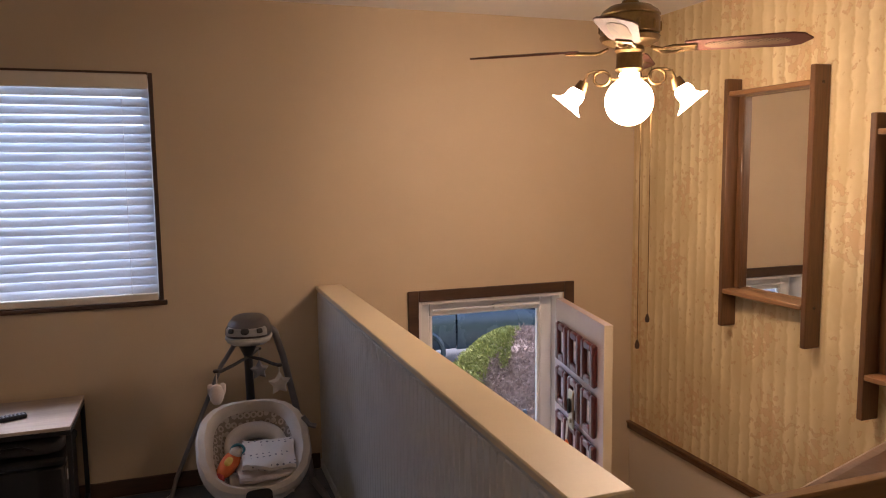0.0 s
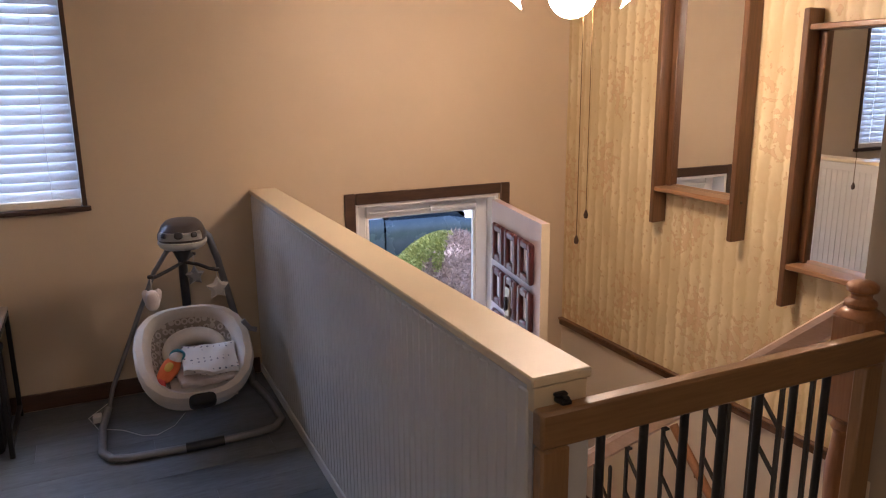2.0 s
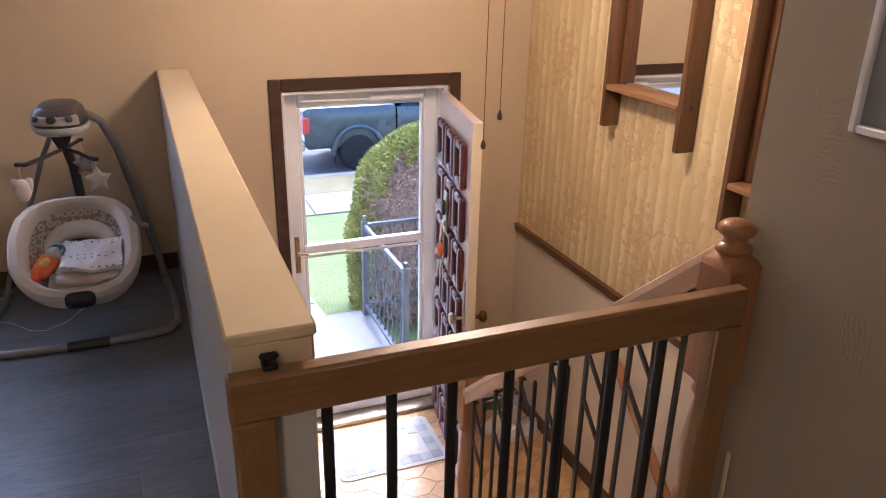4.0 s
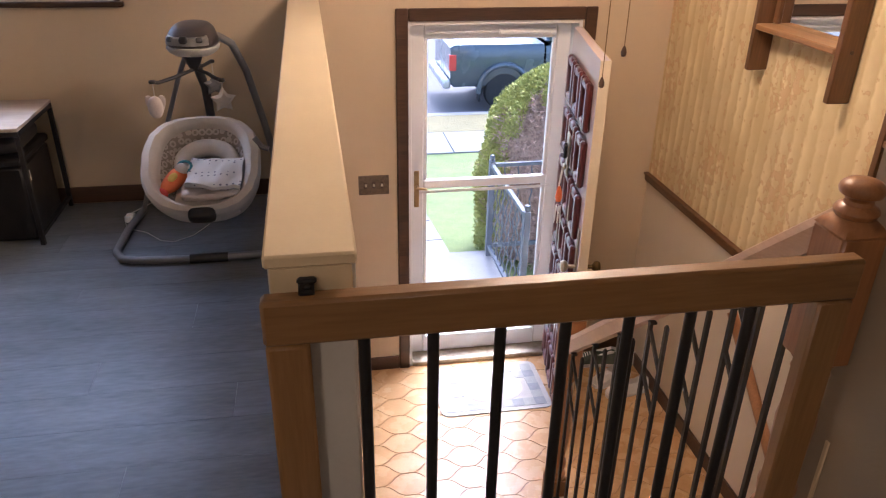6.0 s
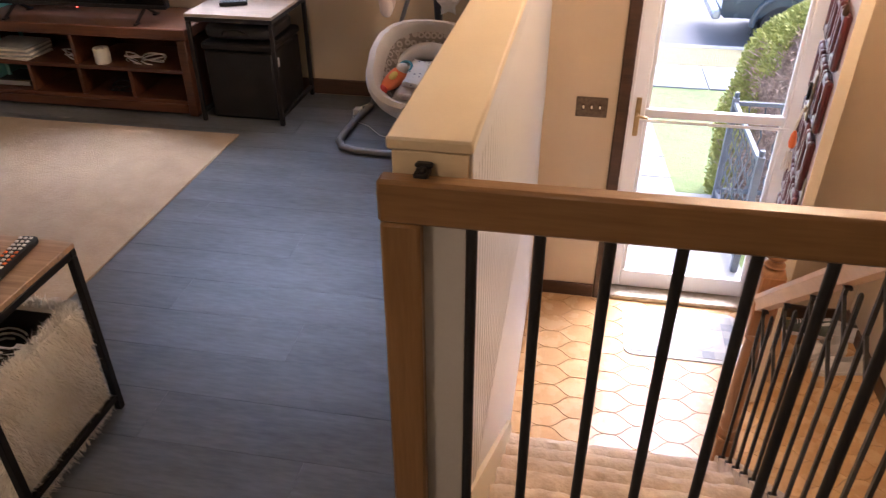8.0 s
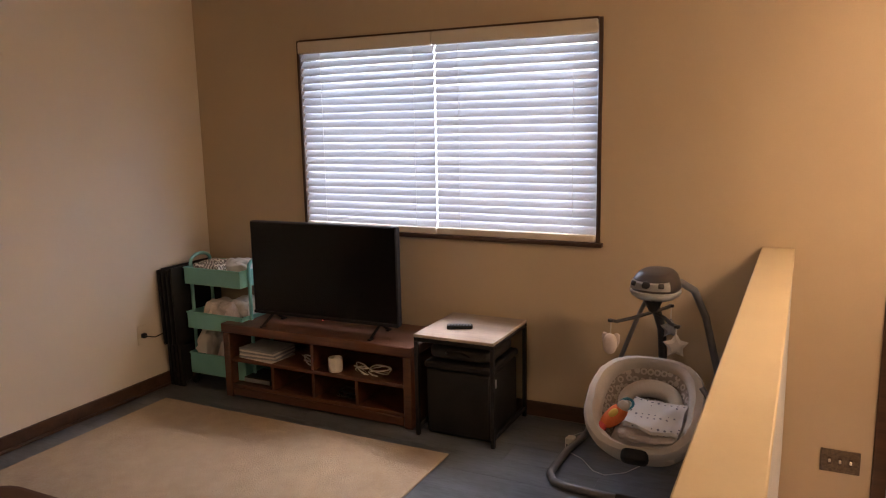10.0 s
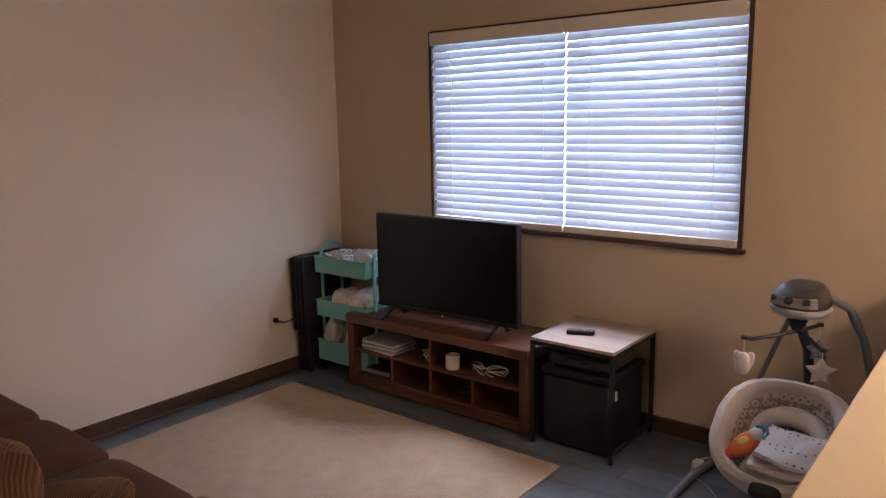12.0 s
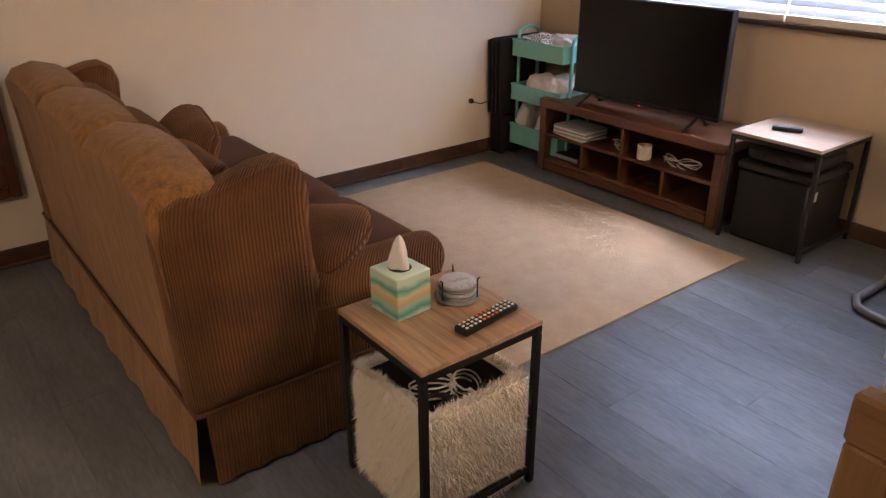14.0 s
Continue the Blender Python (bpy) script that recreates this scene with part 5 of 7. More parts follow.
end_table(-0.510, 1.505, -0.128, 1.895, 0.538, M["greige"], "small grey-brown wood side table with black metal legs")
end_table(-0.842, 3.850, -0.402, 4.322, 0.546, M["pale_top"], "pale wood side table with black metal legs by the console")

# fur-covered storage box
fur = thing("storage_box", "open storage box covered in shaggy cream fur, full of cables", "storage box", (-0.32, 1.70, 0.0))
FX0, FX1, FY0, FY1, FH = -0.485, -0.150, 1.530, 1.868, 0.36
M["fur"] = surface("cream_fur", (0.90, 0.84, 0.72), (0.95, 0.93, 0.87), 0.95, 9, 140, 0.4, sheen=0.5)
for a, b in (((FX0, FY0, 0.005), (FX1, FY0 + 0.025, FH)), ((FX0, FY1 - 0.025, 0.005), (FX1, FY1, FH)), ((FX0, FY0 + 0.025, 0.005), (FX0 + 0.025, FY1 - 0.025, FH)), ((FX1 - 0.025, FY0 + 0.025, 0.005), (FX1, FY1 - 0.025, FH))):
    block("side_panel", a, b, M["fur"], fur, 0.008)
block("lining", (FX0 + 0.026, FY0 + 0.026, 0.02), (FX1 - 0.026, FY1 - 0.026, 0.20), M["black"], fur, 0.0, "black cloth lining")
for a, b in (((FX0 + 0.0255, FY0 + 0.0255, 0.2), (FX1 - 0.0255, FY0 + 0.029, FH - 0.01)), ((FX0 + 0.0255, FY1 - 0.029, 0.2), (FX1 - 0.0255, FY1 - 0.0255, FH - 0.01)), ((FX0 + 0.0255, FY0 + 0.03, 0.2), (FX0 + 0.029, FY1 - 0.03, FH - 0.01)), ((FX1 - 0.029, FY0 + 0.03, 0.2), (FX1 - 0.0255, FY1 - 0.03, FH - 0.01))):
    block("lining", a, b, M["black"], fur)
rng = random.Random(11)
fv, ff = [], []
for q in range(34000):
    side = rng.choice("nsewt")
    if side == "t":
        e = rng.choice("nsew")
        x, y = rng.uniform(FX0, FX1), rng.uniform(FY0, FY1)
        if e == "s": y = FY0 + rng.uniform(0, 0.025)
        if e == "n": y = FY1 - rng.uniform(0, 0.025)
        if e == "w": x = FX0 + rng.uniform(0, 0.025)
        if e == "e": x = FX1 - rng.uniform(0, 0.025)
        p, nrm = Vector((x, y, FH)), Vector((0, 0, 1))
    else:
        z = rng.uniform(0.01, FH)
        p, nrm = {"s": (Vector((rng.uniform(FX0, FX1), FY0, z)), Vector((0, -1, 0))), "n": (Vector((rng.uniform(FX0, FX1), FY1, z)), Vector((0, 1, 0))),
                  "w": (Vector((FX0, rng.uniform(FY0, FY1), z)), Vector((-1, 0, 0))), "e": (Vector((FX1, rng.uniform(FY0, FY1), z)), Vector((1, 0, 0)))}[side]
    clump = Vector((noise.noise(p * 22), noise.noise(p * 22 + Vector((9, 0, 0))), noise.noise(p * 22 + Vector((0, 9, 0)))))
    d = (nrm * 0.55 + clump * 0.55 + Vector((0, 0, 0.0 if side == "t" else -0.5)) + Vector((rng.uniform(-0.4, 0.4), rng.uniform(-0.4, 0.4), rng.uniform(-0.5, 0.2)))).normalized()
    s = d.cross(Vector((rng.uniform(-1, 1), rng.uniform(-1, 1), rng.uniform(-1, 1)))).normalized() * 0.0016
    L = rng.uniform(0.014, 0.030)
    k = len(fv)
    fv += [p - s, p + s, p + d * L]
    ff.append((k, k + 1, k + 2))
me = bpy.data.meshes.new("fur_nap")
me.from_pydata([v - Vector((-0.32, 1.70, 0)) for v in fv], [], ff)
me.materials.append(M["fur"])
ob = new("fur_nap", me)
ob.parent = fur
tagged(ob, kind="stuff")
M["cable_white"] = surface("white_cable", (0.66, 0.65, 0.62), (0.76, 0.75, 0.72), 0.4, 12, 90, 0.0)
for k, (cx, cy, r, tilt) in enumerate(((-0.37, 1.62, 0.05, 60), (-0.27, 1.66, 0.06, 35), (-0.30, 1.77, 0.055, 20), (-0.24, 1.73, 0.07, 50), (-0.35, 1.70, 0.065, 12), (-0.22, 1.80, 0.04, 70))):
    cable = thing("cable", "coiled white cable in the fur box" if k % 2 == 0 else "coiled black cable in the fur box", "cable", (cx, cy, 0.25), "cables in the box")
    bm = bmesh.new()
    rot = Euler((radians(tilt), radians(tilt * 0.4), k)).to_matrix()
    pts = [Vector((cx, cy, 0.255 + 0.012 * (k % 3))) + rot @ Vector((r * math.cos(q * 0.5) * (1 + 0.06 * math.sin(q)), r * 0.75 * math.sin(q * 0.5), 0.0012 * q)) for q in range(34)]
    tube(bm, pts, 0.003, 6)
    part("cord", bm, M["cable_white"] if k % 2 == 0 else M["black"], cable)
    bm = bmesh.new()
    end = pts[-1]
    box(bm, end - Vector((0.010, 0.006, 0.005)), end + Vector((0.016, 0.006, 0.005)), 0.002)
    part("plug", bm, M["cable_white"] if k % 2 == 0 else M["black"], cable)

# tissue box
tis = thing("tissue_box", "striped green and gold cube tissue box with a tissue pulled up", "tissue box", (-0.405, 1.640, 0.538))
M["tissue_print"] = banded_material("green_gold_bands", [(0.55, 0.72, 0.60), (0.52, 0.68, 0.55), (0.08, 0.36, 0.33), (0.34, 0.58, 0.48), (0.62, 0.46, 0.25), (0.66, 0.64, 0.40), (0.10, 0.40, 0.36), (0.56, 0.74, 0.64)], 2, 7.8, 0.30)
M["tissue"] = surface("white_tissue", (0.80, 0.79, 0.77), (0.86, 0.85, 0.83), 0.9, 20, 120, 0.2)
tq = Matrix.Rotation(radians(4), 3, "Z")
bm = bmesh.new()
box(bm, (-0.462, 1.583, 0.539), (-0.348, 1.697, 0.660), 0.003, 1, tq)
part("carton", bm, M["tissue_print"], tis)
bm = bmesh.new()
lathe(bm, [(0.0, 0.6615), (0.030, 0.6615), (0.031, 0.660)], (-0.405, 1.640, 0), 24)
part("slot", bm, M["black"], tis, "dark oval opening")
bm = bmesh.new()
lathe(bm, [(0.022, 0.655), (0.026, 0.675), (0.020, 0.70), (0.014, 0.725), (0.006, 0.745), (0.0, 0.752)], (-0.405, 1.640, 0), 20, wave=lambda a, r, z: 0.28 * math.sin(3 * a + z * 30))
part("tissue", bm, M["tissue"], tis, "white tissue")

# coasters
coas = thing("coaster_stack", "stack of round coasters in a wire holder with a mirrored top", "coasters", (-0.365, 1.800, 0.538))
M["coaster_top"] = surface("pale_blue_grey_coaster", (0.40, 0.42, 0.45), (0.52, 0.54, 0.57), 0.3, 30, 120, 0.05)
M["coaster_edge"] = surface("dull_grey_coaster", (0.16, 0.17, 0.18), (0.26, 0.27, 0.28), 0.35, 30, 120, 0.05)
for k in range(4):
    bm = bmesh.new()
    lathe(bm, [(0.0, 0.546 + k * 0.011), (0.050, 0.546 + k * 0.011), (0.052, 0.550 + k * 0.011), (0.050, 0.555 + k * 0.011), (0.0, 0.555 + k * 0.011)], (-0.365, 1.800, 0), 28)
    part("coaster", bm, M["coaster_top"] if k % 2 else M["coaster_edge"], coas)
bm = bmesh.new()
lathe(bm, [(0.0, 0.539), (0.062, 0.539), (0.064, 0.543), (0.060, 0.5455), (0.0, 0.5455)], (-0.365, 1.800, 0), 28)
part("tray", bm, M["coaster_edge"], coas)
for a in (0.6, 2.7, 4.8):
    bm = bmesh.new()
    px, py = -0.365 + 0.056 * math.cos(a), 1.80 + 0.056 * math.sin(a)
    tube(bm, [(px, py, 0.544), (px, py, 0.600), (px + 0.006 * math.cos(a), py + 0.006 * math.sin(a), 0.606)], 0.0022, 6)
    part("wire", bm, M["black"], coas)


def remote(x, y, z, length, width, turn, label, colours):
    t = thing("remote_control", label, "remote control", (x, y, z))
    mat4 = Matrix.Translation((x, y, z)) @ Matrix.Rotation(radians(turn), 4, "Z")
    bm = bmesh.new()
    box(bm, (-length / 2, -width / 2, 0.001), (length / 2, width / 2, 0.021), 0.006, 2)
    bmesh.ops.transform(bm, matrix=mat4, verts=bm.verts)
    part("case", bm, M["black"], t)
    cols = max(3, int(length / 0.016))
    for i in range(cols):
        for j in range(3):
            bm = bmesh.new()
            px, py = -length / 2 + (i + 0.8) * length / (cols + 0.7), (j - 1) * width * 0.29
            box(bm, (px - 0.0042, py - 0.0038, 0.0205), (px + 0.0042, py + 0.0038, 0.0235), 0.001)
            bmesh.ops.transform(bm, matrix=mat4, verts=bm.verts)
            part("button", bm, M["orange"] if colours and 4 <= i <= 7 and j != 1 else M["cable_white"] if colours else M["mat_grey"], t)


remote(-0.213, 1.775, 0.538, 0.20, 0.044, 97, "long black remote control with white and orange buttons", True)
remote(-0.665, 4.030, 0.546, 0.135, 0.040, 22, "small black remote control on the pale table", False)

# ---- television and console ----
M["console"] = wood("reddish_brown_console", (0.055, 0.019, 0.009), (0.145, 0.054, 0.025), "x", 0.42, 10, coat=0.25)
M["screen"] = surface("black_screen", (0.005, 0.005, 0.006), (0.007, 0.007, 0.008), 0.20, 2, 60, 0.0, spec=0.25, rough_vary=0.02)
CX0, CX1, CY0, CY1, CH = -2.175, -0.880, 3.895, 4.30, 0.452
con = thing("tv_console", "reddish-brown wooden media console with open compartments", "media console", ((CX0 + CX1) / 2, (CY0 + CY1) / 2, 0.0))
block("top", (CX0, CY0 - 0.004, CH - 0.055), (CX1, CY1, CH), M["console"], con, 0.005)
for x0 in (CX0 + 0.008, CX1 - 0.058):
    block("side_panel", (x0, CY0, 0.0), (x0 + 0.05, CY1 - 0.01, CH - 0.056), M["console"], con, 0.004)
XI0, XI1 = CX0 + 0.059, CX1 - 0.059
block("back_panel", (XI0, CY1 - 0.018, 0.05), (XI1, CY1 - 0.010, CH - 0.056), M["console"], con)
block("bottom_shelf", (XI0, CY0 + 0.006, 0.062), (XI1, CY1 - 0.019, 0.082), M["console"], con, 0.002)
block("plinth", (XI0, CY0 + 0.002, 0.012), (XI1, CY0 + 0.022, 0.061), M["console"], con, 0.004)
block("shelf", (XI0, CY0 + 0.006, 0.222), (XI1, CY1 - 0.019, 0.242), M["console"], con, 0.002)
block("divider", (-1.535, CY0 + 0.008, 0.243), (-1.515, CY1 - 0.019, CH - 0.056), M["console"], con, 0.002)
for x in (-1.815, -1.525, -1.235):
    block("divider", (x - 0.010, CY0 + 0.008, 0.083), (x + 0.010, CY1 - 0.019, 0.221), M["console"], con, 0.002)
bm = bmesh.new()
box(bm, (CX0, CY1 - 0.10, CH + 0.001), (CX0 + 0.022, CY1, CH + 0.075), 0.012, 2)
part("end_scroll", bm, M["console"], con)

tv = thing("television", "black flat television standing on the wooden console", "television", (-1.52, 4.03, CH))
tv_turn = Matrix.Translation((-1.515, 4.025, 0)) @ Matrix.Rotation(radians(1.5), 4, "Z")


def tv_part(name, a, b, material, bevel=0.0, label=""):
    bm = bmesh.new()
    box(bm, a, b, bevel)
    bmesh.ops.transform(bm, matrix=tv_turn, verts=bm.verts)
    return part(name, bm, material, tv, label)


tv_part("case", (-0.485, -0.012, 0.510), (0.485, 0.035, 1.060), M["black"], 0.006)
tv_part("screen", (-0.477, -0.0145, 0.532), (0.477, -0.0125, 1.053), M["screen"])
tv_part("chin", (-0.485, -0.016, 0.510), (0.485, -0.0126, 0.527), M["black"], 0.001)
M["led"] = glow("red_standby_light", (1.0, 0.05, 0.03), 1.2)
tv_part("standby_light", (-0.004, -0.018, 0.506), (0.004, -0.0165, 0.511), M["led"])
for x in (-0.36, 0.36):
    bm = bmesh.new()
    for y in (-0.10, 0.10):
        tube(bm, [(x, 0.012, 0.515), (x, y, CH + 0.008)], 0.008, 8)
        box(bm, (x - 0.010, y - 0.02, CH + 0.001), (x + 0.010, y + 0.02, CH + 0.010), 0.002)
    bmesh.ops.transform(bm, matrix=tv_turn, verts=bm.verts)
    part("stand_foot", bm, M["black"], tv)

# papers and small things in the console
M["paper_white"] = surface("white_paper", (0.62, 0.60, 0.56), (0.74, 0.72, 0.68), 0.8, 10, 120, 0.2)
for k in range(6):
    mg = thing("magazine", "pale magazine in a stack in the console", "magazine", (-1.93, 4.0, 0.243 + k * 0.011), "magazines in the console")
    bm = bmesh.new()
    box(bm, (-2.06, 3.91, 0.2432 + k * 0.011), (-1.80, 4.11, 0.2535 + k * 0.011), 0.002, 1, Matrix.Rotation(radians((k * 37) % 13 - 6), 3, "Z"))
    part("booklet", bm, M["paper_white"] if k % 2 == 0 else M["mat_grey"], mg)
cup = thing("candle_jar", "white jar standing on the console shelf", "jar", (-1.40, 3.95, 0.243))
bm = bmesh.new()
lathe(bm, [(0.0, 0.2425), (0.036, 0.2425), (0.040, 0.25), (0.040, 0.318), (0.037, 0.322), (0.034, 0.318), (0.034, 0.29), (0.0, 0.29)], (-1.40, 3.95, 0), 24)
part("jar", bm, M["shoe_white"], cup)
for k, (x, z) in enumerate(((-1.14, 0.262), (-1.26, 0.258), (-1.62, 0.262), (-1.36, 0.10))):
    cable = thing("cable", "loose white cable in the console" if k < 3 else "loose black cable in the console", "cable", (x, 4.0, z), "cables in the console")
    bm = bmesh.new()
    pts = [(x + 0.06 * math.cos(q * 0.6 + k) * (1 + 0.2 * math.sin(q)), 4.0 + 0.04 * math.sin(q * 0.6), z + 0.02 * math.sin(q * 0.37 + k)) for q in range(30)]
    tube(bm, pts, 0.004, 6)
    part("cord", bm, M["cable_white"] if k < 3 else M["black"], cable)
disc = thing("disc_player", "slim dark set-top box on the console's lower shelf", "set-top box", (-1.97, 4.03, 0.083))
block("case", (-2.07, 3.95, 0.083), (-1.87, 4.12, 0.118), M["black"], disc, 0.004)
block("front", (-2.065, 3.945, 0.088), (-1.875, 3.949, 0.112), M["mat_grey"], disc, 0.001)

# black storage cube and bag under the pale table
cube = thing("storage_cube", "black fabric storage cube with a lid under the pale table", "storage cube", (-0.62, 4.08, 0.0))
block("body", (-0.805, 3.905, 0.004), (-0.445, 4.285, 0.355), M["black"], cube, 0.012)
block("lid", (-0.812, 3.898, 0.356), (-0.438, 4.292, 0.395), M["black"], cube, 0.010)
block("tag", (-0.4445, 3.965, 0.27), (-0.4425, 3.985, 0.315), M["paper_white"], cube, 0, "small white tag")
M["bag"] = surface("black_nylon", (0.012, 0.012, 0.013), (0.030, 0.030, 0.032), 0.6, 12, 160, 0.4)
bag = thing("laptop_bag", "black soft bag lying on the storage cube", "bag", (-0.62, 4.08, 0.396))
cushion("body", (-0.625, 4.09, 0.436), (0.36, 0.34, 0.078), M["bag"], bag, 0.5, 0.3, None, 0.04)
bm = bmesh.new()
tube(bm, [(-0.70, 3.925, 0.43), (-0.68, 3.905, 0.455), (-0.60, 3.90, 0.46), (-0.56, 3.925, 0.43)], 0.006, 6)
part("handle", bm, M["black"], bag)

# ---- teal rolling cart ----
M["teal"] = surface("mint_teal_enamel", (0.17, 0.46, 0.42), (0.22, 0.54, 0.50), 0.4, 6, 120, 0.05)
KX0, KX1, KY0, KY1 = -2.50, -2.06, 3.955, 4.265
cart = thing("rolling_cart", "mint teal metal rolling cart with three full trays", "cart", ((KX0 + KX1) / 2, (KY0 + KY1) / 2, 0.0))
for z0, h in ((0.085, 0.13), (0.375, 0.10), (0.655, 0.10)):
    w = 0.004
    tray = block("tray", (KX0 + w, KY0 + w, z0), (KX1 - w, KY1 - w, z0 + 0.004), M["teal"], cart)
    for a, b in (((KX0, KY0, z0), (KX0 + w, KY1, z0 + h)), ((KX1 - w, KY0, z0), (KX1, KY1, z0 + h)), ((KX0 + w, KY0, z0), (KX1 - w, KY0 + w, z0 + h)), ((KX0 + w, KY1 - w, z0), (KX1 - w, KY1, z0 + h))):
        block("tray_side", a, b, M["teal"], tray, 0.001)
    bm = bmesh.new()
    tube(bm, [(KX0, KY0, z0 + h), (KX1, KY0, z0 + h), (KX1, KY1, z0 + h), (KX0, KY1, z0 + h)], 0.006, 6, closed=True)
    part("tray_rim", bm, M["teal"], tray)
for x in (KX0 - 0.012, KX1 + 0.012):
    bm = bmesh.new()
    ya, yb = KY0 + 0.07, KY1 - 0.07
    arch = [(x, ya, 0.06), (x, ya, 0.77)] + [(x, (ya + yb) / 2 - (yb - ya) / 2 * math.cos(a), 0.77 + 0.05 * math.sin(a)) for a in [math.pi * q / 8 for q in range(1, 8)]] + [(x, yb, 0.77), (x, yb, 0.06)]
    tube(bm, arch, 0.011, 8)
    part("upright", bm, M["teal"], cart)
    for y in (KY0 + 0.04, KY1 - 0.04):
        bm = bmesh.new()
        lathe(bm, [(0.0, -0.011), (0.022, -0.011), (0.025, -0.006), (0.025, 0.006), (0.022, 0.011), (0.0, 0.011)], (0, 0, 0), 16)
        bmesh.ops.transform(bm, matrix=Matrix.Translation((x, y, 0.026)) @ Matrix.Rotation(radians(90), 4, "X"), verts=bm.verts)
        box(bm, (x - 0.008, y - 0.016, 0.045), (x + 0.008, y + 0.016, 0.066), 0.002)
        part("castor", bm, M["black"], cart)
M["cloth_print"] = grid_material("black_white_printed_cloth", (0.72, 0.70, 0.66), (0.12, 0.11, 0.11), 0.022)
M["cloth_pink"] = surface("pale_pinkish_cloth", (0.58, 0.48, 0.45), (0.74, 0.68, 0.64), 0.9, 16, 140, 0.5)
for k, (x, y, z, sx, sy, sz, mt, lb) in enumerate(((-2.36, 4.06, 0.745, 0.22, 0.18, 0.10, M["cloth_print"], "crumpled black and white cloth in the cart"), (-2.20, 4.14, 0.745, 0.22, 0.16, 0.09, M["paper_white"], "folded white cloth in the cart"),
                                                (-2.28, 4.05, 0.475, 0.26, 0.18, 0.14, M["cloth_pink"], "crumpled pale cloth in the cart"), (-2.16, 4.12, 0.50, 0.16, 0.18, 0.12, M["paper_white"], "pack of white wipes in the cart"),
                                                (-2.42, 4.06, 0.235, 0.13, 0.17, 0.24, M["paper_white"], "white bag standing in the bottom tray"), (-2.25, 4.08, 0.215, 0.17, 0.18, 0.20, M["cloth_pink"], "pale bundle in the bottom tray"))):
    cl = thing("cloth", lb, "cloth", (x, y, z - sz / 2), "things in the cart")
    bm = bmesh.new()
    puff(bm, (x, y, z), (sx, sy, sz), 0.7, 0.6, None, 44, 24, 0.30, k * 3.1)
    for v in bm.verts:
        v.co += Vector((noise.noise(v.co * 34), noise.noise(v.co * 34 + Vector((7, 0, 0))), noise.noise(v.co * 30 + Vector((0, 7, 0))))) * 0.016
    part("cover", bm, mt, cl)

# folded black tray tables leaning in the corner
for k in range(4):
    ft = thing("folding_table", "folded black tray table leaning against the corner", "folding table", (-2.60 + k * 0.03, 4.1, 0.0), "folded tray tables")
    x = -2.618 + k * 0.030
    lean = Matrix.Translation((x, 4.06, 0)) @ Matrix.Rotation(radians(-1.5), 4, "Y")
    bm = bmesh.new()
    box(bm, (-0.009, -0.19 + k * 0.006, 0.27), (0.009, 0.24, 0.745 + 0.012 * (k % 2)), 0.008, 2)
    bmesh.ops.transform(bm, matrix=lean, verts=bm.verts)
    part("tabletop", bm, M["black"], ft)
    for y in (-0.15, 0.20):
        bm = bmesh.new()
        tube(bm, [(0.0, y, 0.003), (0.0, y, 0.30)], 0.010, square=True)
        bmesh.ops.transform(bm, matrix=lean, verts=bm.verts)
        part("leg", bm, M["black"], ft)
    bm = bmesh.new()
    box(bm, (-0.007, -0.15, 0.03), (0.007, 0.20, 0.26), 0.004)
    bmesh.ops.transform(bm, matrix=lean, verts=bm.verts)
    part("folded_leg_frame", bm, M["black"], ft)

# wall outlet with cord
outlet = thing("wall_outlet", "brown wall outlet with a black plug", "outlet", (WEST, 3.735, 0.366))
block("plate", (WEST + 0.0005, 3.70, 0.31), (WEST + 0.005, 3.77, 0.425), M["west"], outlet, 0.002)
block("plug", (WEST + 0.0055, 3.722, 0.352), (WEST + 0.035, 3.748, 0.380), M["black"], outlet, 0.004)
bm = bmesh.new()
tube(bm, [(WEST + 0.033, 3.735, 0.364), (WEST + 0.05, 3.79, 0.345), (WEST + 0.04, 3.87, 0.350), (WEST + 0.03, 3.95, 0.34)], 0.0035, 6)
part("cord", bm, M["black"], outlet)

# dark wooden frame on the west wall behind the sofa
wf = thing("wall_panel", "dark red-brown wooden panel hung on the side wall", "wall panel", (WEST, 0.82, 0.33))
PY0, PY1, PZ0, PZ1 = 0.55, 1.085, 0.33, 1.22
for a, b in (((WEST + 0.0005, PY1 - 0.05, PZ0), (WEST + 0.035, PY1, PZ1)), ((WEST + 0.0005, PY0, PZ0), (WEST + 0.035, PY0 + 0.05, PZ1)), ((WEST + 0.0005, PY0 + 0.051, PZ0), (WEST + 0.035, PY1 - 0.051, PZ0 + 0.05)), ((WEST + 0.0005, PY0 + 0.051, PZ1 - 0.05), (WEST + 0.035, PY1 - 0.051, PZ1))):
    block("frame", a, b, M["console"], wf, 0.006)
block("panel", (WEST + 0.0008, PY0 + 0.051, PZ0 + 0.051), (WEST + 0.015, PY1 - 0.051, PZ1 - 0.051), M["console"], wf)

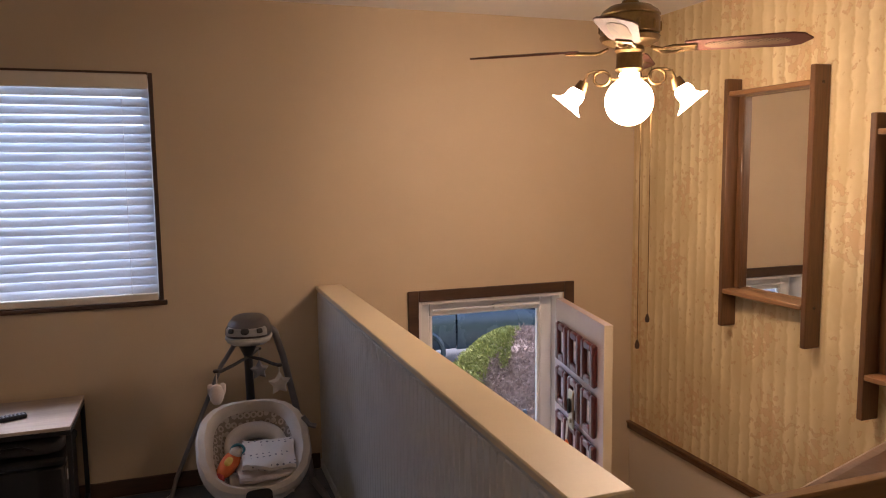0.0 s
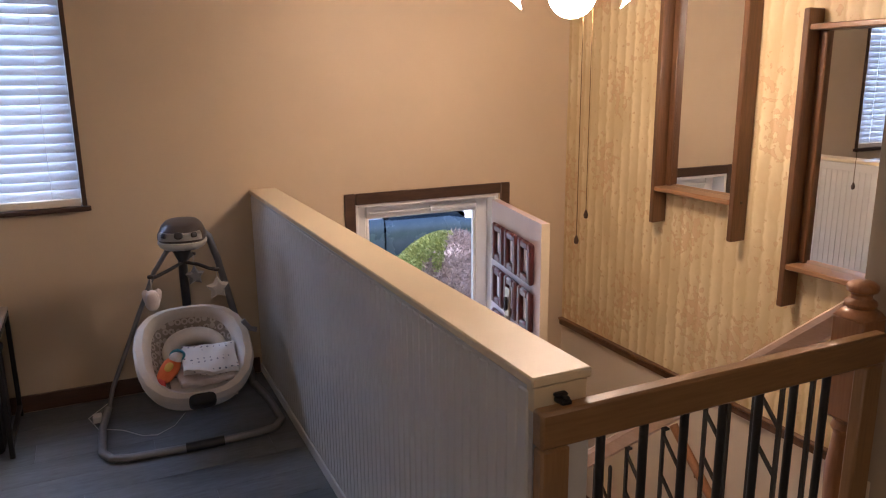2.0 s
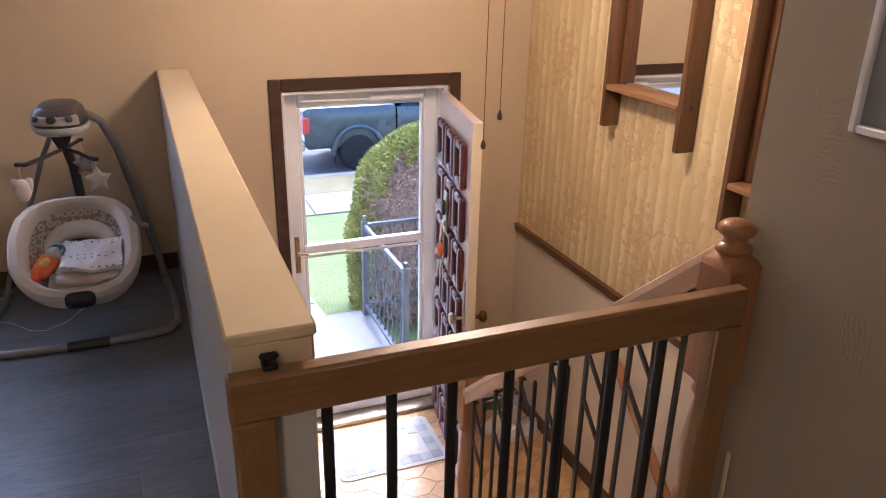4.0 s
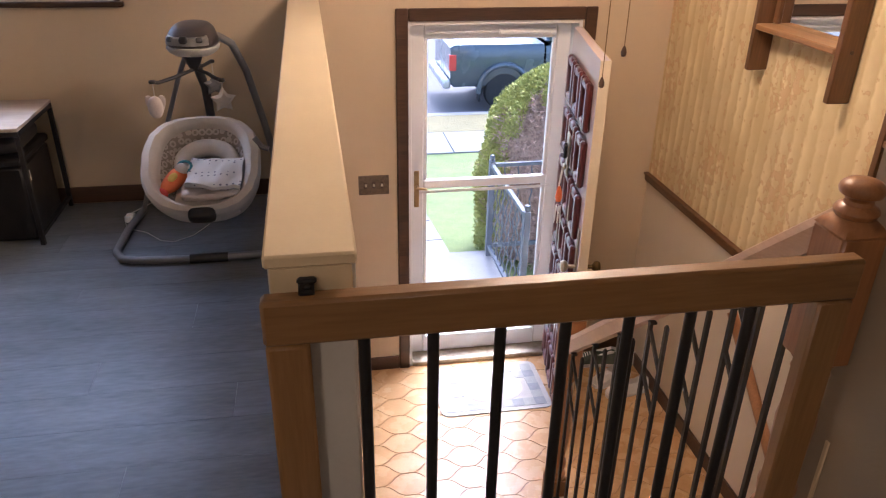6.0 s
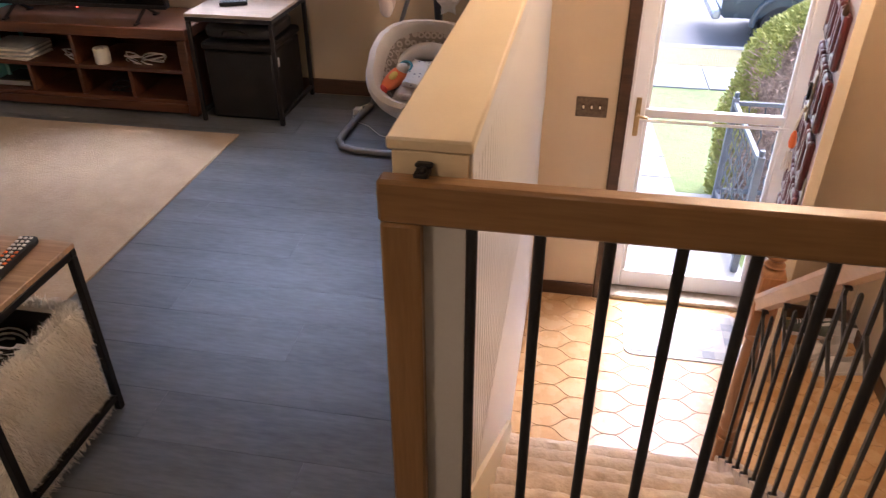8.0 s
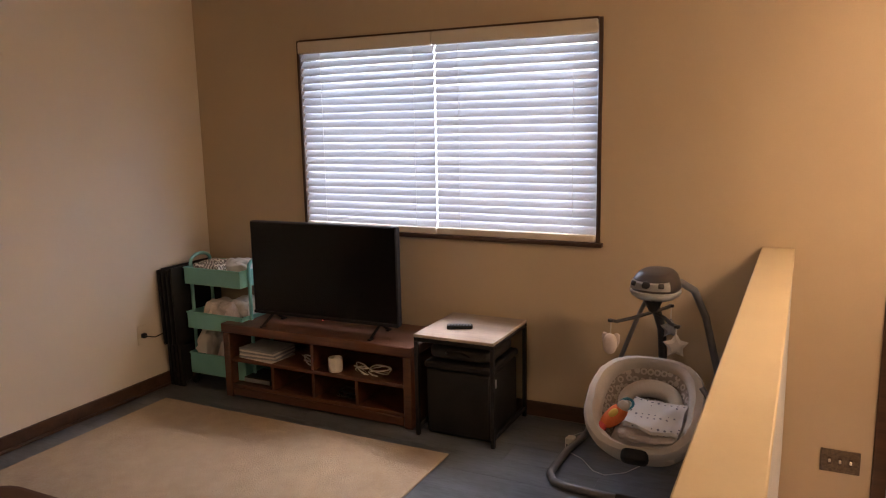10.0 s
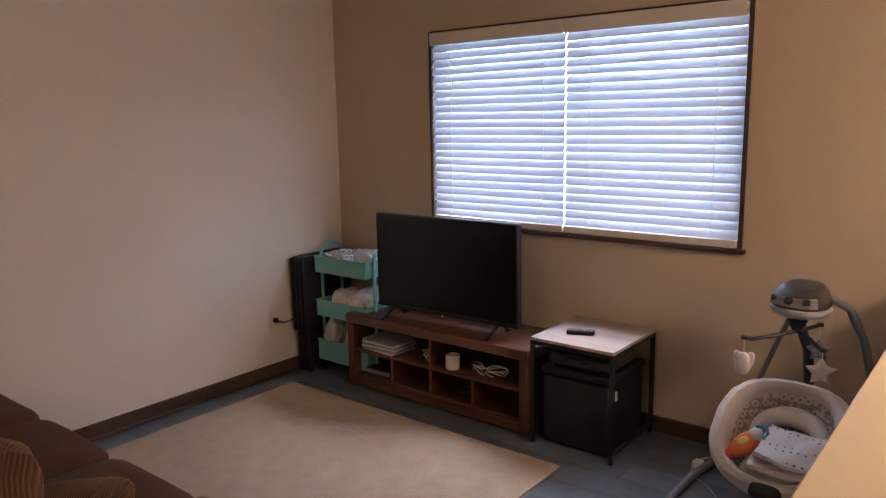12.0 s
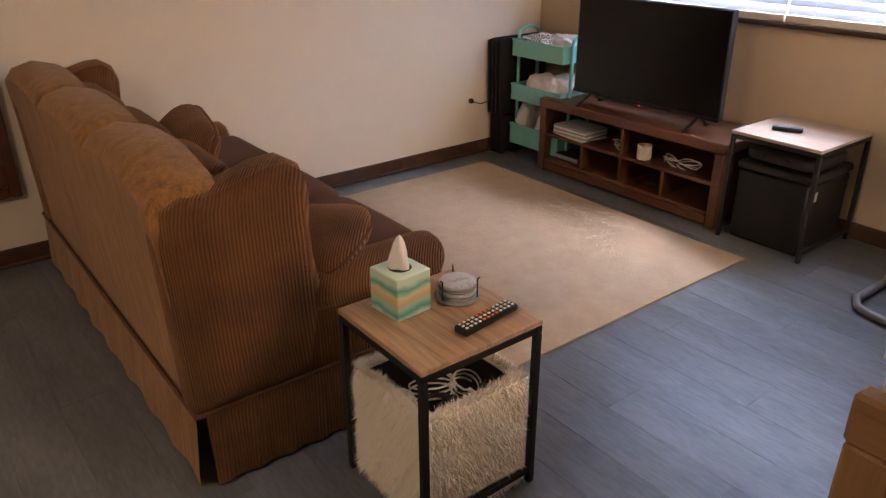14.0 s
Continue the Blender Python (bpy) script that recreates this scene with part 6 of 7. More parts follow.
# lamp added unseen over the room's back, to light the sofa's back and gate
dome = thing("added_ceiling_light", "added ceiling light out of view, lit frosted glass on a brass ring", "ceiling light", (-0.35, -0.95, CEIL))
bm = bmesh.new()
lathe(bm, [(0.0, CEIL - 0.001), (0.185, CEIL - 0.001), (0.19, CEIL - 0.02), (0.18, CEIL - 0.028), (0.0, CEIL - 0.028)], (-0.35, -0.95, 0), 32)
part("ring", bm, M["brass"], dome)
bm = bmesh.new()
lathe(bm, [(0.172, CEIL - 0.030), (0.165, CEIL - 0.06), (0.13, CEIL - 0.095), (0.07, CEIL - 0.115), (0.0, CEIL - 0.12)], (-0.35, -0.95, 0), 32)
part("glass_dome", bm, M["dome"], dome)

# ---- outdoors, seen through the entry door ----
def slope(y):
    """Height of the front yard, which falls towards the street."""
    return -1.50 - 0.93 * max(0.0, min(1.0, (y - 6.0) / 5.6))


M["grass"] = surface("lawn", (0.085, 0.13, 0.035), (0.19, 0.225, 0.08), 0.9, 3.5, 60, 0.8, depth=0.03, fine_amount=0.5)
M["dry_grass"] = surface("dry_verge_grass", (0.15, 0.135, 0.065), (0.24, 0.21, 0.11), 0.9, 4, 60, 0.8, depth=0.03, fine_amount=0.5)
M["concrete"] = surface("grey_concrete", (0.18, 0.18, 0.18), (0.26, 0.26, 0.26), 0.85, 3, 70, 0.4, depth=0.004)
M["asphalt"] = surface("wet_pale_asphalt", (0.075, 0.075, 0.08), (0.115, 0.115, 0.125), 0.75, 1.2, 90, 0.5, depth=0.004)
bm = bmesh.new()
ys = [NORTH + T, 5.0, 5.5, 6.0, 6.8, 7.7, 8.6, 9.6, 10.6, 11.6, 13.79]
xs = [-300, -40, -12, -4, 0, 1, 2, 3, 4, 6, 10, 20, 60, 300]
grid = [[bm.verts.new((x, y, slope(y))) for x in xs] for y in ys]
for r0, r1 in zip(grid, grid[1:]):
    for i in range(len(xs) - 1):
        bm.faces.new((r0[i], r0[i + 1], r1[i + 1], r1[i]))
far = [[bm.verts.new((x, y, z)) for x in (-300, 300)] for y, z in ((13.79, -2.57), (800, -2.57))]
bm.faces.new((far[0][0], far[0][1], far[1][1], far[1][0]))
structure(part("ground", bm, M["grass"]), "green front lawn sloping to the street", "ground")
bm = bmesh.new()
box(bm, (-300, 14.02, -2.7), (300, 23.0, -2.555))
structure(part("road", bm, M["asphalt"]), "pale damp asphalt street", "road")
structure(block("kerb", (-100, 13.80, -2.7), (100, 14.0, -2.42), M["concrete"], None, 0.02), "concrete kerb", "kerb")
structure(block("verge", (-100, 12.78, -2.6), (100, 13.79, -2.412), M["dry_grass"], None, 0.02), "yellowed grass verge", "verge")
pave = structure(thing("pavement", "", "", (0, 12.2, -2.43)), "grey concrete pavement slabs", "pavement")
bm = bmesh.new()
box(bm, (0.006, 11.70, -2.6), (1.494, 12.76, -2.405), 0.01)
bmesh.ops.translate(bm, verts=bm.verts, vec=(0, -12.2, 2.43))
slab_mesh = mesh_of(bm, "slab", M["concrete"])
for k in range(-6, 12):
    piece("slab", slab_mesh, (k * 1.5, 12.2, -2.43), pave)
# stoop and front walk
stoop = structure(thing("stoop", "", "", (1.8, 5.1, -1.5)), "concrete entry stoop and front walk", "stoop")
block("landing", (1.05, NORTH + T, -1.8), (2.23, 5.95, -1.27), M["concrete"], stoop, 0.012)
block("step", (1.05, 5.955, -1.8), (2.23, 6.25, -1.40), M["concrete"], stoop, 0.012)
bm = bmesh.new()
for k in range(7):
    y0, y1 = 6.3 + k * 0.72, 6.3 + k * 0.72 + 0.70
    za, zb = slope(y0) + 0.02, slope(y1) + 0.02
    vs = [bm.verts.new(v) for v in ((1.05, y0, za), (1.98, y0, za), (1.98, y1, zb), (1.05, y1, zb), (1.05, y0, za - 0.2), (1.98, y0, za - 0.2), (1.98, y1, zb - 0.2), (1.05, y1, zb - 0.2))]
    for f in ((0, 1, 2, 3), (4, 7, 6, 5), (0, 4, 5, 1), (1, 5, 6, 2), (2, 6, 7, 3), (3, 7, 4, 0)):
        bm.faces.new([vs[i] for i in f])
part("walk_slab", bm, M["concrete"], stoop)

# iron railing on the stoop
M["grey_iron"] = surface("grey_painted_iron", (0.07, 0.085, 0.11), (0.12, 0.14, 0.17), 0.5, 10, 120, 0.2)
fence = thing("stoop_railing", "grey painted iron railing with thin bars on the stoop", "railing", (2.1, 5.5, -1.27))
P0, P1, P2 = (2.17, NORTH + T + 0.35), (2.17, 5.90), (2.72, 5.90)
for x, y in (P0, P1, P2):
    bm = bmesh.new()
    box(bm, (x - 0.022, y - 0.022, -1.27 if x < 2.4 else -1.75), (x + 0.022, y + 0.022, -0.44), 0.004)
    lathe(bm, [(0.0, -0.395), (0.016, -0.40), (0.020, -0.42), (0.014, -0.44)], (x, y, 0), 10)
    part("post", bm, M["grey_iron"], fence)
for (xa, ya), (xb, yb) in ((P0, P1), (P1, P2)):
    for z in (-0.48, -1.18):
        bm = bmesh.new()
        tube(bm, [(xa, ya, z), (xb, yb, z)], 0.014, square=True)
        part("rail", bm, M["grey_iron"], fence)
    n_bars = 9 if xa == xb else 4
    for i in range(1, n_bars + 1):
        u = i / (n_bars + 1)
        x, y = xa + (xb - xa) * u, ya + (yb - ya) * u
        bm = bmesh.new()
        tw = [(x + 0.008 * math.sin(q * 1.6), y + 0.008 * math.cos(q * 1.6), -1.18 + q * 0.035) for q in range(21)]
        tube(bm, tw, 0.006, 5)
        part("bar", bm, M["grey_iron"], fence)

# shrub: green clipped side, brown bare twigs on the other
M["shrub_leaf"] = surface("shrub_leaf", (0.16, 0.20, 0.04), (0.46, 0.47, 0.16), 0.8, 26, 90, 0.2, vary=0)
M["shrub_twig"] = surface("bare_brown_twigs", (0.17, 0.115, 0.095), (0.56, 0.43, 0.37), 0.9, 26, 90, 0.2)
BX, BY, BZ, BR, BH = 2.94, 6.55, -1.62, 0.70, 1.74
shrub = thing("shrub", "tall rounded shrub, yellow-green outside with bare brown twigs", "shrub", (BX, BY, BZ))
rng = random.Random(4)


def shrub_radius(z, a):
    u = (z - BZ) / BH
    prof = math.sqrt(max(0.0, 1 - ((u - 0.34) / 0.67) ** 2)) if u > 0.34 else 0.90 + 0.10 * (u / 0.34)
    return BR * prof * (1 + 0.13 * noise.noise((math.cos(a) * 2.2, math.sin(a) * 2.2, z * 2.4)))


def tufts(count, lo, hi, size, pick, spread):
    verts, faces = [], []
    while count > 0:
        a = rng.uniform(0, 2 * math.pi)
        z = BZ + BH * rng.uniform(0.02, 1.0)
        if not pick(a, z):
            continue
        r = shrub_radius(z, a) * rng.uniform(lo, hi)
        c = Vector((BX + r * math.cos(a), BY + r * math.sin(a), z))
        d = Vector((math.cos(a) * 0.7, math.sin(a) * 0.7, 0.7)) + Vector((rng.uniform(-spread, spread), rng.uniform(-spread, spread), rng.uniform(-spread, spread)))
        d.normalize()
        s = d.cross(Vector((rng.uniform(-1, 1), rng.uniform(-1, 1), rng.uniform(-1, 1)))).normalized()
        L, W = size[0] * rng.uniform(0.6, 1.3), size[1] * rng.uniform(0.7, 1.3)
        k = len(verts)
        verts += [c - s * W, c + d * L * 0.5 - s * W * 0.9, c + d * L, c + d * L * 0.5 + s * W * 0.9]
        faces.append((k, k + 1, k + 2, k + 3))
        count -= 1
    return verts, faces


def green_side(a, z):
    u = (z - BZ) / BH
    lean = math.cos(a - radians(158))
    return lean * 1.2 + max(0.0, (u - 0.80) * 5) + 0.9 * noise.noise((math.cos(a) * 3.2, math.sin(a) * 3.2, z * 3.2)) > 0.88


for nm, mt, cnt, lo, hi, size, pick, spread in (("crown", M["shrub_leaf"], 22000, 0.82, 1.07, (0.036, 0.008), green_side, 0.8), ("twigs", M["shrub_twig"], 17000, 0.74, 1.03, (0.075, 0.0055), lambda a, z: not green_side(a, z), 1.1)):
    vs, fs = tufts(cnt, lo, hi, size, pick, spread)
    me = bpy.data.meshes.new(nm)
    me.from_pydata([v - Vector((BX, BY, BZ)) for v in vs], [], fs)
    me.materials.append(mt)
    ob = new(nm, me)
    ob.parent = shrub
    tagged(ob, kind="stuff")
bm = bmesh.new()
for q in range(26):
    a = rng.uniform(0, 6.28)
    r1, z1 = BR * rng.uniform(0.4, 0.8), BZ + BH * rng.uniform(0.4, 0.9)
    tube(bm, [(BX + 0.05 * math.cos(a), BY + 0.05 * math.sin(a), BZ - 0.1), (BX + r1 * 0.5 * math.cos(a), BY + r1 * 0.5 * math.sin(a), BZ + (z1 - BZ) * 0.5), (BX + r1 * math.cos(a), BY + r1 * math.sin(a), z1)], [0.025, 0.016, 0.005], 5)
part("branches", bm, M["shrub_twig"], shrub)
bm = bmesh.new()
lv = []
for i in range(9):
    z = BZ + BH * (0.02 + 0.9 * i / 8)
    lv.append([bm.verts.new((BX + 0.74 * shrub_radius(z, q * math.pi / 8) * math.cos(q * math.pi / 8), BY + 0.74 * shrub_radius(z, q * math.pi / 8) * math.sin(q * math.pi / 8), z)) for q in range(16)])
for r0, r1 in zip(lv, lv[1:]):
    for q in range(16):
        bm.faces.new((r0[q], r0[(q + 1) % 16], r1[(q + 1) % 16], r1[q]))
bm.faces.new(lv[-1])
part("inner_mass", bm, M["shrub_twig"], shrub)

# parked pickup truck
M["car_paint"] = surface("dark_blue_grey_car_paint", (0.035, 0.050, 0.060), (0.055, 0.075, 0.085), 0.25, 2, 60, 0.0, coat=0.8)
M["car_glass"] = surface("dark_car_glass", (0.02, 0.03, 0.04), (0.04, 0.05, 0.06), 0.08, 2, 60, 0.0, coat=0.5)
M["tyre"] = surface("tyre_rubber", (0.012, 0.012, 0.012), (0.025, 0.025, 0.025), 0.8, 20, 120, 0.2)
M["rim"] = surface("alloy_rim", (0.45, 0.46, 0.48), (0.6, 0.61, 0.62), 0.3, 8, 60, 0.02, metal=0.8)
M["red_lens"] = surface("red_tail_lens", (0.45, 0.03, 0.03), (0.6, 0.06, 0.05), 0.2, 8, 60, 0.0, coat=0.5)
TX, TY, TZ = 3.41, 14.45, -2.548
truck = thing("pickup_truck", "dark pickup truck parked at the kerb on the street", "truck", (TX + 2.6, TY + 0.9, TZ))


def hull(sections, x_list):
    """Lofts a body shell along x; each section is a list of (y, z)."""
    b = bmesh.new()
    rings = [[b.verts.new((x, y, z)) for y, z in sec] for x, sec in zip(x_list, sections)]
    n = len(rings[0])
    for r0, r1 in zip(rings, rings[1:]):
        for q in range(n):
            b.faces.new((r0[q], r0[(q + 1) % n], r1[(q + 1) % n], r1[q]))
    b.faces.new(rings[0])
    b.faces.new(rings[-1][::-1])
    return b


def sec(z0, z1, inset=0.0):
    return [(TY + 0.04 + inset, TZ + z0), (TY - 0.0 + inset, TZ + z0 + 0.12), (TY + 0.0 + inset, TZ + z1 - 0.12), (TY + 0.05 + inset, TZ + z1), (TY + 1.75 - inset, TZ + z1), (TY + 1.80 - inset, TZ + z1 - 0.12), (TY + 1.80 - inset, TZ + z0 + 0.12), (TY + 1.76 - inset, TZ + z0)]


part("bed", hull([sec(0.55, 1.22, 0.02), sec(0.48, 1.27), sec(0.48, 1.27), sec(0.48, 1.27)], [TX + 0.02, TX + 0.10, TX + 1.0, TX + 1.86]), M["car_paint"], truck)
body = part("cab", hull([sec(0.45, 1.22), sec(0.45, 1.20), sec(0.45, 1.12), sec(0.45, 1.06), sec(0.52, 0.95, 0.06)], [TX + 1.90, TX + 3.4, TX + 3.8, TX + 4.9, TX + 5.15]), M["car_paint"], truck)
part("greenhouse", hull([sec(1.18, 1.30, 0.10), sec(1.18, 1.76, 0.20), sec(1.18, 1.76, 0.20), sec(1.10, 1.24, 0.12)], [TX + 1.92, TX + 2.10, TX + 3.10, TX + 3.78]), M["car_glass"], truck, "dark cab windows")
part("roof", hull([sec(1.70, 1.80, 0.22), sec(1.70, 1.82, 0.21), sec(1.66, 1.80, 0.22)], [TX + 2.06, TX + 2.4, TX + 3.18]), M["car_paint"], truck)
for x in (TX + 1.08, TX + 4.30):
    bm = bmesh.new()
    pts = [(x + 0.50 * math.cos(a), TY - 0.02, TZ + 0.40 + 0.50 * math.sin(a)) for a in [radians(-5 + 190 * q / 14) for q in range(15)]]
    tube(bm, pts, 0.055, 8)
    part("fender_flare", bm, M["car_paint"], truck)
    for y in (TY + 0.10, TY + 1.70):
        bm = bmesh.new()
        lathe(bm, [(0.22, -0.11), (0.35, -0.10), (0.375, -0.06), (0.375, 0.06), (0.35, 0.10), (0.22, 0.11)], (0, 0, 0), 28)
        bmesh.ops.transform(bm, matrix=Matrix.Translation((x, y, TZ + 0.375)) @ Matrix.Rotation(radians(90), 4, "X"), verts=bm.verts)
        wheel = part("wheel", bm, M["tyre"], truck)
        bm = bmesh.new()
        lathe(bm, [(0.0, 0.085), (0.05, 0.09), (0.06, 0.07), (0.20, 0.075), (0.225, 0.10), (0.23, -0.10), (0.0, -0.10)], (0, 0, 0), 28)
        for q in range(6):
            a = q * math.pi / 3
            tube(bm, [(0.03 * math.cos(a), 0.03 * math.sin(a), 0.085), (0.21 * math.cos(a), 0.21 * math.sin(a), 0.09)], 0.022, 6)
        bmesh.ops.transform(bm, matrix=Matrix.Translation((x, y, TZ + 0.375)) @ Matrix.Rotation(radians(90), 4, "X"), verts=bm.verts)
        part("rim", bm, M["rim"], wheel)
block("tail_light", (TX - 0.005, TY - 0.012, TZ + 0.80), (TX + 0.13, TY + 0.14, TZ + 1.10), M["red_lens"], truck, 0.01)
block("bumper", (TX - 0.12, TY + 0.02, TZ + 0.45), (TX + 0.03, TY + 1.78, TZ + 0.62), M["rim"], truck, 0.03)
block("mud_flap", (TX + 0.60, TY + 0.02, TZ + 0.18), (TX + 0.62, TY + 0.22, TZ + 0.52), M["tyre"], truck)

# ---- baby swing beside the half wall ----
M["swing_tube"] = surface("grey_painted_tube", (0.19, 0.19, 0.20), (0.27, 0.27, 0.28), 0.35, 8, 100, 0.03, metal=0.3)
M["swing_dark"] = surface("charcoal_plastic", (0.014, 0.014, 0.015), (0.030, 0.029, 0.031), 0.4, 8, 120, 0.06)
M["cream_cloth"] = surface("cream_padded_cloth", (0.52, 0.47, 0.42), (0.64, 0.59, 0.53), 0.9, 8, 150, 0.4, sheen=0.2)
M["ring_cloth"] = grid_material("grey_ring_print_cloth", (0.27, 0.235, 0.21), (0.50, 0.46, 0.42), 0.030)
M["spot_cloth"] = grid_material("white_spotted_blanket", (0.66, 0.63, 0.61), (0.16, 0.16, 0.20), 0.026, ring=0.0, width=0.20)
swing = thing("baby_swing", "grey-framed baby swing with a cream padded seat", "baby swing", (0.33, 3.8, 0.0))
bm = bmesh.new()
base_pts = [(-0.03, 4.16, 0.022), (-0.06, 3.95, 0.020), (-0.065, 3.78, 0.018), (-0.065, 3.70, 0.018), (-0.03, 3.63, 0.018), (0.04, 3.605, 0.018), (0.33, 3.585, 0.018), (0.57, 3.595, 0.018), (0.65, 3.615, 0.018), (0.695, 3.68, 0.018), (0.695, 3.78, 0.018), (0.69, 3.95, 0.020), (0.66, 4.16, 0.022)]
tube(bm, base_pts, 0.017, 10)
part("base_loop", bm, M["swing_tube"], swing)
bm = bmesh.new()
tube(bm, [(0.26, 3.590, 0.018), (0.42, 3.589, 0.018)], 0.022, 10)
part("base_sleeve", bm, M["swing_dark"], swing)
bm = bmesh.new()
tube(bm, [(0.66, 4.15, 0.02), (0.65, 4.17, 0.12), (0.585, 4.17, 0.45), (0.53, 4.14, 0.70), (0.485, 4.06, 0.84), (0.44, 3.97, 0.89), (0.40, 3.92, 0.895)], 0.017, 12)
part("frame_arm", bm, M["swing_tube"], swing)
bm = bmesh.new()
tube(bm, [(-0.03, 4.15, 0.02), (0.0, 4.17, 0.12), (0.14, 4.16, 0.45), (0.23, 4.10, 0.68), (0.29, 4.0, 0.80), (0.33, 3.93, 0.84)], 0.011, 10)
part("frame_arm", bm, M["swing_tube"], swing)
bm = bmesh.new()
tube(bm, [(0.345, 3.89, 0.80), (0.355, 4.02, 0.66), (0.36, 4.05, 0.50), (0.345, 3.98, 0.30), (0.335, 3.80, 0.18)], 0.020, 10)
part("hanger", bm, M["swing_dark"], swing)
# drive head: a flat-topped oval cap with a slanting front, a pale band round its belly
HC = Vector((0.350, 3.868, 0.886))


def head_point(a, r, z, grow=0.0):
    """A point on the cap; its front, towards the room, slants back as it rises."""
    x = (r * 0.95 + grow) * math.copysign(abs(math.cos(a)) ** 0.82, math.cos(a))
    y = (r * 0.92 + grow) * math.copysign(abs(math.sin(a)) ** 0.82, math.sin(a))
    if y < 0:
        y *= 1 - 0.9 * max(0.0, z)
    return HC + Matrix.Rotation(radians(-14), 3, "Z") @ Vector((x, y, z + (0.016 * (y / 0.1) if z > 0.03 else 0)))


def head_shell(levels, grow=0.0, span=(0, 360), seg=40):
    b = bmesh.new()
    full = span[1] - span[0] >= 360
    n = seg if full else seg + 1
    rings = [[b.verts.new(head_point(radians(span[0] + (span[1] - span[0]) * q / seg), r, z, grow)) for q in range(n)] for r, z in levels]
    for r0, r1 in zip(rings, rings[1:]):
        for q in range(seg):
            b.faces.new((r0[q], r0[(q + 1) % n], r1[(q + 1) % n], r1[q]))
    if full:
        b.faces.new(rings[0][::-1])
        b.faces.new(rings[-1])
    return b


M["silver_plastic"] = surface("silver_plastic", (0.44, 0.43, 0.41), (0.52, 0.51, 0.49), 0.3, 8, 120, 0.02)
M["head_grey"] = surface("dark_taupe_plastic", (0.045, 0.038, 0.038), (0.070, 0.060, 0.060), 0.35, 8, 120, 0.04)
head = part("drive_head", head_shell([(0.100, -0.012), (0.108, 0.0), (0.106, 0.022), (0.092, 0.050), (0.076, 0.066), (0.060, 0.071), (0.02, 0.073)]), M["head_grey"], swing, "dark taupe drive housing")
part("trim_ring", head_shell([(0.082, -0.048), (0.100, -0.036), (0.109, -0.022), (0.109, -0.014), (0.100, -0.011)]), M["silver_plastic"], head, "silver trim ring")
bm = head_shell([(0.107, 0.000), (0.1065, 0.014), (0.104, 0.028), (0.094, 0.046)], 0.003, (212, 328), 16)
bmesh.ops.solidify(bm, geom=bm.faces[:], thickness=0.003)
part("control_panel", bm, M["silver_plastic"], head, "silver control panel")
for ang, rad in ((238, 0.013), (270, 0.019), (302, 0.013)):
    bm = bmesh.new()
    c = head_point(radians(ang), 0.104, 0.024, 0.006)
    puff(bm, c, (rad * 2, 0.012, rad * 1.7), 0.5 if ang != 270 else 0.9, 0.5 if ang != 270 else 0.9, Matrix.Rotation(radians(ang - 270 - 14), 3, "Z") @ Matrix.Rotation(radians(-22), 3, "X"), 16, 8)
    part("button", bm, M["swing_dark"], head)
bm = bmesh.new()
lathe(bm, [(0.0, 0.770), (0.014, 0.772), (0.022, 0.785), (0.050, 0.850), (0.062, 0.885), (0.0, 0.89)], (0.343, 3.86, 0), 20)
part("drive_cone", bm, M["swing_dark"], head)
# toy bar with three plush toys
bm = bmesh.new()
C = Vector((0.343, 3.855, 0.775))
tube(bm, [(0.195, 3.71, 0.760), (0.215, 3.73, 0.752), (0.27, 3.79, 0.758), C, (0.40, 3.80, 0.770), (0.44, 3.75, 0.758), (0.465, 3.72, 0.758)], 0.008, 8)
tube(bm, [C, (0.37, 3.92, 0.775), (0.40, 3.98, 0.78)], 0.008, 8)
for p in ((0.195, 3.71, 0.760), (0.465, 3.72, 0.758), (0.40, 3.98, 0.78)):
    lathe(bm, [(0.0, 0.008), (0.012, 0.006), (0.014, 0.0), (0.012, -0.006), (0.0, -0.008)], p, 12)
part("toy_bar", bm, M["swing_dark"], swing)


def star(centre, r, depth, turn, points=5):
    b = bmesh.new()
    c = Vector(centre)
    n = points * 2
    rim = []
    for q in range(n):
        a = math.pi / 2 + 2 * math.pi * q / n
        rr = r if q % 2 == 0 else r * 0.56
        rim.append(b.verts.new(c + turn @ Vector((rr * math.cos(a), 0, rr * math.sin(a)))))
    for s in (-1, 1):
        mid = b.verts.new(c + turn @ Vector((0, s * depth, 0)))
        mids = [b.verts.new(c + turn @ Vector((0.62 * (v_r) * math.cos(math.pi / 2 + 2 * math.pi * q / n), s * depth * 0.8, 0.62 * v_r * math.sin(math.pi / 2 + 2 * math.pi * q / n)))) for q, v_r in ((q, r if q % 2 == 0 else r * 0.56) for q in range(n))]
        for q in range(n):
            j = (q + 1) % n
            b.faces.new((rim[q], rim[j], mids[j], mids[q]))
            b.faces.new((mids[q], mids[j], mid))
    return b


for nm, p, zt, mt, r in (("plush_star", (0.463, 3.718, 0.676), 0.758, M["cream_cloth"], 0.055), ("plush_star", (0.40, 3.98, 0.675), 0.78, M["swing_tube"], 0.05)):
    toy = part(nm, star(p, r, 0.020, Matrix.Rotation(radians(12), 3, "Z")), mt, swing, "plush star toy")
    bm = bmesh.new()
    tube(bm, [(p[0], p[1], p[2] + r * 0.8), (p[0], p[1], zt)], 0.0025, 5)
    part("ribbon", bm, M["cream_cloth"], toy)
bm = bmesh.new()
puff(bm, (0.195, 3.71, 0.655), (0.060, 0.045, 0.092), 0.9, 0.9, None, 22, 14, 0.22, 2)
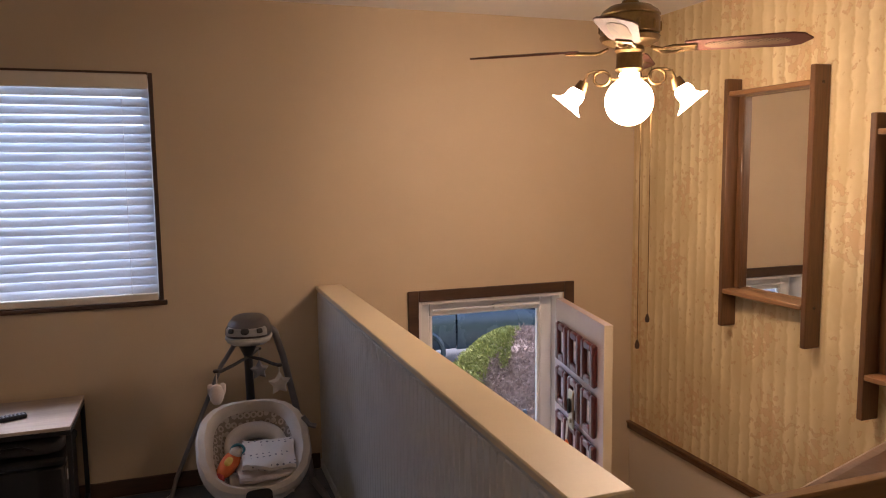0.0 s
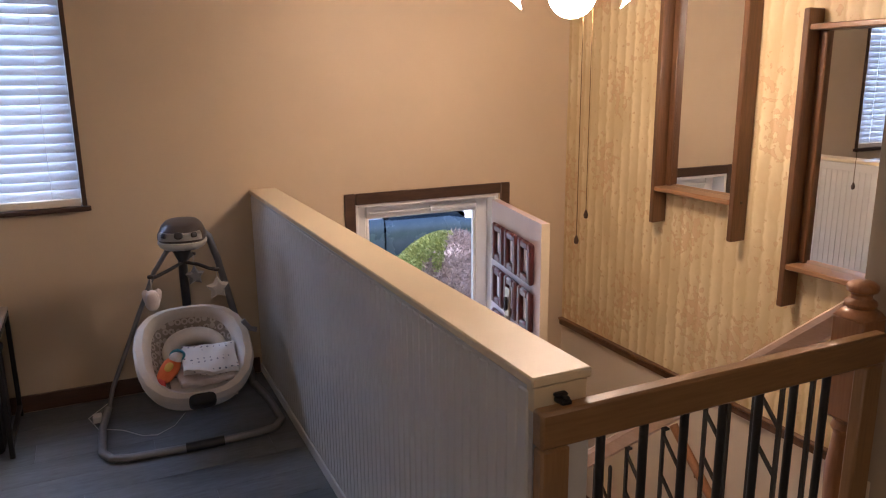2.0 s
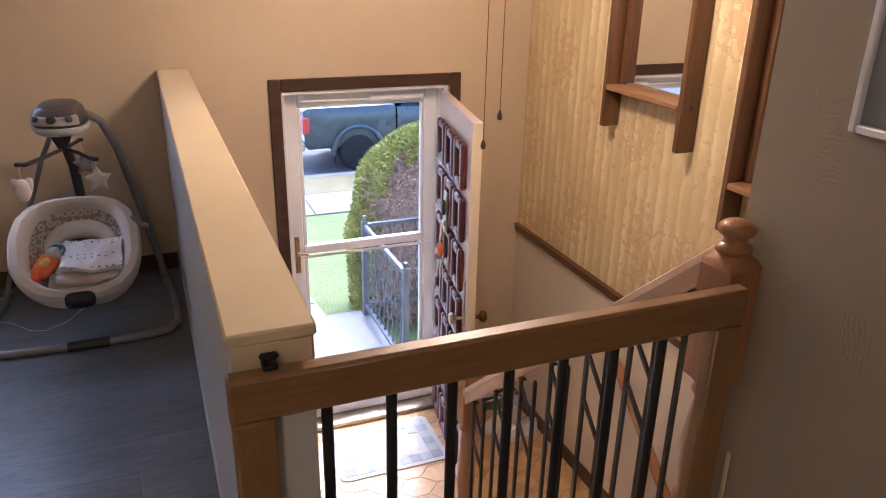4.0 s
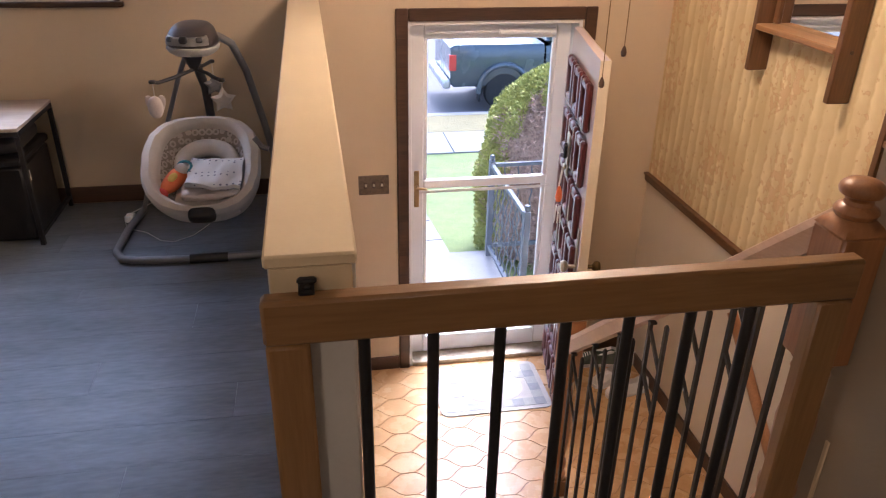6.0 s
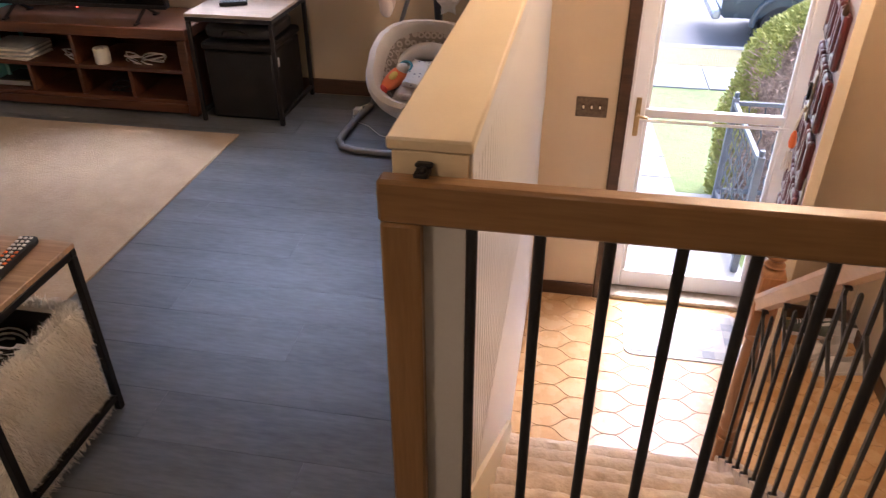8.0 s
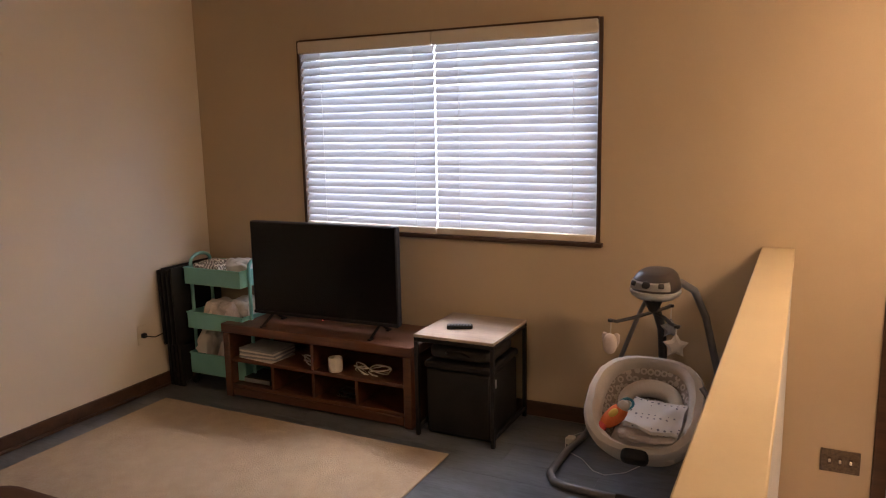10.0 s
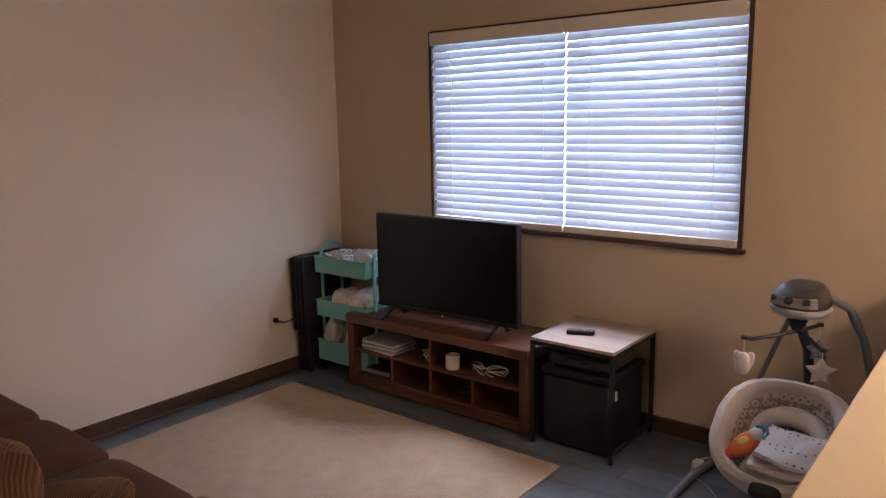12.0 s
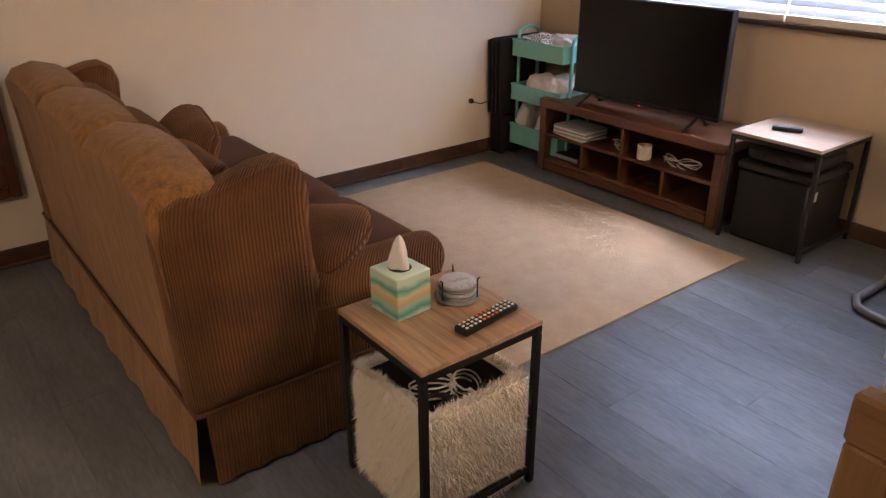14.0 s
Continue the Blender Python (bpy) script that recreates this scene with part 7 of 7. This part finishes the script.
for side in (-1, 1):
    puff(bm, (0.195 + side * 0.020, 3.72, 0.668), (0.034, 0.012, 0.075), 0.8, 0.8, Matrix.Rotation(radians(14 * side), 3, "Y"), 14, 8, 0.2, 5)
toy = part("plush_moth", bm, M["cloth_pink"], swing, "small plush creature")
bm = bmesh.new()
tube(bm, [(0.195, 3.71, 0.69), (0.195, 3.71, 0.757)], 0.0025, 5)
part("ribbon", bm, M["cream_cloth"], toy)

# padded seat in its own sloping frame
SC = Vector((0.342, 3.750, 0.385))
U, V = Vector((1, 0, 0)), Vector((0, 0.80, 0.60))
W = U.cross(V)
pw = lambda v, e: math.copysign(abs(v) ** e, v)


def seat_point(a, k, w):
    """A point of the seat: a rounded oblong, a little wider at the foot, with raised sides."""
    u = 0.232 * pw(math.cos(a), 0.74) * (1 - 0.05 * math.sin(a)) * k
    v = 0.236 * pw(math.sin(a), 0.80) * k
    lift = 0.040 * math.cos(a) ** 2 * k
    return SC + U * u + V * v + W * (w + lift)


def bowl(levels, seg=56, close=True):
    b = bmesh.new()
    rings = [[b.verts.new(seat_point(2 * math.pi * q / seg, k(2 * math.pi * q / seg) if callable(k) else k, w)) for q in range(seg)] for k, w in levels]
    for r0, r1 in zip(rings, rings[1:]):
        for q in range(seg):
            b.faces.new((r0[q], r0[(q + 1) % seg], r1[(q + 1) % seg], r1[q]))
    if close:
        b.faces.new(rings[-1])
    return b


def rim_in(a):
    """Inner edge of the padded rim: broad at the sides, narrow at head and foot."""
    return 0.87 - 0.10 * abs(math.cos(a)) ** 1.5 + 0.02 * max(0.0, math.sin(a))


seat = part("seat", bowl([(lambda a: rim_in(a) + 0.03, -0.012), (0.66, -0.045), (0.55, -0.075), (0.35, -0.095), (0.05, -0.10)]), M["ring_cloth"], swing, "grey ring-print seat lining")
part("seat_shell", bowl([(1.02, -0.012), (1.03, -0.05), (0.96, -0.10), (0.70, -0.14), (0.1, -0.15)]), M["cream_cloth"], swing)
pucker = lambda a: 0.007 * math.sin(17 * a) * abs(math.cos(a)) + 0.003 * math.sin(29 * a)
part("padded_rim", bowl([(0.99, -0.040), (1.05, -0.022), (lambda a: 1.06 + pucker(a) * 0.5, 0.004), (lambda a: 1.02 + pucker(a), 0.026), (lambda a: 0.55 + 0.45 * rim_in(a) + pucker(a), 0.036), (lambda a: 0.30 + 0.68 * rim_in(a), 0.026), (lambda a: rim_in(a), 0.004), (lambda a: rim_in(a) - 0.02, -0.022)], 160, False), M["cream_cloth"], seat, "puffy cream rim")
bm = bmesh.new()
arc = [SC + U * (0.112 * math.cos(a) + 0.012) + V * (0.018 + 0.100 * math.sin(a)) + W * (-0.040 + 0.012 * math.cos(a) ** 2) for a in [radians(-28 + 236 * q / 24) for q in range(25)]]
tube(bm, arc, [0.020 + 0.020 * math.sin(math.pi * q / 24) for q in range(25)], 12)
part("head_support", bm, M["cream_cloth"], seat, "cream horseshoe head support")
bm = bmesh.new()
puff(bm, SC - V * 0.250 + W * 0.006, (0.112, 0.056, 0.060), 0.5, 0.5, Matrix.Rotation(radians(40), 3, "X"))
part("buckle", bm, M["black"], seat, "black plastic latch")
bm = bmesh.new()
tube(bm, [seat_point(0.25, 1.0, 0.045), seat_point(0.12, 1.10, 0.01), seat_point(0.08, 1.22, 0.0)], 0.012, 6)
part("strap", bm, M["swing_tube"], seat)

# folded blankets and a toy lying in the seat
def folded(bm, centre, width, depth, turns, thick, turn, seed):
    """A cloth folded back and forth: a wavering strip whose round folds face the foot of the seat."""
    prof = []
    gap = thick * 1.35
    for k in range(turns):
        front, back = -depth / 2 - 0.006 * (k % 2), depth / 2
        ends = (front, back) if k % 2 == 0 else (back, front)
        prof += [(ends[0] + (ends[1] - ends[0]) * q / 8, k * gap) for q in range(9)]
        if k < turns - 1:
            side = 1 if ends[1] > ends[0] else -1
            prof += [(ends[1] + side * gap * 0.5 * math.sin(math.pi * q / 4), k * gap + gap * (1 - math.cos(math.pi * q / 4)) / 2) for q in (1, 2, 3)]
    count, cols = len(prof), []
    for i in range(19):
        x = -width / 2 + width * i / 18
        upper, lower = [], []
        for q, (v, w) in enumerate(prof):
            v0, w0 = prof[max(q - 1, 0)]
            v1, w1 = prof[min(q + 1, count - 1)]
            d = Vector((v1 - v0, w1 - w0)).normalized()
            nrm = Vector((-d.y, d.x)) * thick / 2
            sway = 0.018 * noise.noise((x * 13, v * 11 + seed, w * 22)) + 0.006 * noise.noise((x * 40, v * 30, seed))
            slip = 0.022 * noise.noise((x * 9, seed, w * 60))
            for store, sg in ((upper, 1), (lower, -1)):
                store.append(bm.verts.new(Vector(centre) + turn @ Vector((x + 0.006 * noise.noise((v * 20, w * 50, seed)), v + slip + sg * nrm.x, w + sway + sg * nrm.y))))
        cols.append(upper + lower[::-1])
    for c0, c1 in zip(cols, cols[1:]):
        for q in range(2 * count):
            j = (q + 1) % (2 * count)
            bm.faces.new((c0[q], c0[j], c1[j], c1[q]))
    bm.faces.new(cols[0][::-1])
    bm.faces.new(cols[-1])


V_PILE = Vector((0, math.cos(radians(16)), math.sin(radians(16))))
W_PILE = U.cross(V_PILE)
for k, (du, dv, dw, su, sv, turns, spin, mt, lb) in enumerate(((0.020, -0.155, 0.000, 0.27, 0.12, 3, -3, M["cream_cloth"], "folded grey-white blanket in the swing seat"), (0.045, -0.125, 0.036, 0.25, 0.14, 3, 4, M["cloth_pink"], "folded beige blanket in the swing seat"),
                                                            (0.058, -0.095, 0.072, 0.225, 0.18, 3, -5, M["spot_cloth"], "folded white spotted blanket in the swing seat"))):
    place = SC + U * du + V * dv - W * 0.050 + W_PILE * dw
    bl = thing("blanket", lb, "blanket", place, "blankets in the swing")
    bm = bmesh.new()
    folded(bm, place, su, sv, turns, 0.010, Matrix((U, V_PILE, W_PILE)).transposed() @ Matrix.Rotation(radians(spin), 3, "Z"), k * 3.7)
    part("cloth", bm, mt, bl)
M["teal_toy"] = surface("teal_plastic_ring", (0.03, 0.20, 0.28), (0.06, 0.28, 0.36), 0.5, 20, 100, 0.1)
M["red_toy"] = surface("red_dotted_cloth", (0.55, 0.04, 0.03), (0.70, 0.09, 0.06), 0.8, 40, 200, 0.3)
M["yellow_toy"] = surface("yellow_cloth", (0.65, 0.42, 0.06), (0.78, 0.55, 0.12), 0.8, 30, 200, 0.3)
tc_ = SC - U * 0.120 - V * 0.095 + W * 0.022
toy = thing("plush_toy", "orange and red soft toy with a teal ring", "toy", tc_)
tt = Matrix((U, V, W)).transposed() @ Matrix.Rotation(radians(55), 3, "Z")
cushion("body", tc_, (0.14, 0.075, 0.062), M["orange"], toy, 0.85, 0.85, tt, 0.30)
cushion("tail", tc_ - tt @ Vector((0.07, 0.0, -0.004)), (0.05, 0.05, 0.04), M["red_toy"], toy, 0.9, 0.9, tt, 0.15)
cushion("head", tc_ + tt @ Vector((0.066, 0.0, 0.012)), (0.055, 0.055, 0.055), M["cream_cloth"], toy, 0.9, 0.9, tt, 0.05)
cushion("belly", tc_ + tt @ Vector((0.01, 0.0, 0.026)), (0.05, 0.034, 0.022), M["yellow_toy"], toy, 0.9, 0.9, tt, 0.05)
bm = bmesh.new()
tube(bm, [tc_ + tt @ Vector((0.085 + 0.028 * math.cos(a), 0.028 * math.sin(a), 0.012)) for a in [2 * math.pi * q / 16 for q in range(16)]], 0.006, 6, closed=True)
part("ring", bm, M["teal_toy"], toy, "teal teething ring")
# thin cords on the floor beside the swing
cable = thing("power_cord", "thin pale power cord lying on the floor by the swing", "cable", (-0.05, 3.95, 0.0))
bm = bmesh.new()
tube(bm, [(-0.02, 4.28, 0.006), (-0.12, 4.12, 0.006), (-0.08, 3.98, 0.006), (0.02, 3.92, 0.006), (0.10, 3.82, 0.006), (0.16, 3.80, 0.006), (0.24, 3.86, 0.006), (0.30, 3.98, 0.006)], 0.0018, 6)
part("cord", bm, M["cable_white"], cable)
block("adapter", (-0.10, 4.05, 0.002), (-0.06, 4.10, 0.035), M["cable_white"], cable, 0.004)

# ---- floor pieces ----
bm = bmesh.new()
box(bm, (0.0003, 0.0003, -0.0055), (1.2197, 0.1797, 0.0), 0.0005)
plank_mesh = mesh_of(bm, "plank", M["plank"])


def short_plank(length):
    b = bmesh.new()
    box(b, (0.0003, 0.0003, -0.0055), (length - 0.0003, 0.1797, 0.0), 0.0005)
    return mesh_of(b, "plank", M["plank"])


row, y = 0, 0.35 - 15 * 0.18
while y < NORTH - 0.05:
    x = WEST + 0.012 - ((row * 0.47) % 1.22)
    end = 0.738 if y > 1.44 else HALL_X - 0.002
    while x < end - 0.03:
        a, b = max(x, WEST + 0.014), min(x + 1.22, end)
        if b - a > 0.05:
            mesh = plank_mesh if b - a > 1.2195 else short_plank(b - a)
            piece("plank", mesh, (a, y, 0.0), floor)
        x += 1.22
    y += 0.18
    row += 1

# lantern-shaped foyer tiles
COL, ROW, EDGE, TILE_X, TILE_Y = 0.158, 0.151, 0.060, 1.184, 3.587


def lantern_outline():
    """Outline of a lantern tile: a long hexagon whose slanting sides are S-curves."""
    h, tip = ROW / 2, COL - EDGE / 2
    corners = [Vector((EDGE / 2, h)), Vector((-EDGE / 2, h)), Vector((-tip, 0)), Vector((-EDGE / 2, -h)), Vector((EDGE / 2, -h)), Vector((tip, 0))]
    pts = []
    for q in range(6):
        a, b = corners[q], corners[(q + 1) % 6]
        d = b - a
        out = Vector((d.y, -d.x)).normalized()
        steps = 2 if q in (0, 3) else 8
        sign = 0 if q in (0, 3) else 1 if q in (1, 4) else -1
        for k in range(steps):
            u = k / steps
            pts.append(a + d * u + out * 0.005 * sign * math.sin(2 * math.pi * u))
    return pts


bm = bmesh.new()
outline = lantern_outline()
low = [bm.verts.new((p.x * 0.990, p.y * 0.985, -0.002)) for p in outline]
top = [bm.verts.new((p.x * 0.978, p.y * 0.964, 0.001)) for p in outline]
bm.faces.new(top)
for i in range(len(outline)):
    j = (i + 1) % len(outline)
    bm.faces.new((low[i], low[j], top[j], top[i]))
tile_mesh = mesh_of(bm, "tile", M["tile"])
for c in range(-1, 13):
    x = TILE_X + (c - 1) * COL
    y = TILE_Y + (ROW / 2 if c % 2 else 0) + 5 * ROW
    while y > 2.80:
        if 0.86 < x < EAST + 0.06 and y < NORTH + 0.05:
            piece("tile", tile_mesh, (x, y, FOYER), foyer)
        y -= ROW
